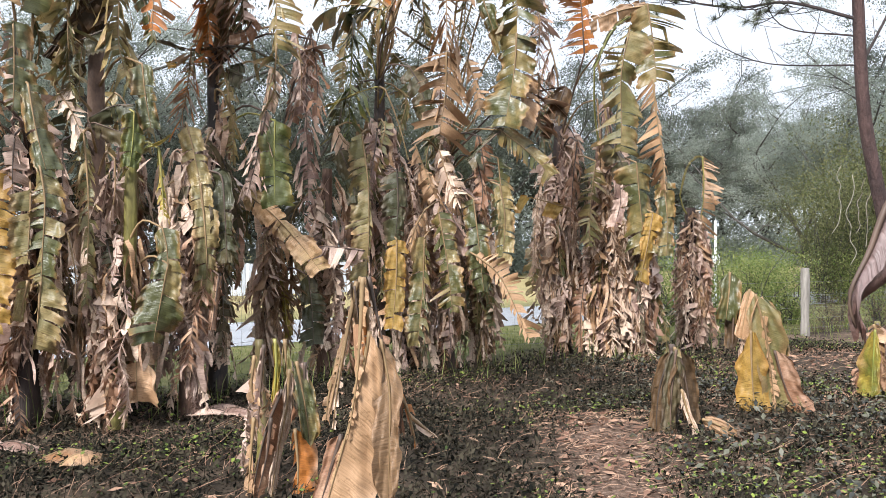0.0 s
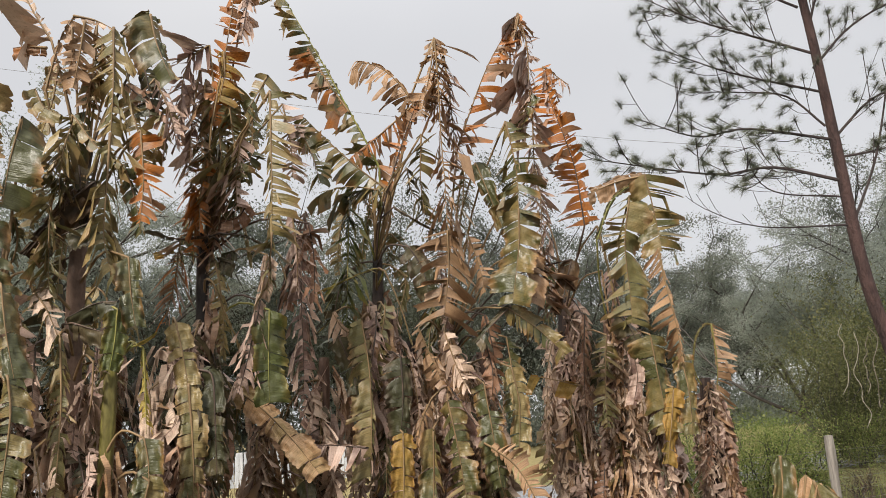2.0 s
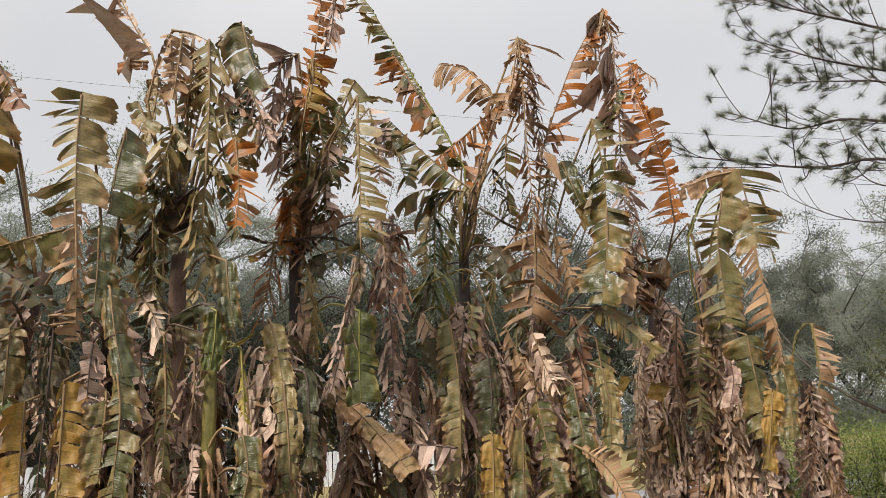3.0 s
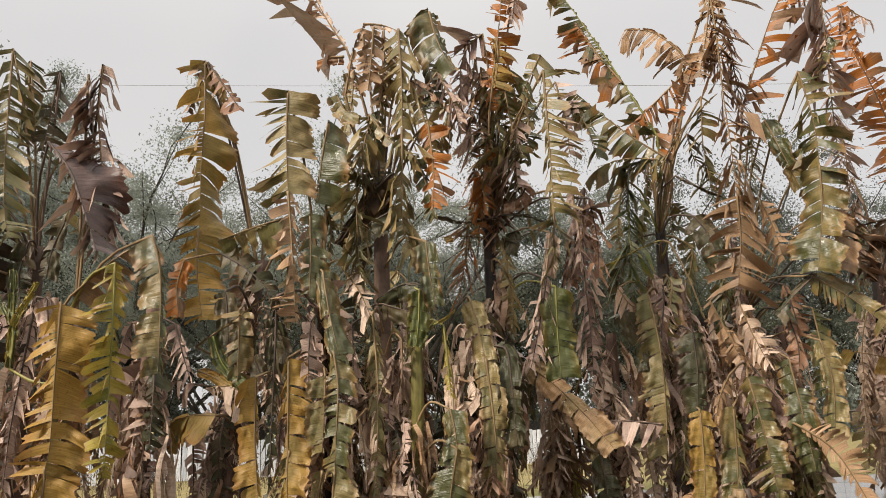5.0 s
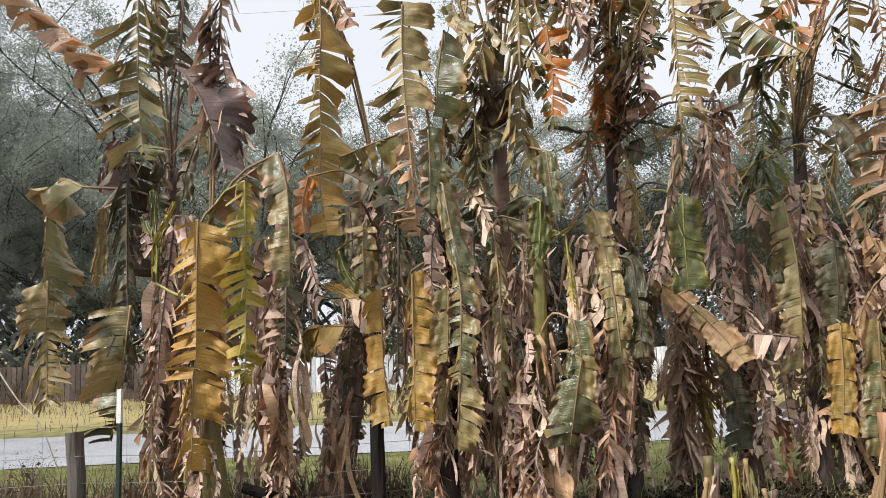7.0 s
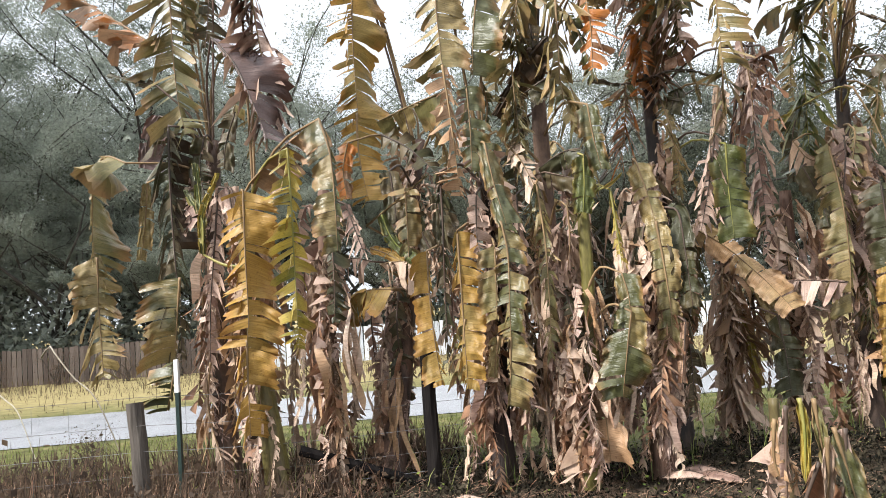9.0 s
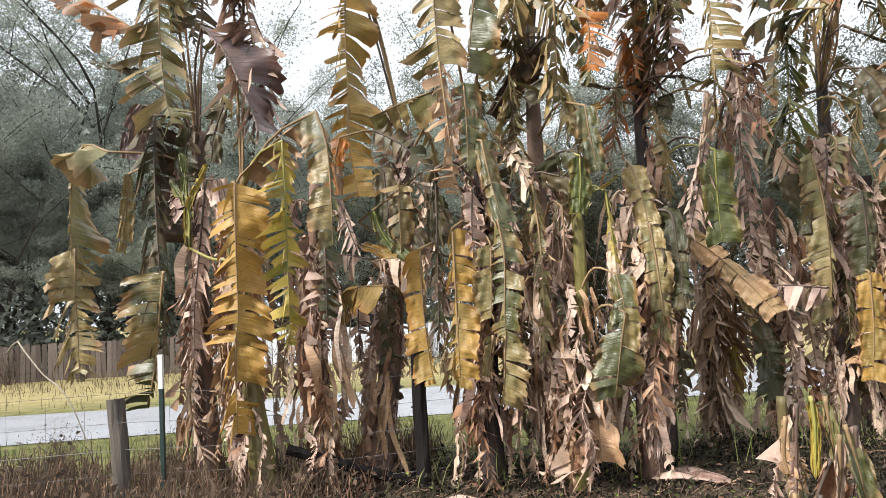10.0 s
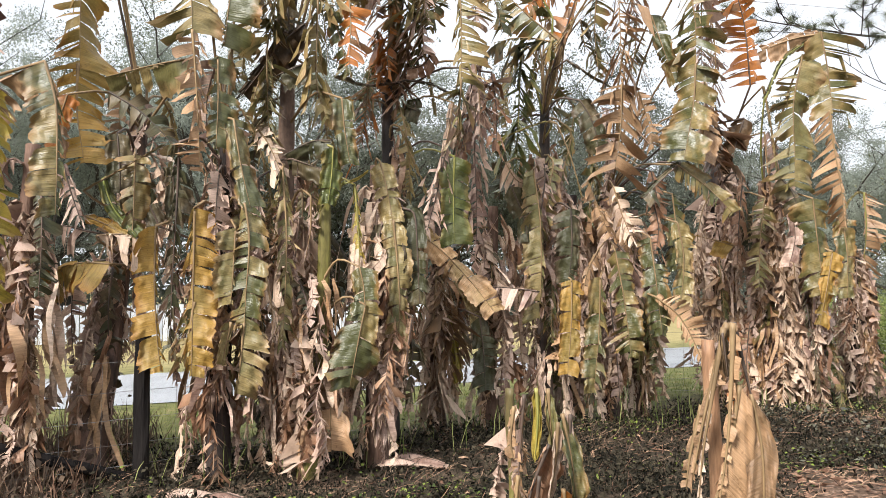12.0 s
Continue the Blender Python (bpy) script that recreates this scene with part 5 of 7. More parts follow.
leaf(G, ((0.65, 9.15, 2.64), (0.69, 9.15, 2.21), (0.68, 9.15, 1.78)), 0.14, "flat", 0.16, "strip", "olive")

I1 = plant(1.65, 10.95, 3.3, "thick banana plant shaggy with dried brown leaves", girth=0.12, skirt=50)
leaf(I1, ((1.87, 10.20, 4.14), (1.81, 10.20, 4.90), (1.68, 10.20, 5.44), (1.55, 10.20, 5.89), (1.49, 10.20, 6.37)), 0.18, "strip", 0.37, "strip", "orange", rib='dark')
leaf(I1, ((1.49, 10.20, 6.37), (1.63, 10.20, 6.26), (1.83, 10.20, 6.09)), 0.11, "shred", 0.02, "flat", "mauve", petiole=False)
leaf(I1, ((1.51, 10.20, 6.27), (1.56, 10.20, 5.94), (1.66, 10.20, 5.58)), 0.11, "teeth", 0.15, "teeth", "mauve", petiole=False)
leaf(I1, ((1.31, 10.20, 5.79), (1.28, 10.20, 5.08), (1.27, 10.20, 4.28)), 0.16, "shred", 0.16, "shred", "mauve", petiole=False)
leaf(I1, ((1.57, 10.00, 2.11), (1.28, 10.00, 2.19), (1.00, 10.00, 2.25)), 0.02, "flat", 0.24, "flat", "gold", full=True)
leaf(I1, ((2.02, 10.20, 2.72), (1.95, 10.20, 2.14), (1.93, 10.20, 1.60)), 0.18, "strip", 0.23, "strip", "khaki")
leaf(I1, ((1.79, 10.30, 3.00), (1.73, 10.30, 2.43), (1.70, 10.30, 1.88)), 0.13, "teeth", 0.14, "teeth", "brown")
leaf(I1, ((2.04, 10.25, 4.14), (2.13, 10.25, 3.62), (2.20, 10.25, 2.97)), 0.02, "flat", 0.02, "flat", "olive", full=True)
leaf(I1, ((2.05, 10.25, 3.55), (2.08, 10.25, 3.12), (2.13, 10.25, 2.62)), 0.02, "flat", 0.01, "flat", "tan", full=True)

I2 = plant(2.2, 10.75, 3.0, "banana plant with an arched broken olive leaf", girth=0.11, skirt=44)
leaf(I2, ((1.95, 9.95, 3.89), (2.21, 9.95, 4.41), (2.68, 9.95, 4.71)), 0.03, "flat", 0.04, "flat", "olive", rib='green')
leaf(I2, ((2.63, 9.95, 4.70), (2.27, 9.95, 4.63), (1.88, 9.95, 4.48)), 0.09, "flat", 0.19, "flat", "tan", petiole=False)
leaf(I2, ((2.62, 9.90, 4.71), (2.69, 9.90, 4.24), (2.74, 9.90, 3.70)), 0.28, "flat", 0.41, "strip", "olive", petiole=False, full=True)
leaf(I2, ((2.42, 9.95, 4.45), (2.30, 9.95, 3.84), (2.30, 9.95, 3.20), (2.29, 9.95, 2.82)), 0.30, "strip", 0.30, "flat", "khaki", full=True)
leaf(I2, ((2.68, 9.85, 3.73), (2.72, 9.85, 3.30), (2.79, 9.85, 2.82), (2.83, 9.85, 2.32)), 0.35, "strip", 0.07, "teeth", "tan", petiole=False)
leaf(I2, ((2.48, 9.90, 2.67), (2.53, 9.90, 2.10), (2.59, 9.90, 1.51)), 0.28, "flat", 0.24, "flat", "olive")
leaf(I2, ((2.69, 9.88, 2.03), (2.61, 9.88, 1.58), (2.52, 9.88, 1.15)), 0.11, "flat", 0.14, "flat", "gold")
leaf(I2, ((2.84, 9.95, 2.42), (2.89, 9.95, 1.96), (2.88, 9.95, 1.47)), 0.17, "flat", 0.13, "flat", "olive")
leaf(I2, ((2.14, 10.00, 2.94), (2.29, 10.00, 2.73), (2.38, 10.00, 2.38)), 0.18, "flat", 0.15, "flat", "dark")
leaf(I2, ((2.27, 10.00, 2.52), (2.30, 10.00, 2.18), (2.22, 10.00, 1.85)), 0.12, "flat", 0.09, "flat", "mauve")

I3 = plant(2.72, 10.8, 2.1, "short banana plant shaggy with pale dried leaves", girth=0.11, skirt=40)

J = plant(3.86, 12.0, 2.2, "banana plant with one pale golden leaf upright", girth=0.12, skirt=40)
leaf(J, ((3.65, 11.90, 2.39), (3.75, 11.90, 2.79), (3.91, 11.90, 2.98), (4.05, 11.90, 2.96)), 0.02, "flat", 0.02, "flat", "khaki", rib='green', full=True)
leaf(J, ((4.00, 11.90, 2.98), (4.02, 11.90, 2.46), (3.96, 11.90, 1.90), (3.84, 11.90, 1.36)), 0.04, "teeth", 0.27, "strip", "tan", petiole=False, rib='green')

# plants at the back of the clump
E2 = plant(-1.38, 9.05, 2.5, "banana plant wrapped in dried brown leaves", girth=0.09, skirt=18)
F2 = plant(-0.42, 9.75, 2.7, "banana plant wrapped in dried brown leaves", girth=0.09, skirt=34)
G2 = plant(0.45, 10.5, 2.6, "banana plant wrapped in dried mauve leaves", girth=0.09, skirt=34)
C3 = plant(-3.3, 8.0, 2.9, "banana plant at the back of the clump, dried leaves", girth=0.08, skirt=22, look_="dark")
for plant_, count in ((E2, 3), (F2, 9), (G2, 9), (C3, 7), (LK, 3), (A, 4), (B, 5), (C1, 5), (D, 6), (D2, 6), (E, 2), (F, 9), (G, 9), (I1, 5), (I2, 5), (I3, 4), (J, 3)):
    fill(plant_, count, 0.4, 0.95, FILL_TONES, 0.8)
for plant_, count in ((M, 3), (A, 2), (B, 4), (C1, 5), (C3, 3), (D2, 4), (F, 5), (G, 5), (I1, 5), (I2, 2)):
    fill(plant_, count, 0.88, 1.3, ("mauve", "khaki", "tan", "olive", "khaki"), 0.7)

# small plants in front of the clump, collapsed

S2 = plant(-0.4, 3.75, 1.35, "collapsed young banana plant draped in large tan leaves", look_="tan", girth=0.04, skirt=0, name="banana_sucker", group="small banana plants in front")
leaf(S2, ((-0.34, 3.58, 1.18), (-0.39, 3.58, 0.91), (-0.47, 3.58, 0.62), (-0.59, 3.58, 0.20)), 0.03, "teeth", 0.22, "whole", "tan", petiole=False, thick=0.007, belly=0.45)
leaf(S2, ((-0.29, 3.60, 1.14), (-0.25, 3.60, 0.90), (-0.25, 3.60, 0.61), (-0.26, 3.60, 0.35)), 0.07, "whole", 0.06, "whole", "tan", petiole=False, thick=0.005)
leaf(S2, ((-0.38, 3.60, 1.43), (-0.43, 3.60, 1.25), (-0.48, 3.60, 1.04), (-0.53, 3.60, 0.79)), 0.02, "strip", 0.03, "strip", "tan", petiole=False)
leaf(S2, ((-0.37, 3.56, 1.43), (-0.38, 3.56, 1.20), (-0.40, 3.56, 0.94), (-0.44, 3.56, 0.68)), 0.02, "strip", 0.03, "strip", "tan", petiole=False)
leaf(S2, ((-0.35, 3.62, 1.43), (-0.31, 3.62, 1.25), (-0.27, 3.62, 1.07)), 0.02, "teeth", 0.03, "strip", "brown", petiole=False)
leaf(S2, ((-0.40, 3.58, 1.41), (-0.45, 3.58, 1.14), (-0.49, 3.58, 0.91), (-0.51, 3.58, 0.72)), 0.02, "teeth", 0.02, "strip", "pale", petiole=False)
leaf(S2, ((-0.37, 3.60, 1.43), (-0.35, 3.60, 1.22), (-0.36, 3.60, 0.98)), 0.03, "strip", 0.02, "strip", "orange", petiole=False)
leaf(S2, ((-0.41, 3.57, 1.39), (-0.40, 3.57, 1.31), (-0.39, 3.57, 1.21)), 0.02, "whole", 0.03, "whole", "leather", petiole=False, thick=0.004)
leaf(S2, ((-0.48, 3.62, 1.09), (-0.53, 3.62, 0.90), (-0.55, 3.62, 0.75)), 0.03, "strip", 0.03, "teeth", "tan", petiole=False)
leaf(S2, ((-0.48, 3.66, 0.68), (-0.53, 3.66, 0.52), (-0.60, 3.66, 0.28)), 0.07, "whole", 0.06, "whole", "brown", petiole=False)
leaf(S2, ((-0.23, 3.75, 0.90), (-0.17, 3.75, 0.77), (-0.13, 3.75, 0.60)), 0.03, "teeth", 0.04, "teeth", "orange", petiole=False)
leaf(S2, ((-0.17, 3.85, 0.73), (-0.11, 3.85, 0.68), (-0.04, 3.85, 0.63)), 0.03, "teeth", 0.02, "teeth", "pale", petiole=False)
leaf(S2, ((-0.26, 3.70, 1.02), (-0.21, 3.70, 0.86), (-0.20, 3.70, 0.67)), 0.03, "strip", 0.03, "teeth", "brown", petiole=False)

S1 = plant(-1.22, 5.2, 0.95, "collapsed young banana plant with yellow stem and drooping brown leaves", look_="green", girth=0.045, skirt=2, low=0.5, name="banana_sucker", group="small banana plants in front")
leaf(S1, ((-1.02, 4.90, 0.67), (-1.13, 4.90, 0.38), (-1.23, 4.90, -0.09)), 0.04, "teeth", 0.16, "whole", "brown", petiole=False)
leaf(S1, ((-0.97, 4.88, 0.80), (-0.99, 4.88, 0.56), (-1.04, 4.88, 0.28), (-1.09, 4.88, -0.04)), 0.04, "whole", 0.05, "whole", "pale", petiole=False, full=True)
leaf(S1, ((-0.94, 4.95, 0.84), (-0.89, 4.95, 0.58), (-0.85, 4.95, 0.29)), 0.07, "whole", 0.09, "whole", "olive", petiole=False)
leaf(S1, ((-0.94, 4.90, 0.42), (-0.92, 4.90, 0.17), (-0.93, 4.90, -0.03)), 0.04, "teeth", 0.15, "whole", "orange", petiole=False)
leaf(S1, ((-1.22, 5.00, 0.87), (-1.24, 5.00, 0.65), (-1.19, 5.00, 0.48)), 0.04, "strip", 0.05, "strip", "tan", petiole=False)
leaf(S1, ((-1.09, 5.00, 0.98), (-1.08, 5.00, 0.80), (-1.10, 5.00, 0.54)), 0.03, "whole", 0.03, "whole", "lime", petiole=False)
leaf(S1, ((-1.02, 4.98, 0.98), (-1.01, 4.98, 0.80), (-0.99, 4.98, 0.58)), 0.03, "whole", 0.03, "whole", "khaki", petiole=False)
leaf(S1, ((-1.16, 5.00, 0.94), (-1.18, 5.00, 0.69), (-1.20, 5.00, 0.39)), 0.04, "strip", 0.04, "teeth", "mauve", petiole=False)
leaf(S1, ((-1.20, 4.90, 0.49), (-1.22, 4.90, 0.24), (-1.24, 4.90, -0.01)), 0.04, "strip", 0.06, "teeth", "tan", petiole=False)
leaf(S1, ((-0.89, 4.98, 0.83), (-0.90, 4.98, 0.65), (-0.93, 4.98, 0.47)), 0.04, "strip", 0.04, "teeth", "mauve", petiole=False)
leaf(S1, ((-1.08, 4.85, 0.50), (-1.11, 4.85, 0.25), (-1.17, 4.85, 0.00)), 0.03, "teeth", 0.04, "strip", "brown", petiole=False)

N1 = plant(1.98, 6.65, 0.74, "collapsed young banana plant with dark leathery leaves", look_="dark", girth=0.04, skirt=0, name="banana_sucker", group="small banana plants in front")
leaf(N1, ((1.93, 6.50, 0.70), (1.82, 6.50, 0.38), (1.79, 6.50, 0.00)), 0.08, "whole", 0.10, "whole", "leather", petiole=False, full=True)
leaf(N1, ((1.95, 6.46, 0.72), (1.91, 6.46, 0.34), (1.90, 6.46, 0.00)), 0.09, "whole", 0.09, "whole", "dark", petiole=False, full=True)
leaf(N1, ((1.98, 6.48, 0.71), (2.05, 6.48, 0.38), (2.09, 6.48, 0.09)), 0.06, "whole", 0.10, "whole", "leather", petiole=False, full=True)
leaf(N1, ((1.99, 6.44, 0.39), (2.05, 6.44, 0.17), (2.13, 6.44, -0.00)), 0.05, "teeth", 0.04, "whole", "pale", petiole=False)
leaf(N1, ((2.15, 6.40, 0.15), (2.28, 6.40, 0.10), (2.44, 6.40, 0.00)), 0.09, "whole", 0.07, "whole", "tan", petiole=False)
leaf(N1, ((1.94, 6.47, 0.74), (1.95, 6.47, 0.62), (1.93, 6.47, 0.47)), 0.05, "strip", 0.05, "strip", "khaki", petiole=False)
leaf(N1, ((1.88, 6.50, 0.57), (1.86, 6.50, 0.33), (1.85, 6.50, 0.09)), 0.07, "strip", 0.06, "whole", "dark", petiole=False)

N2 = plant(3.0, 7.35, 0.95, "young banana plant folded into yellow-green and brown drooping leaves", look_="green", girth=0.045, skirt=2, low=0.5, name="banana_sucker", group="small banana plants in front")
leaf(N2, ((2.83, 7.10, 0.81), (2.84, 7.10, 0.42), (2.87, 7.10, 0.02)), 0.17, "whole", 0.16, "whole", "gold", petiole=False, belly=0.3)
leaf(N2, ((2.91, 7.20, 1.14), (3.02, 7.20, 0.72), (3.12, 7.20, 0.25), (3.24, 7.20, -0.07)), 0.13, "whole", 0.17, "whole", "khaki", petiole=False, full=True)
leaf(N2, ((3.07, 7.15, 0.62), (3.18, 7.15, 0.26), (3.35, 7.15, -0.05)), 0.08, "whole", 0.14, "whole", "brown", petiole=False)
leaf(N2, ((3.16, 7.12, 0.13), (3.29, 7.12, 0.03), (3.44, 7.12, -0.03)), 0.08, "whole", 0.05, "whole", "orange", petiole=False)
leaf(N2, ((2.75, 7.40, 1.34), (2.74, 7.40, 1.13), (2.71, 7.40, 0.88)), 0.10, "whole", 0.11, "whole", "olive", petiole=False, full=True)
leaf(N2, ((2.79, 7.40, 1.02), (2.78, 7.40, 0.81), (2.77, 7.40, 0.59)), 0.08, "whole", 0.06, "whole", "leather", petiole=False)
leaf(N2, ((2.90, 7.30, 1.18), (2.85, 7.30, 0.92), (2.82, 7.30, 0.71)), 0.07, "whole", 0.10, "whole", "tan", petiole=False)
leaf(N2, ((2.99, 7.25, 1.11), (3.12, 7.25, 0.82), (3.18, 7.25, 0.50)), 0.04, "teeth", 0.08, "whole", "olive", petiole=False)
leaf(N2, ((2.97, 7.16, 0.94), (3.03, 7.16, 0.52), (3.08, 7.16, 0.04)), 0.05, "strip", 0.05, "strip", "tan", petiole=False)

N3 = plant(4.55, 8.1, 0.8, "young banana plant with a yellow-green leaf and brown leaves", look_="green", girth=0.045, skirt=2, low=0.5, name="banana_sucker", group="small banana plants in front")
leaf(N3, ((4.45, 7.95, 0.73), (4.43, 7.95, 0.40), (4.41, 7.95, 0.03)), 0.20, "whole", 0.08, "whole", "lime", petiole=False, belly=0.3)
leaf(N3, ((4.50, 8.00, 0.79), (4.58, 8.00, 0.51), (4.61, 8.00, 0.04)), 0.08, "whole", 0.15, "whole", "brown", petiole=False)
leaf(N3, ((4.46, 8.00, 0.78), (4.50, 8.00, 0.63), (4.47, 8.00, 0.45)), 0.06, "strip", 0.08, "strip", "tan", petiole=False)

P = plant(1.12, 0.95, 1.9, "banana plant beside the path with one withered purple leaf", look_="dry", girth=0.07, skirt=6, low=0.4)
sheet(P, ((0.685, 1.0, 1.707), (0.627, 1.0, 1.671), (0.579, 1.0, 1.627), (0.55, 1.0, 1.556), (0.528, 1.0, 1.511), (0.525, 1.0, 1.484), (0.534, 1.0, 1.458)), ((0.7, 1.0, 1.641), (0.656, 1.0, 1.575), (0.597, 1.0, 1.531), (0.574, 1.0, 1.52), (0.546, 1.0, 1.507), (0.534, 1.0, 1.488), (0.542, 1.0, 1.455)), "violet", slant=0.3, bulge=0.03)


# ---- trees beyond ----
def tree_parts(rnd, tall, spread, leaf_size, count, trunk_r, low=0.2, clump=0.0):
    """Trunk with limbs, and a crown of many small leaf clumps with gaps. Returns two meshes' data."""
    chunks, tips = [], []

    def limb(p, d, length, r, depth):
        pts, q = [p], p.copy()
        for i in range(5):
            d = (d + Vector((rnd.gauss(0, 0.16), rnd.gauss(0, 0.16), rnd.gauss(0.03, 0.1)))).normalized()
            q = q + d * length / 5
            pts.append(q.copy())
            if depth > 0 and i >= 1:
                for _ in range(1):
                    side = Vector((rnd.gauss(0, 1), rnd.gauss(0, 1), rnd.gauss(0.25, 0.5))).normalized()
                    limb(q, (d * 0.6 + side).normalized(), length * rnd.uniform(0.45, 0.7), r * 0.45, depth - 1)
            if depth <= 1:
                tips.append(q.copy())
        if depth == 0:
            chunks.append(tube([pts[0], pts[3], pts[5]], [r, r * 0.6, r * 0.3], 3, False))
        else:
            chunks.append(tube(pts, [r * (1 - 0.15 * i) for i in range(6)], (3, 4, 7)[depth], False))

    trunk_top = tall * low
    stem = [Vector((0.02 * tall * math.sin(2 * k), 0.02 * tall * math.cos(3 * k), trunk_top * k / 4 - 0.1)) for k in range(5)]
    chunks.append(tube(stem, [trunk_r * (1.3 - 0.1 * k) for k in range(5)], 10, False))
    for k in range(7):
        w = k * 2.4 + rnd.uniform(-0.3, 0.3)
        up = rnd.uniform(0.25, 1.3)
        limb(stem[-1 - (k % 2)], Vector((math.cos(w) * spread, math.sin(w) * spread, up)).normalized(), tall * rnd.uniform(0.4, 0.62), trunk_r * 0.5, 2)
    tips_a = np.array([tuple(t) for t in tips])
    r = np.random.RandomState(rnd.randrange(9999))
    # tufts of leaves round the twigs, flattened, of uneven size
    tufts = tips_a[r.permutation(len(tips_a))[:max(60, int(len(tips_a) * 0.6))]]
    own = r.uniform(0.5, 1.3, len(tufts)) * clump
    k = r.randint(0, len(tufts), count)
    pick = tufts[k] + np.clip(r.normal(0, 1, (count, 3)), -1.6, 1.6) * own[k][:, None] * (1.0, 1.0, 0.62)
    return chunks, sprigs(r, pick, leaf_size)


def sprigs(r, centres, size):
    """A small three-cornered leaf at each centre, turned at random."""
    n = len(centres)
    a, b = r.normal(0, 1, (n, 3)), r.normal(0, 1, (n, 3))
    a /= np.linalg.norm(a, axis=1, keepdims=True)
    b /= np.linalg.norm(b, axis=1, keepdims=True)
    s = size * r.uniform(0.5, 1.4, (n, 1))
    v = np.stack([centres - a * s * 0.6, centres + a * s * 0.6, centres + b * s * 0.8], 1)
    return v.reshape(-1, 3).tolist(), np.arange(3 * n).reshape(n, 3).tolist()


def flakes(r, centres, size, long=1.5, flat=0.0):
    """A small folded leaf at each centre, turned at random. flat: 1 lies down."""
    n = len(centres)
    a = r.normal(0, 1, (n, 3))
    a[:, 2] *= 1 - flat
    a /= np.linalg.norm(a, axis=1, keepdims=True)
    b = np.cross(a, r.normal(0, 1, (n, 3)) * (1, 1, 1) if flat == 0 else np.tile((0, 0, 1.0), (n, 1)) + r.normal(0, 0.35, (n, 3)))
    b /= np.maximum(np.linalg.norm(b, axis=1, keepdims=True), 1e-6)
    s = size * r.uniform(0.5, 1.3, (n, 1))
    v = np.stack([centres - a * s * long / 2, centres + b * s * 0.42, centres + a * s * long / 2, centres - b * s * 0.42], 1)
    v[:, 1, 2] += s[:, 0] * 0.12
    f = np.arange(4 * n).reshape(n, 4)
    return v.reshape(-1, 3).tolist(), f.tolist()


def oak(seed, tall, spread, leaf_size, count, trunk_r, material, low=0.2, label="leafy grey-green live oak in the far woods", clump=0.0):
    rnd = random.Random(seed)
    chunks, crown = tree_parts(rnd, tall, spread, leaf_size, count, trunk_r, low, clump)
    t = thing("oak_tree", 0, 0, 0, label, "tree", "woods beyond the lane")
    part_of("trunk", mesh_from("trunk", *join(chunks), BARK_GREY, None, True), t)
    part_of("crown", mesh_from("crown", *crown, material), t)
    return t


# the last two oaks have aerial haze put into their crown colour
oaks = [oak(1, 13, 1.0, 0.1, 75000, 0.32, FOLIAGE, clump=0.5), oak(2, 15, 0.8, 0.1, 75000, 0.36, FOLIAGE, clump=0.5), oak(3, 11, 1.2, 0.1, 75000, 0.28, FOLIAGE_PALE, clump=0.45),
        oak(4, 14, 0.7, 0.1, 75000, 0.3, FOLIAGE_PALE, 0.25, clump=0.5), oak(5, 14, 0.9, 0.066, 140000, 0.24, FOLIAGE_HAZE_TINT, 0.2, "large live oak with dense grey-green crown", 0.36),
        oak(6, 13, 1.0, 0.062, 130000, 0.26, FOLIAGE_HAZE_TINT, 0.2, "spreading oak with fine grey-green foliage beyond the lane", 0.36)]
wood_rnd = random.Random(8)
placed = [False] * 6


def put_oak(i, x, y, scale, turn):
    m = pose(x, y, -0.1, 0, 0, turn) @ Matrix.Scale(scale, 4)
    if not placed[i]:
        placed[i] = True
        oaks[i].matrix_world = m
    else:
        ob = copy_thing(oaks[i], m)
        ob.matrix_world = m


# the belt of woods follows the lane, from the left round to the right
for k in range(26):
    d = -46 + k * 4.6 + wood_rnd.uniform(-1.3, 1.3)
    back = 26 + wood_rnd.uniform(-2, 3) + 12 * (k % 2) + max(0, d - 20) * 0.15
    p = Vector((-6, 10, 0)) + ALONG * d + ACROSS * back
    put_oak(wood_rnd.randrange(4), p.x, p.y, wood_rnd.uniform(0.85, 1.15), wood_rnd.uniform(0, 360))
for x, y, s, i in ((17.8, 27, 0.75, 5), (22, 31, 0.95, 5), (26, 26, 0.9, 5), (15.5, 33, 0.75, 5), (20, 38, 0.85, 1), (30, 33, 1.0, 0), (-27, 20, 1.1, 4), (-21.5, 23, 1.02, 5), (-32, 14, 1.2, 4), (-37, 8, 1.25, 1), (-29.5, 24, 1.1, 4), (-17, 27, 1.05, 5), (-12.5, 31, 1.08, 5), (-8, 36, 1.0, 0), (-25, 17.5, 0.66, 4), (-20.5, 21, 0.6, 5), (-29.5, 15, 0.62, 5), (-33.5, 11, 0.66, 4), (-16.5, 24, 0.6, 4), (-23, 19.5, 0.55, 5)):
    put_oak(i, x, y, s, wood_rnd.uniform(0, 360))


# understory along the woods' foot, grey-green, its leaf colour paled to imitate haze
r = np.random.RandomState(3)
n = 220000
d = r.uniform(-75, 110, n)
b = 22 + np.abs(r.normal(0, 5, n)) + np.maximum(0, d - 22) * 0.1
h = np.abs(r.normal(0, 4.2, n)) + 0.1
h *= 0.6 + 0.4 * np.sin(d * 0.9) * np.sin(d * 0.37 + 2)
far_end = d < -4
b[far_end] = 15.2 + np.abs(r.normal(0, 4, far_end.sum()))
cen = np.stack([-6 + 0.832 * d - 0.555 * b, 10 + 0.555 * d + 0.832 * b, np.abs(h)], -1)
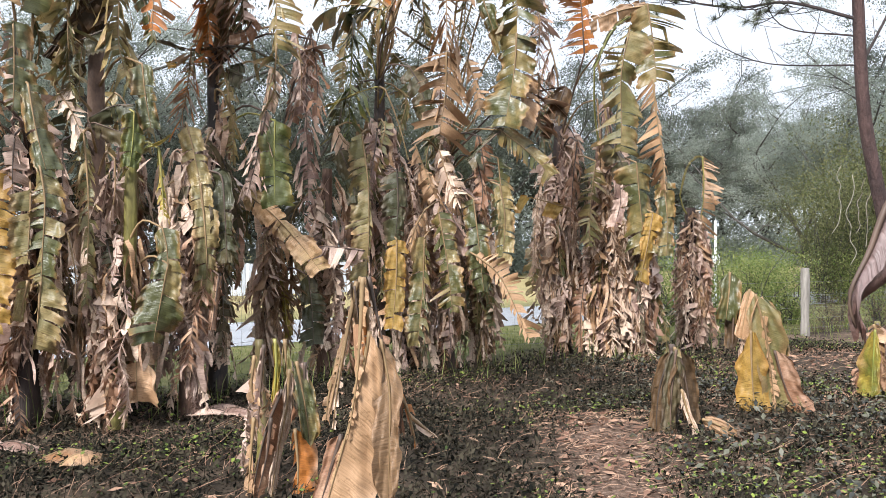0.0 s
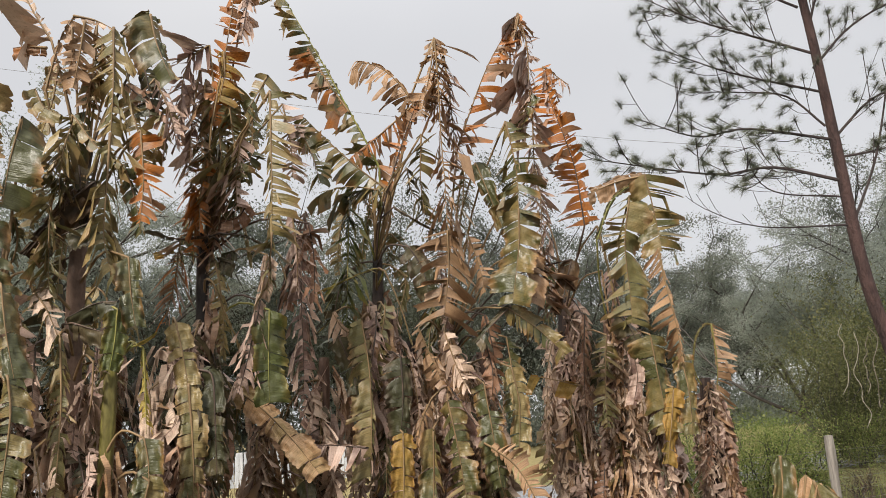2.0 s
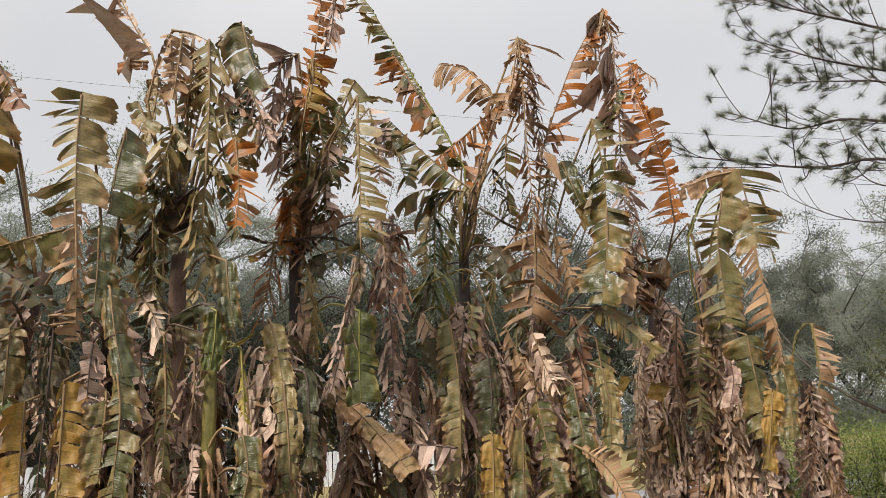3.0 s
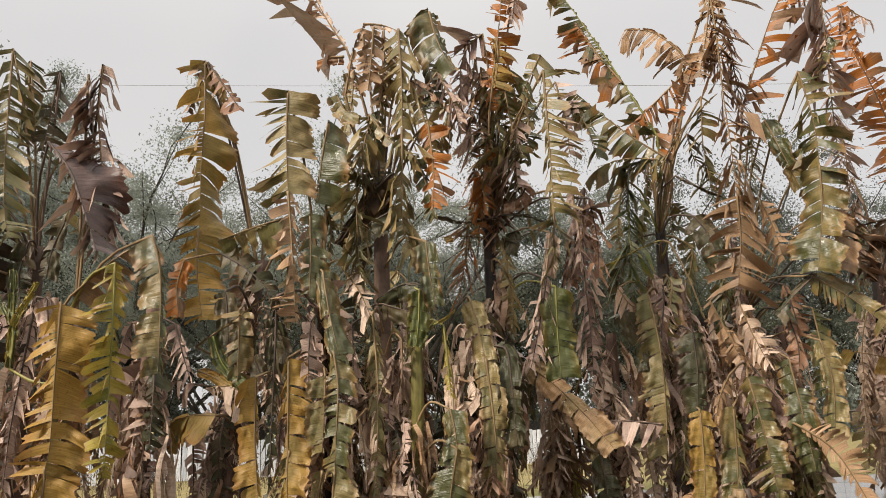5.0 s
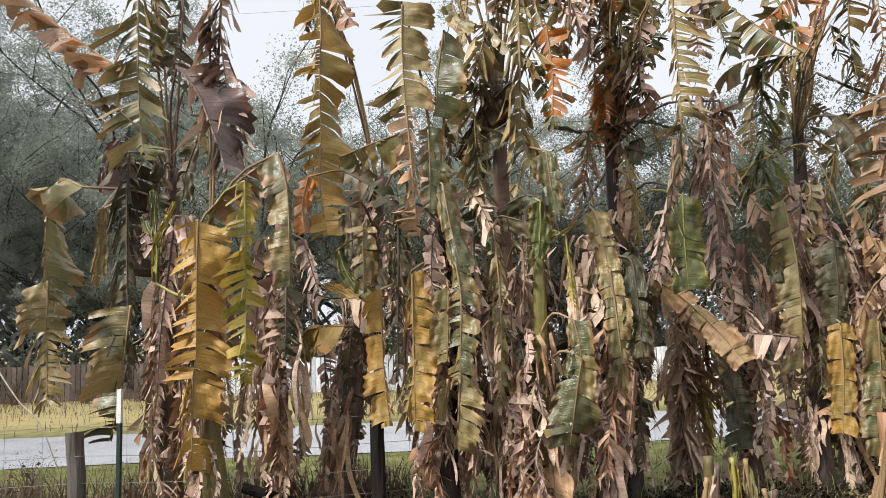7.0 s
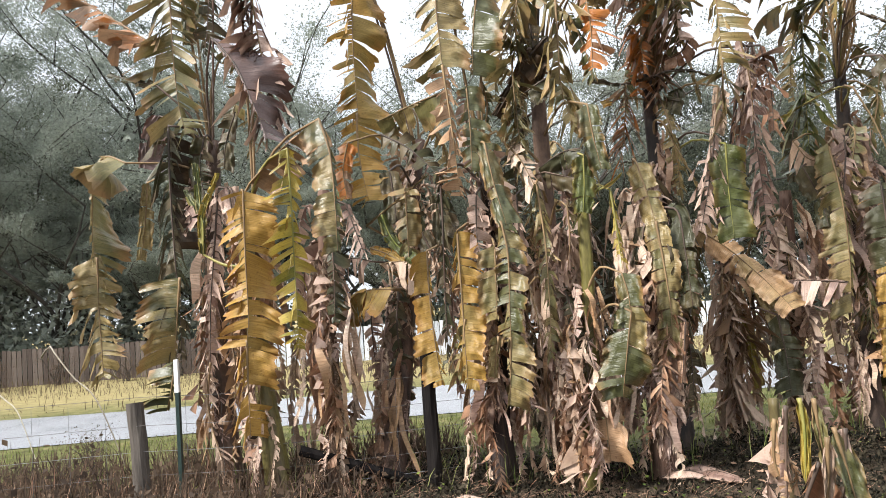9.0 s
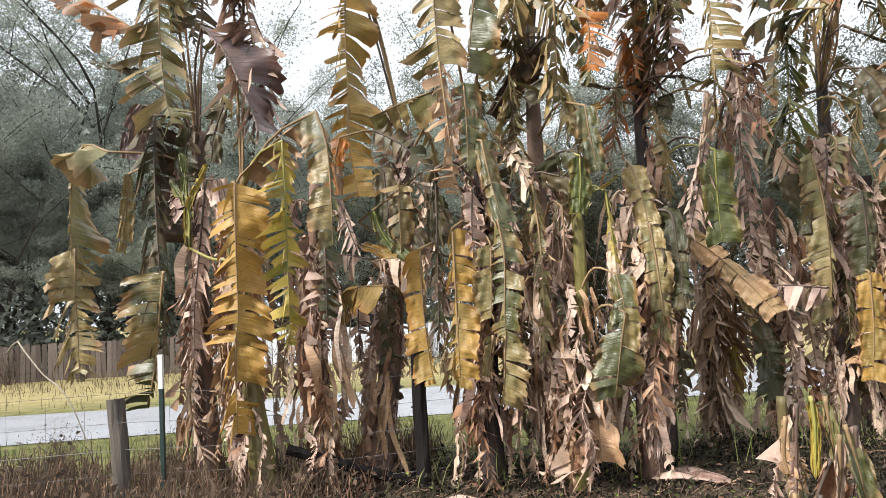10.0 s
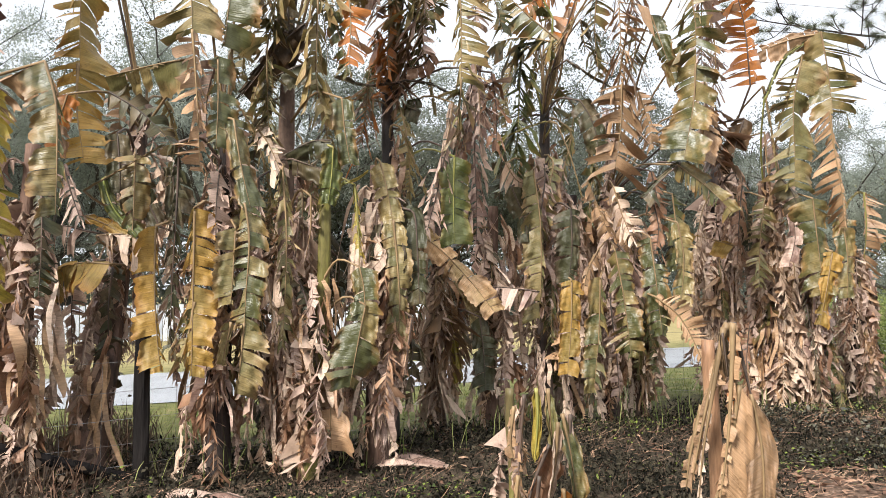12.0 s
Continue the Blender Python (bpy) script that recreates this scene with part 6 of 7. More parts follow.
understory = new("understory", mesh_from("understory", *sprigs(r, cen, 0.2), FOLIAGE_HAZE_TINT))
tagged(understory, "dense grey-green undergrowth at the foot of the woods", "undergrowth", kind="stuff")


def shrub(seed, wide, tall, count, size, material, label, group, stems=9):
    """Open bush: thin stems and a ragged cloud of small leaves."""
    rnd, q = random.Random(seed), np.random.RandomState(seed)
    t = thing("shrub", 0, 0, 0, label, "shrub", group)
    ends = []
    for k in range(stems):
        w, lean = rnd.uniform(0, 6.3), rnd.uniform(0.1, 0.8) * wide
        pts = [Vector((0.1 * math.cos(w), 0.1 * math.sin(w), -0.05))]
        for i in range(1, 6):
            u = i / 5
            pts.append(Vector((math.cos(w) * lean * u ** 1.3 + rnd.gauss(0, 0.06), math.sin(w) * lean * u ** 1.3 + rnd.gauss(0, 0.06), tall * rnd.uniform(0.75, 1.05) * u)))
            ends.append(tuple(pts[-1]))
        part_of("stem", mesh_from("stem", *tube(pts, [0.014 * (1.2 - i / 6) for i in range(6)], 4, False), BARK_GREY), t)
    e = np.array(ends)
    c = e[q.randint(0, len(e), count)] + q.normal(0, 0.16 * wide, (count, 3))
    c[:, 2] = np.abs(c[:, 2])
    part_of("foliage", mesh_from("foliage", *sprigs(q, c, size), material), t)
    return t


bushes = [shrub(11, 1.1, 1.3, 5000, 0.036, SHRUB, "green tangled shrub by the wire fence", "shrubs by the fence"),
          shrub(12, 1.3, 1.6, 5000, 0.038, SHRUB, "green tangled shrub by the wire fence", "shrubs by the fence"),
          shrub(13, 1.2, 1.0, 2000, 0.03, SHRUB_DRY, "brown leafless brush with dead leaves", "dry brush"),
          shrub(14, 2.2, 3.6, 14000, 0.05, THICKET, "tall green thicket at the edge of the woods", "shrubs by the fence", 16)]
bush_rnd = random.Random(21)
bush_used = [False] * 4


def put_bush(i, x, y, s):
    m = pose(x, y, 0, 0, 0, bush_rnd.uniform(0, 360)) @ Matrix.Scale(s, 4)
    ob = bushes[i] if not bush_used[i] else copy_thing(bushes[i], m)
    bush_used[i] = True
    ob.matrix_world = m


for k in range(7):
    put_bush(k % 2, 4.7 + 0.42 * k + bush_rnd.uniform(-0.2, 0.2), 15.3 + 0.2 * k + bush_rnd.uniform(-0.5, 0.8), bush_rnd.uniform(0.8, 0.98))
for k in range(8):
    put_bush((0, 2)[k % 2], 7.6 + 0.75 * k + bush_rnd.uniform(-0.3, 0.3), 15.8 + 0.3 * k + bush_rnd.uniform(-0.6, 0.6), bush_rnd.uniform(0.4, 0.58))
for x, y, s in ((10.9, 22.2, 0.9), (12.2, 22.8, 1.1), (13.8, 23.6, 1.25), (15.6, 24.2, 1.3), (17.6, 25, 1.2), (14.6, 26, 1.5), (12.6, 24.8, 1.0)):
    put_bush(3, x, y, s)
for x, y, s in ((9.6, 22.5, 0.9), (8.4, 22.6, 0.8), (11.4, 21.8, 0.9)):
    put_bush(1, x, y, s)
for k in range(26):
    a = -16 + k * 1.45
    p = Vector((-22.9, 15, 0)) + ALONG * (a + bush_rnd.uniform(-0.4, 0.4)) - ACROSS * bush_rnd.uniform(0.4, 1.6)
    put_bush(2, p.x, p.y, bush_rnd.uniform(0.55, 1.0))
for x, y, s in ((7.3, 14.6, 0.6), (8.4, 14.9, 0.7), (9.4, 15.2, 0.7), (-8.2, 6.1, 0.45), (-7.4, 5.2, 0.4), (-6.9, 6.3, 0.4)):
    put_bush(2, x, y, s)


# ---- picket fence across the lane ----
fence = thing("picket_fence", -22.9, 15.0, 0, "weathered brown and pale picket fence across the lane", "fence", rz=math.degrees(math.atan2(0.555, 0.832)))
bm = bmesh.new()
bmesh.ops.create_cube(bm, size=1)
for v in bm.verts:
    v.co = Vector((v.co.x * 0.128, v.co.y * 0.02, v.co.z * 1.2 + 0.5))
    if v.co.z > 1 and abs(v.co.x) > 0.05:
        v.co.z -= 0.02
picket_me = bpy.data.meshes.new("picket")
bm.to_mesh(picket_me)
bm.free()
pale_me = picket_me.copy()
picket_me.materials.append(PICKET)
pale_me.materials.append(PICKET_PALE)
rail_me = mesh_from("rail", [(x, y, z) for x in (-18, 24) for y in (0.02, 0.07) for z in (0, 0.08)], [(0, 1, 3, 2), (4, 6, 7, 5), (0, 2, 6, 4), (1, 5, 7, 3), (0, 4, 5, 1), (2, 3, 7, 6)], PICKET)
picket_rnd = random.Random(4)
for k in range(280):
    a = -18 + k * 0.15
    ob = part_of("picket", pale_me if a > 6.5 else picket_me, fence)
    ob.matrix_basis = pose(a, picket_rnd.uniform(-0.008, 0.008), picket_rnd.uniform(-0.03, 0.02), 0, picket_rnd.gauss(0, 0.6), 0)
for z in (0.2, 0.85):
    part_of("rail", rail_me, fence).matrix_basis = pose(0, 0, z)


# ---- wire fence along the lane's near side ----
wire_fence = thing("wire_fence", -4.2, 6.5, 0, "rusty wire fence on leaning wooden and steel posts", "fence")


def fence_post(x, y, tall, r, material, label, lx=0.0, ly=0.0, seed=1):
    rnd = random.Random(seed)
    pts = [Vector((lx * k / 6, ly * k / 6, -0.1 + (tall + 0.1) * k / 6)) for k in range(7)]
    v, f = tube(pts, [r * rnd.uniform(0.92, 1.06) for _ in range(7)], 10)
    ob = part_of("post", mesh_from("post", [p + Vector((rnd.gauss(0, 0.004), rnd.gauss(0, 0.004), 0)) for p in v], f, material), wire_fence, label)
    ob.matrix_basis = pose(x + 4.2, y - 6.5, 0)
    return ob


fence_post(6.45, 13.75, 1.22, 0.075, WOOD_GREY, "grey weathered wooden post", seed=2)
fence_post(-4.2, 6.5, 1.25, 0.065, WOOD_DARK, "dark wet wooden post", seed=3)
fence_post(-6.25, 5.12, 0.93, 0.075, WOOD_BROWN, "short leaning weathered wooden post", -0.1, 0.02, seed=4)
fence_post(11.0, 16.9, 1.2, 0.07, WOOD_DARK, "dark wooden post", seed=5)
tp = part_of("steel_post", mesh_from("steel_post", *join([tube([(0, 0, -0.1), (0, 0, 1.0)], [0.022, 0.022], 4), tube([(0, 0.018, -0.1), (0, 0.018, 1.0)], [0.012, 0.012], 4)]), POST_GREEN), wire_fence, "dark green steel post")
tp.matrix_basis = pose(-5.98 + 4.2, 5.28 - 6.5, 0)
part_of("post_tip", mesh_from("post_tip", *tube([(0, 0, 1.0), (0, 0, 1.28)], [0.027, 0.026], 4), POST_WHITE), tp, "white painted tip")
brace = part_of("brace", mesh_from("brace", *tube([(-5.15 + 4.2, -0.65, 0.42), (-0.05, 0, 0.02)], [0.045, 0.045], 8), WOOD_DARK), wire_fence, "fallen dark brace pole")
stretches = [((-4.2, 6.5), (-6.25, 5.12)), ((-6.25, 5.12), (-11.5, 1.6)), ((-4.2, 6.5), (-0.6, 10.9)), ((-0.6, 10.9), (6.45, 13.75)), ((6.45, 13.75), (11.0, 16.9))]
for (ax, ay), (bx, by) in stretches:
    for z in (0.15, 0.32, 0.52, 0.74, 0.98):
        pts = [(ax + (bx - ax) * u / 8 + 4.2, ay + (by - ay) * u / 8 - 6.5, z - 0.03 * math.sin(math.pi * u / 8)) for u in range(9)]
        part_of("wire", mesh_from("wire", *tube(pts, [0.0022] * 9, 3, False), WIRE), wire_fence)
    length = math.hypot(bx - ax, by - ay)
    stays = []
    for k in range(1, int(length / 0.3)):
        u = k * 0.3 / length
        x, y = ax + (bx - ax) * u + 4.2, ay + (by - ay) * u - 6.5
        stays.append(tube([(x, y, 0.1), (x, y, 0.95)], [0.0016] * 2, 3, False))
    part_of("wire_mesh", mesh_from("wire_mesh", *join(stays), WIRE), wire_fence)


# ---- pine at the fence ----
pine = thing("pine_tree", 7.95, 13.2, 0, "tall leaning pine with reddish bark and sparse needle tufts", "tree")
pine_rnd = random.Random(77)
trunk_line = glide([(8.0, 13.2, -0.1), (7.88, 13.2, 0.54), (7.53, 13.2, 2.15), (7.2, 13.2, 3.89), (7.08, 13.2, 6.14), (6.92, 13.2, 8.77), (6.6, 13.3, 12.0)], 26)
home = Vector((7.95, 13.2, 0))
tv, tf = tube([p - home for p in trunk_line], [0.135 - 0.0033 * k for k in range(26)], 12)
part_of("trunk", mesh_from("trunk", tv, tf, BARK_PINE, None, True), pine)
needle_v, needle_f = [], []


def tuft(p, d, size):
    """A brush of long thin needles."""
    for _ in range(150):
        w = (d * 0.5 + Vector((pine_rnd.gauss(0, 0.6), pine_rnd.gauss(0, 0.6), pine_rnd.gauss(0.1, 0.5)))).normalized()
        q = p - d * pine_rnd.uniform(0, 0.1)
        side = w.orthogonal().normalized() * 0.0026
        o = len(needle_v)
        needle_v.extend([q - side, q + side, q + w * size * pine_rnd.uniform(0.7, 1.1)])
        needle_f.append((o, o + 1, o + 2))


def pine_branch(points, r, twigs, needles=True):
    r *= 0.8
    twigs = int(twigs * 1.5) if needles else twigs
    line = glide([Vector(p) - home for p in points], 16)
    chunks = [tube(line, [r * (1.1 - 0.055 * k) for k in range(16)], 6, False)]
    for k in range(twigs):
        i = 2 + int(13 * (k + 0.5) / twigs)
        t = (line[min(i + 1, 15)] - line[i - 1]).normalized()
        d = (t * 0.8 + Vector((pine_rnd.gauss(0, 0.35), pine_rnd.gauss(0, 0.8), pine_rnd.gauss(0.15, 0.55)))).normalized()
        long = pine_rnd.uniform(0.35, 0.95)
        tip = line[i] + d * long + Vector((0, 0, 0.06))
        mid = line[i] + d * long * 0.5 - Vector((0, 0, 0.04))
        chunks.append(tube(glide([line[i], mid, tip], 5), [r * 0.3] * 5, 4, False))
        if needles:
            tuft(tip, d, 0.19)
            if pine_rnd.random() < 0.75:
                tuft(mid + Vector((pine_rnd.gauss(0, 0.1), pine_rnd.gauss(0, 0.1), 0.08)), d, 0.19)
            if pine_rnd.random() < 0.5:
                e = tip + Vector((pine_rnd.gauss(0, 0.2), pine_rnd.gauss(0, 0.2), pine_rnd.gauss(0, 0.15)))
                chunks.append(tube([mid, e], [r * 0.22] * 2, 4, False))
                tuft(e, d, 0.2)
    if needles:
        tuft(line[-1], (line[-1] - line[-2]).normalized(), 0.22)
    part_of("branch", mesh_from("branch", *join(chunks), BARK_TWIG), pine)


pine_branch([(7.02, 13.2, 6.25), (5.52, 13.1, 6.46), (4.53, 12.9, 6.28), (3.51, 12.8, 6.6)], 0.032, 16)
pine_branch([(7.05, 13.2, 5.5), (5.9, 13.2, 5.78), (4.84, 13.1, 5.66), (2.81, 13.0, 5.96)], 0.036, 17)
pine_branch([(6.9, 13.2, 7.9), (5.77, 13.1, 8.23), (4.81, 13.0, 8.5), (3.9, 12.9, 8.89)], 0.032, 18)
pine_branch([(6.95, 13.2, 7.15), (5.48, 13.3, 7.6), (4.74, 13.4, 7.96), (4.18, 13.4, 8.2)], 0.028, 15)
pine_branch([(6.95, 13.2, 6.5), (6.39, 13.3, 7.12), (5.63, 13.4, 7.27), (4.76, 13.4, 7.31)], 0.026, 14)
pine_branch([(6.8, 13.2, 8.8), (5.9, 13.3, 9.3), (5.0, 13.4, 9.5), (4.2, 13.3, 9.9)], 0.03, 18)
pine_branch([(6.8, 13.2, 9.2), (6.2, 12.6, 9.9), (5.6, 12.2, 10.3), (4.8, 12.0, 10.6)], 0.03, 16)
pine_branch([(7.15, 13.2, 4.7), (5.56, 13.2, 4.73), (4.66, 13.2, 5.07), (4.32, 13.2, 5.33)], 0.02, 9, False)
pine_branch([(7.05, 13.2, 5.2), (5.75, 13.2, 5.41), (5.37, 13.2, 6.44)], 0.02, 9, False)
pine_branch([(7.15, 13.2, 4.7), (7.7, 13.1, 5.9), (8.2, 13.0, 7.6), (8.6, 12.9, 8.4)], 0.03, 8, False)
pine_branch([(7.0, 13.2, 6.2), (7.9, 13.2, 7.0), (8.9, 13.3, 7.3), (9.8, 13.3, 7.9)], 0.03, 13)
pine_branch([(6.9, 13.2, 7.6), (7.6, 13.0, 8.3), (8.6, 12.9, 8.8), (9.6, 12.9, 9.0)], 0.03, 14)
pine_branch([(7.0, 13.2, 5.9), (8.0, 13.4, 6.1), (8.8, 13.6, 6.4), (9.6, 13.7, 6.5)], 0.028, 13)
pine_branch([(6.9, 13.2, 8.3), (7.4, 13.3, 9.4), (8.2, 13.4, 10.0), (9.0, 13.5, 10.3)], 0.03, 14)
part_of("foliage", mesh_from("foliage", needle_v, needle_f, NEEDLE), pine)

# pale vines that hang from the trees behind the fence
vine_rnd = random.Random(31)
for x, top, low in ((8.75, 3.4, 1.9), (9.0, 3.2, 1.2), (9.15, 3.1, 1.9), (9.35, 3.3, 1.6)):
    pts = [Vector((x + vine_rnd.gauss(0, 0.05), 17 + vine_rnd.gauss(0, 0.05), top + (low - top) * k / 7)) for k in range(8)]
    v, f = tube(glide(pts, 22), [0.009] * 22, 5)
    tagged(new("vine", mesh_from("vine", v, f, VINE_PALE, None, True)), "pale bare vine hanging from the trees", "vine", "hanging vines")

# ---- lane-side line and posts ----
line_pts = glide([(-60, 24, 21.5), (-27.8, 24, 16.0), (-13.3, 24, 13.5), (-2.07, 24, 11.6), (5.14, 24, 10.5), (10.4, 24, 9.9), (30, 24, 7.6)], 40)
tagged(new("power_line", mesh_from("power_line", *tube(line_pts, [0.007] * 40, 4), WIRE)), "thin power line sagging across the overcast sky", "cable")
tagged(new("utility_pole", mesh_from("utility_pole", *tube([(18.7, 30, -0.2), (18.64, 30, 3.0), (18.57, 30, 6.0)], [0.14, 0.13, 0.12], 10), WOOD_GREY)), "grey wooden utility pole standing among trees", "pole")
marker = thing("marker_post", 7.06, 20, 0, "thin white marker post with a small box", "post")
part_of("post", mesh_from("post", *tube([(0, 0, -0.1), (0, 0, 2.3)], [0.035, 0.035], 8), POST_WHITE), marker)
part_of("box", mesh_from("box", *tube([(0, -0.05, 1.15), (0, -0.05, 1.4)], [0.09, 0.09], 4), POST_WHITE), marker)


# ---- ground cover ----
def scatter(q, n, x0, x1, y0, y1, keep):
    """n places in a rectangle, thinned by keep(x, y) in 0..1."""
    x, y = q.uniform(x0, x1, n), q.uniform(y0, y1, n)
    ok = q.uniform(0, 1, n) < np.clip(keep(x, y), 0, 1)
    return x[ok], y[ok]


def lumps(x, y, k=1.0, ph=0.0):
    return 0.5 + 0.25 * (np.sin(1.9 * k * x + 1.1 * k * y + ph) + np.sin(2.7 * k * y - 1.3 * k * x + 2 * ph)) + 0.2 * np.sin(5.3 * k * x + ph) * np.sin(4.7 * k * y)


def road_side(x, y):
    return 0.832 * y - 0.555 * x


def straws(q, x, y, z, size, lift, thick):
    """Thin bent stalks that lie or stand: two joined slivers each."""
    n = len(x)
    w = q.uniform(0, 2 * np.pi, n)
    s = size * q.uniform(0.5, 1.5, n)
    up = lift * q.uniform(0.1, 1.0, n)
    a = np.stack([x, y, z], -1)
    d = np.stack([np.cos(w) * s, np.sin(w) * s, up], -1)
    bend = np.stack([q.normal(0, 0.3, n) * s, q.normal(0, 0.3, n) * s, -up * q.uniform(0, 0.7, n)], -1)
    m, e = a + d * 0.5, a + d + bend * 0.5
    side = np.stack([-np.sin(w), np.cos(w), np.full(n, 0.6)], -1) * thick
    v = np.stack([a - side, a + side, m - side, m + side, e], 1).reshape(-1, 3)
    k = np.arange(n)[:, None] * 5
    f = np.concatenate([k + [0, 1, 3, 2], np.concatenate([k + [2, 3, 4], k + [4]], 1)[:, :4]], 0)
    quads = (k + [0, 1, 3, 2]).tolist()
    tris = (k + [2, 3, 4]).tolist()
    return v.tolist(), quads + tris


def bare(x, y, dark=1.2):
    """Open soil and straw path in the foreground and the dug patch by the fence."""
    path = np.exp(-((x - 1.15 - 0.12 * (y - 5)) / 0.55) ** 2) * (y < 7.6)
    dug = np.exp(-((x - 4.9) / 0.9) ** 2 - ((y - 10.3) / 1.1) ** 2)
    path = np.maximum(path, dug * dark)
    front = np.clip((4.6 - y) / 0.6, 0, 1) * (x > 0.2)
    return np.clip(path + front, 0, 1)


q = np.random.RandomState(17)
near_side = lambda x, y: np.clip((8.9 - road_side(x, y)) / 1.2, 0, 1)
x, y = scatter(q, 230000, -6.5, 7, 3.2, 12.8, lambda x, y: near_side(x, y) * (1 - bare(x, y)) * (0.35 + 0.65 * lumps(x, y, 1.0, 1)) * (1 - 0.35 * np.clip(x - 1.5, 0, 1)))
z = height(x, y) + np.abs(q.normal(0, 0.055, len(x))) * (0.4 + 1.1 * lumps(x, y, 0.8, 3))
vine_mat = new("dead_vine_mat", mesh_from("dead_vine_mat", *flakes(q, np.stack([x, y, z], -1), 0.026, 1.9, 0.25), WEED_DEAD))
tagged(vine_mat, "blackened frosted vines and leaf litter on soil", "ground cover", kind="stuff")
x, y = scatter(q, 30000, -5, 6.5, 3.6, 10, lambda x, y: near_side(x, y) * (1 - bare(x, y)) * np.clip((x - 1.0) / 1.5, 0, 1) * np.clip(lumps(x, y, 1.2, 2), 0, 1))
z = height(x, y) + np.abs(q.normal(0, 0.05, len(x))) + 0.02
frosted = new("frosted_leaves", mesh_from("frosted_leaves", *flakes(q, np.stack([x, y, z], -1), 0.042, 1.6, 0.45), LEAF_FROST))
tagged(frosted, "limp grey-green frosted leaves over the soil", "ground cover", kind="stuff")
x, y = scatter(q, 50000, -6, 6, 3.4, 12.5, lambda x, y: near_side(x, y) * (1 - bare(x, y)) * (0.2 + 0.8 * lumps(x, y, 1.0, 1)))
twigs = new("dead_twigs", mesh_from("dead_twigs", *straws(q, x, y, height(x, y), 0.13, 0.2, 0.0022), WEED_DEAD))
tagged(twigs, "dark bent twigs standing in the vine mat", "twigs", kind="stuff")
x, y = scatter(q, 9000, -6, 6, 3.4, 12.5, lambda x, y: near_side(x, y) * (1 - bare(x, y)) * (0.2 + 0.8 * lumps(x, y, 1.1, 4)))
stems = new("dead_stems", mesh_from("dead_stems", *straws(q, x, y, height(x, y) + 0.03, 0.2, 0.16, 0.0015), STRAW))
tagged(stems, "thin pale dead stems lying over the vines", "twigs", kind="stuff")
x, y = scatter(q, 70000, -6, 7, 3.3, 12.6, lambda x, y: near_side(x, y) * (0.05 + 0.3 * np.clip(x - 1.8, 0, 1) + 0.95 * bare(x, y, 0.15)))
straw = new("straw_litter", mesh_from("straw_litter", *straws(q, x, y, height(x, y) + 0.012, 0.09, 0.04, 0.0024), STRAW))
tagged(straw, "pale straw and dried leaf shreds on soil", "litter", kind="stuff")
x, y = scatter(q, 9000, -6, 7, 3.3, 12.6, lambda x, y: near_side(x, y) * (0.15 + 0.4 * np.clip(x - 1.8, 0, 1) + 0.85 * bare(x, y, 0.15)))
shreds = new("leaf_shreds", mesh_from("leaf_shreds", *flakes(q, np.stack([x, y, height(x, y) + 0.02], -1), 0.045, 2.6, 0.85), STRAW))
tagged(shreds, "curled dry banana leaf shreds on the ground", "litter", kind="stuff")
x, y = scatter(q, 42000, -6.5, 7, 3.3, 13, lambda x, y: near_side(x, y) * (1 - 0.7 * bare(x, y)) * np.clip(lumps(x, y, 0.9, 5) * 1.6 - 0.72 + 0.3 * (x > 1.5) + 0.2 * (y < 6), 0.02, 1))
z = height(x, y) + q.uniform(0.02, 0.12, len(x))
green = new("green_weeds", mesh_from("green_weeds", *flakes(q, np.stack([x, y, z], -1), 0.028, 1.3, 0.6), WEED_GREEN))
tagged(green, "small green weeds among the dead vines", "weeds", kind="stuff")
x, y = scatter(q, 60000, -14, 9, 4, 17, lambda x, y: ((road_side(x, y) > 8.0) & (road_side(x, y) < 11.9)) * (0.45 + 0.55 * lumps(x, y, 0.7, 2)))
verge = new("verge_grass", mesh_from("verge_grass", *straws(q, x, y, height(x, y), 0.05, 0.13, 0.003), GRASS))
tagged(verge, "short green grass between the fence and lane", "grass", kind="stuff")
x, y = scatter(q, 24000, -11, -4.6, 2.4, 8, lambda x, y: ((road_side(x, y) > 5.6) & (road_side(x, y) < 9.4)) * (0.4 + 0.6 * lumps(x, y, 1.3, 2)))
stalks = new("dry_weed_stalks", mesh_from("dry_weed_stalks", *straws(q, x, y, height(x, y), 0.16, 0.55, 0.0048), SHRUB_DRY))
tagged(stalks, "dry brown weed stalks along the wire fence", "weeds", kind="stuff")

x, y = scatter(q, 16000, -11, -4.4, 2.4, 8, lambda x, y: ((road_side(x, y) > 5.4) & (road_side(x, y) < 8.6)) * (0.3 + 0.7 * lumps(x, y, 1.6, 5)))
z = height(x, y) + np.abs(q.normal(0, 0.2, len(x)))
seed_heads = new("dry_weed_leaves", mesh_from("dry_weed_leaves", *flakes(q, np.stack([x, y, z], -1), 0.042, 1.8), SHRUB_DRY))
tagged(seed_heads, "brown withered leaves and seed heads on weeds", "weeds", kind="stuff")
x, y = scatter(q, 9000, -11, -4.4, 2.4, 8, lambda x, y: ((road_side(x, y) > 5.4) & (road_side(x, y) < 8.4)) * lumps(x, y, 1.2, 3))
pale_stalks = new("pale_weed_stalks", mesh_from("pale_weed_stalks", *straws(q, x, y, height(x, y), 0.14, 0.5, 0.004), STRAW))
tagged(pale_stalks, "pale straw-coloured weed stalks by the fence", "weeds", kind="stuff")
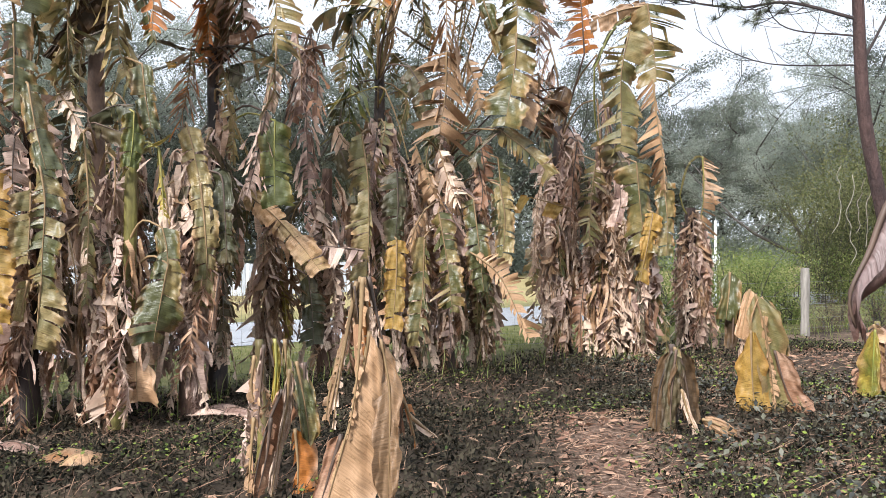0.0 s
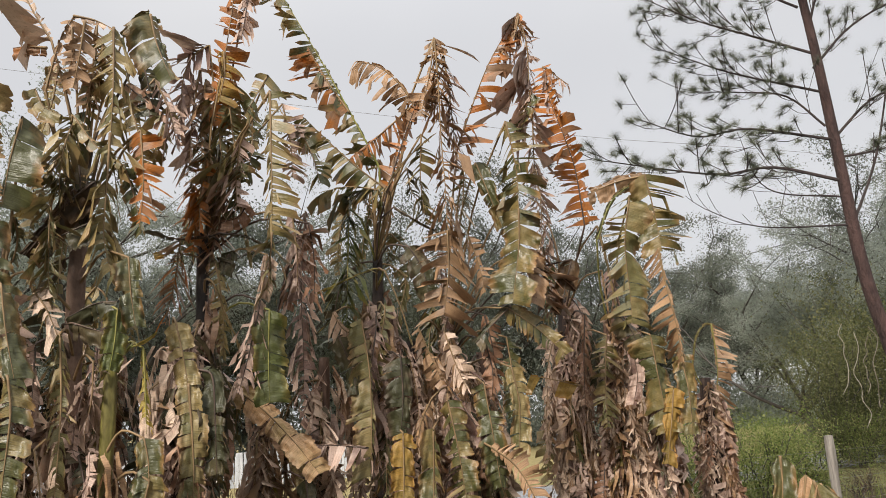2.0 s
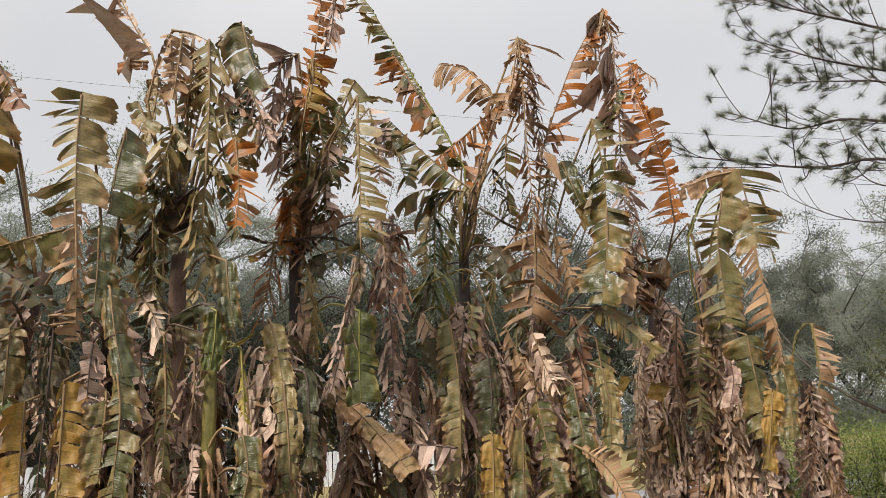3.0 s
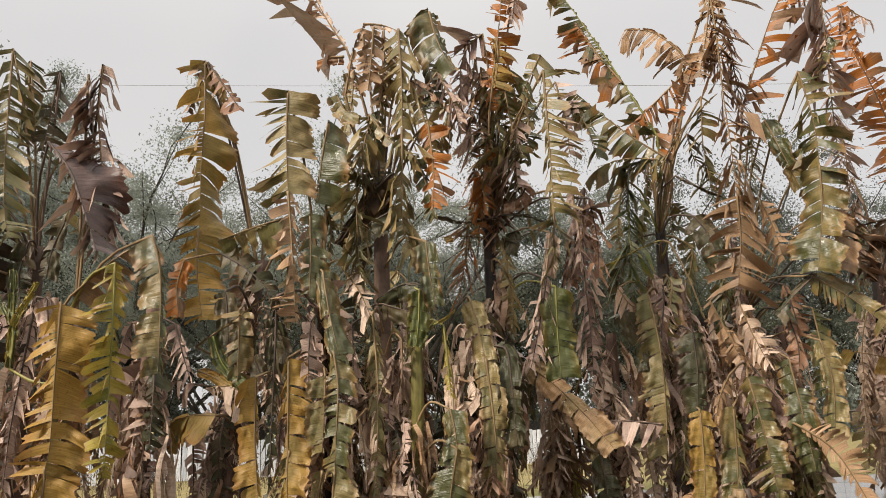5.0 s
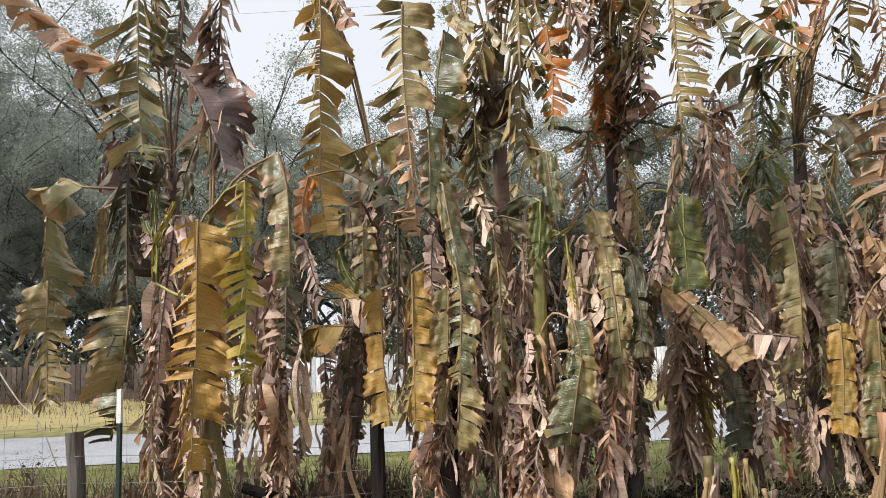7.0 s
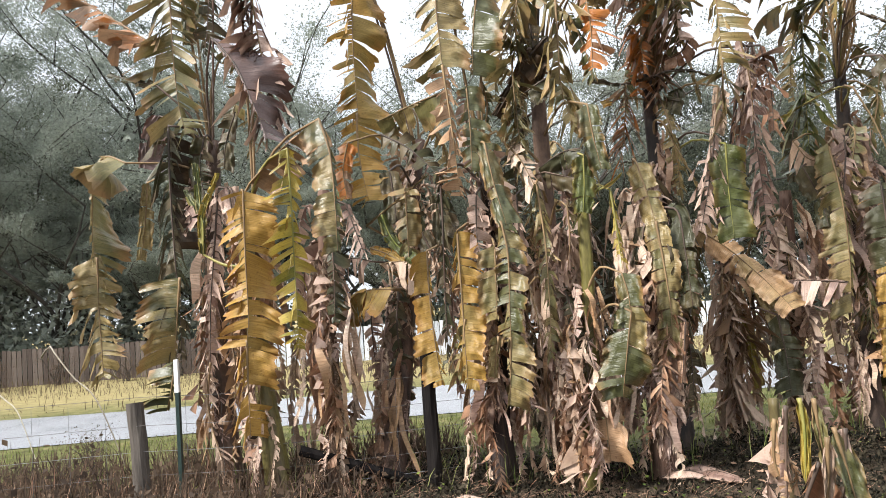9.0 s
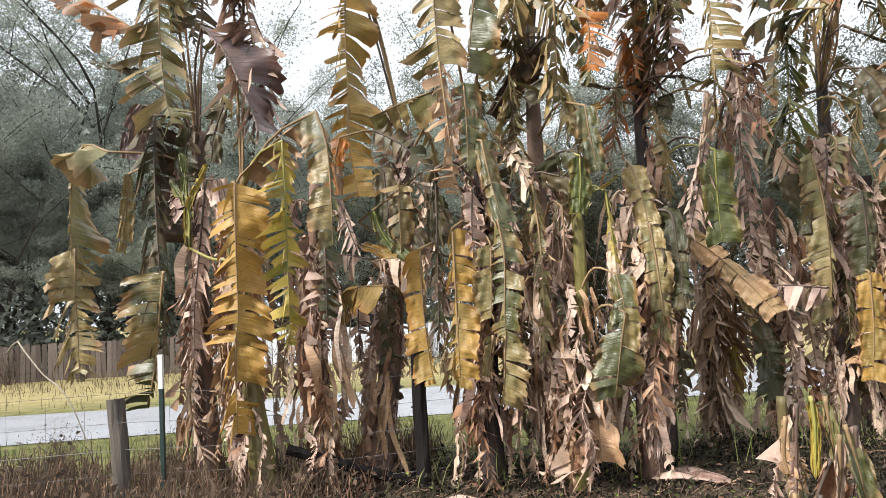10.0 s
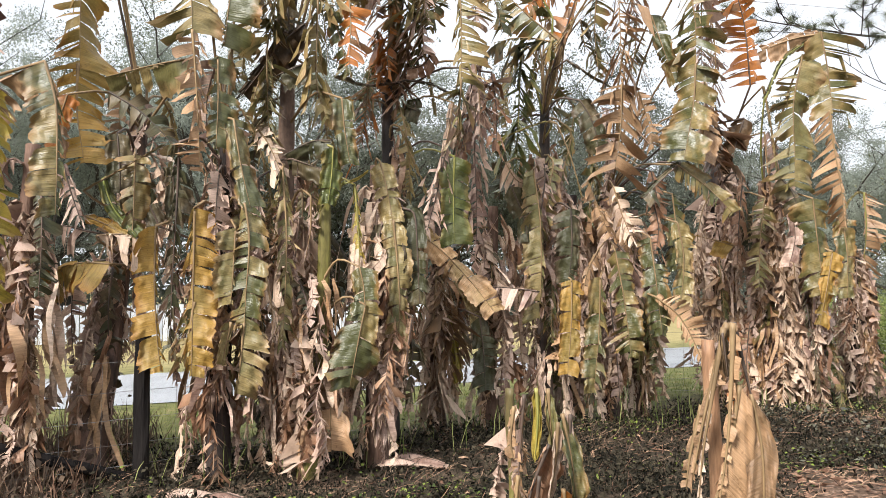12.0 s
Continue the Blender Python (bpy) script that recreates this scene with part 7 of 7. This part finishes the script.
x, y = scatter(q, 9000, -6.2, 9, 4, 16.5, lambda x, y: (np.abs(road_side(x, y) - 7.75 - 0.25 * lumps(x, y, 0.6, 1)) < 0.55) * (0.25 + 0.75 * lumps(x, y, 1.6, 2)))
fence_weeds = new("fence_weeds", mesh_from("fence_weeds", *straws(q, x, y, height(x, y), 0.12, 0.6, 0.0035), SHRUB))
tagged(fence_weeds, "tall thin green weeds along the wire fence", "weeds", kind="stuff")

x, y = scatter(q, 52000, -34, 2, 8, 34, lambda x, y: ((road_side(x, y) > 16.0) & (road_side(x, y) < 25.0)) * (0.15 + 0.85 * np.clip((road_side(x, y) - 18) / 4, 0, 1)) * (0.3 + 0.7 * lumps(x, y, 0.5, 2)))
far_grass = new("dry_grass", mesh_from("dry_grass", *straws(q, x, y, np.zeros(len(x)), 0.06, 0.32, 0.005), SHRUB_DRY))
tagged(far_grass, "dry brown grass below the picket fence", "grass", kind="stuff")

# the ground that lies behind the walk
x, y = scatter(q, 36000, -9, 8, -6, 3.3, lambda x, y: 0.25 + 0.75 * lumps(x, y, 0.9, 1))
z = height(x, y) + np.abs(q.normal(0, 0.03, len(x)))
back_mat = new("leaf_litter", mesh_from("leaf_litter", *flakes(q, np.stack([x, y, z], -1), 0.065, 1.8, 0.4), WEED_DEAD))
tagged(back_mat, "dark frosted weeds and litter on open soil", "ground cover", kind="stuff")
x, y = scatter(q, 26000, -9, 8, -6, 3.3, lambda x, y: np.clip(lumps(x, y, 0.7, 4) * 1.5 - 0.5, 0.05, 1))
back_weeds = new("low_weeds", mesh_from("low_weeds", *flakes(q, np.stack([x, y, height(x, y) + q.uniform(0.01, 0.08, len(x))], -1), 0.04, 1.4, 0.6), WEED_GREEN))
tagged(back_weeds, "small green weeds on the open ground", "weeds", kind="stuff")

# ---- small things ----
crate = thing("crate", 7.2, 45.0, 0, "grey open crate with sloping sides at the field's far edge", "crate", rz=12)
wall, inner = [], []
for z, w, d in ((0.12, 0.55, 0.4), (1.15, 0.72, 0.52)):
    wall += [(-w, -d, z), (w, -d, z), (w, d, z), (-w, d, z)]
    inner += [(-w + 0.04, -d + 0.04, z + 0.03), (w - 0.04, -d + 0.04, z + 0.03), (w - 0.04, d - 0.04, z - 0.003), (-w + 0.04, d - 0.04, z - 0.003)]
sides = [(k, (k + 1) % 4, 4 + (k + 1) % 4, 4 + k) for k in range(4)]
part_of("body", mesh_from("body", wall + inner, sides + [(3, 2, 1, 0)] + [tuple(8 + i for i in reversed(q)) for q in sides] + [(8, 9, 10, 11)], CRATE), crate)
rim_line = [(-0.73, -0.53, 1.15), (0.73, -0.53, 1.15), (0.73, 0.53, 1.15), (-0.73, 0.53, 1.15)]
for k in range(4):
    part_of("rim", mesh_from("rim", *tube([rim_line[k], rim_line[(k + 1) % 4]], [0.035, 0.035], 6), WOOD_GREY), crate)
for x in (-0.45, 0.45):
    part_of("skid", mesh_from("skid", *tube([(x, -0.4, 0.06), (x, 0.4, 0.06)], [0.07, 0.07], 6), WOOD_DARK), crate)

far_line = glide([(7.5, 27, 3.3), (8.81, 27, 2.92), (9.56, 27, 2.73), (10.79, 27, 2.43), (12.02, 27, 2.37), (13.16, 27, 2.45), (15.5, 27, 2.9)], 24)
tagged(new("slack_cable", mesh_from("slack_cable", *tube(far_line, [0.012] * 24, 4), WIRE)), "slack grey cable hanging low before the woods", "cable")

for pts in ([(-9.2, 6.2, 1.3), (-9.04, 6.2, 1.42), (-8.92, 6.2, 1.31), (-8.62, 6.2, 1.05), (-8.24, 6.2, 0.79), (-7.9, 6.3, 0.0)], [(-10.6, 6.2, 1.2), (-10.19, 6.2, 0.96), (-9.92, 6.2, 0.81), (-9.66, 6.2, 0.64), (-9.3, 6.2, 0.0)]):
    v, f = tube(glide(pts, 20), [0.011 - 0.0003 * k for k in range(20)], 5)
    tagged(new("bramble_stem", mesh_from("bramble_stem", v, f, VINE_PALE, None, True)), "bare arching pale bramble stem rooted among weeds", "stem", "bramble stems")


def fallen(x, y, turn, long, wide, tone, label):
    """A curled dead leaf that lies on the ground."""
    t = thing("fallen_leaf", x, y, 0, label, "leaf", "leaves on the ground")
    c, s_ = math.cos(radians(turn)), math.sin(radians(turn))
    place = lambda a, b, h: (x + a * c - b * s_, y + a * s_ + b * c, float(height(np.array(x), np.array(y))) + h)
    sheet(t, (place(-long, 0, 0.05), place(-long * 0.3, 0.02, 0.1), place(long * 0.4, 0, 0.09), place(long, 0.03, 0.04)), (place(-long, -wide * 0.5, 0.04), place(-long * 0.3, -wide, 0.05), place(long * 0.4, -wide, 0.04), place(long, -wide * 0.4, 0.03)), tone, 0.05, 0.3, 0.4)


fallen(-2.69, 5.6, 8, 0.2, 0.16, "orange", "curled orange-brown banana leaf lying on vines")
fallen(-2.55, 5.45, 30, 0.14, 0.1, "tan", "small dry tan leaf lying on vines")
for x, y, turn in ((-2.1, 7.45, 5), (-1.95, 7.3, -12), (-2.2, 7.25, 14), (-3.6, 6.0, 6), (-3.3, 5.95, -10), (-4.6, 5.7, 12)):
    fallen(x, y, turn, 0.2, 0.07, "mauve", "dried pinkish leaf sheath lying at the stems' foot")
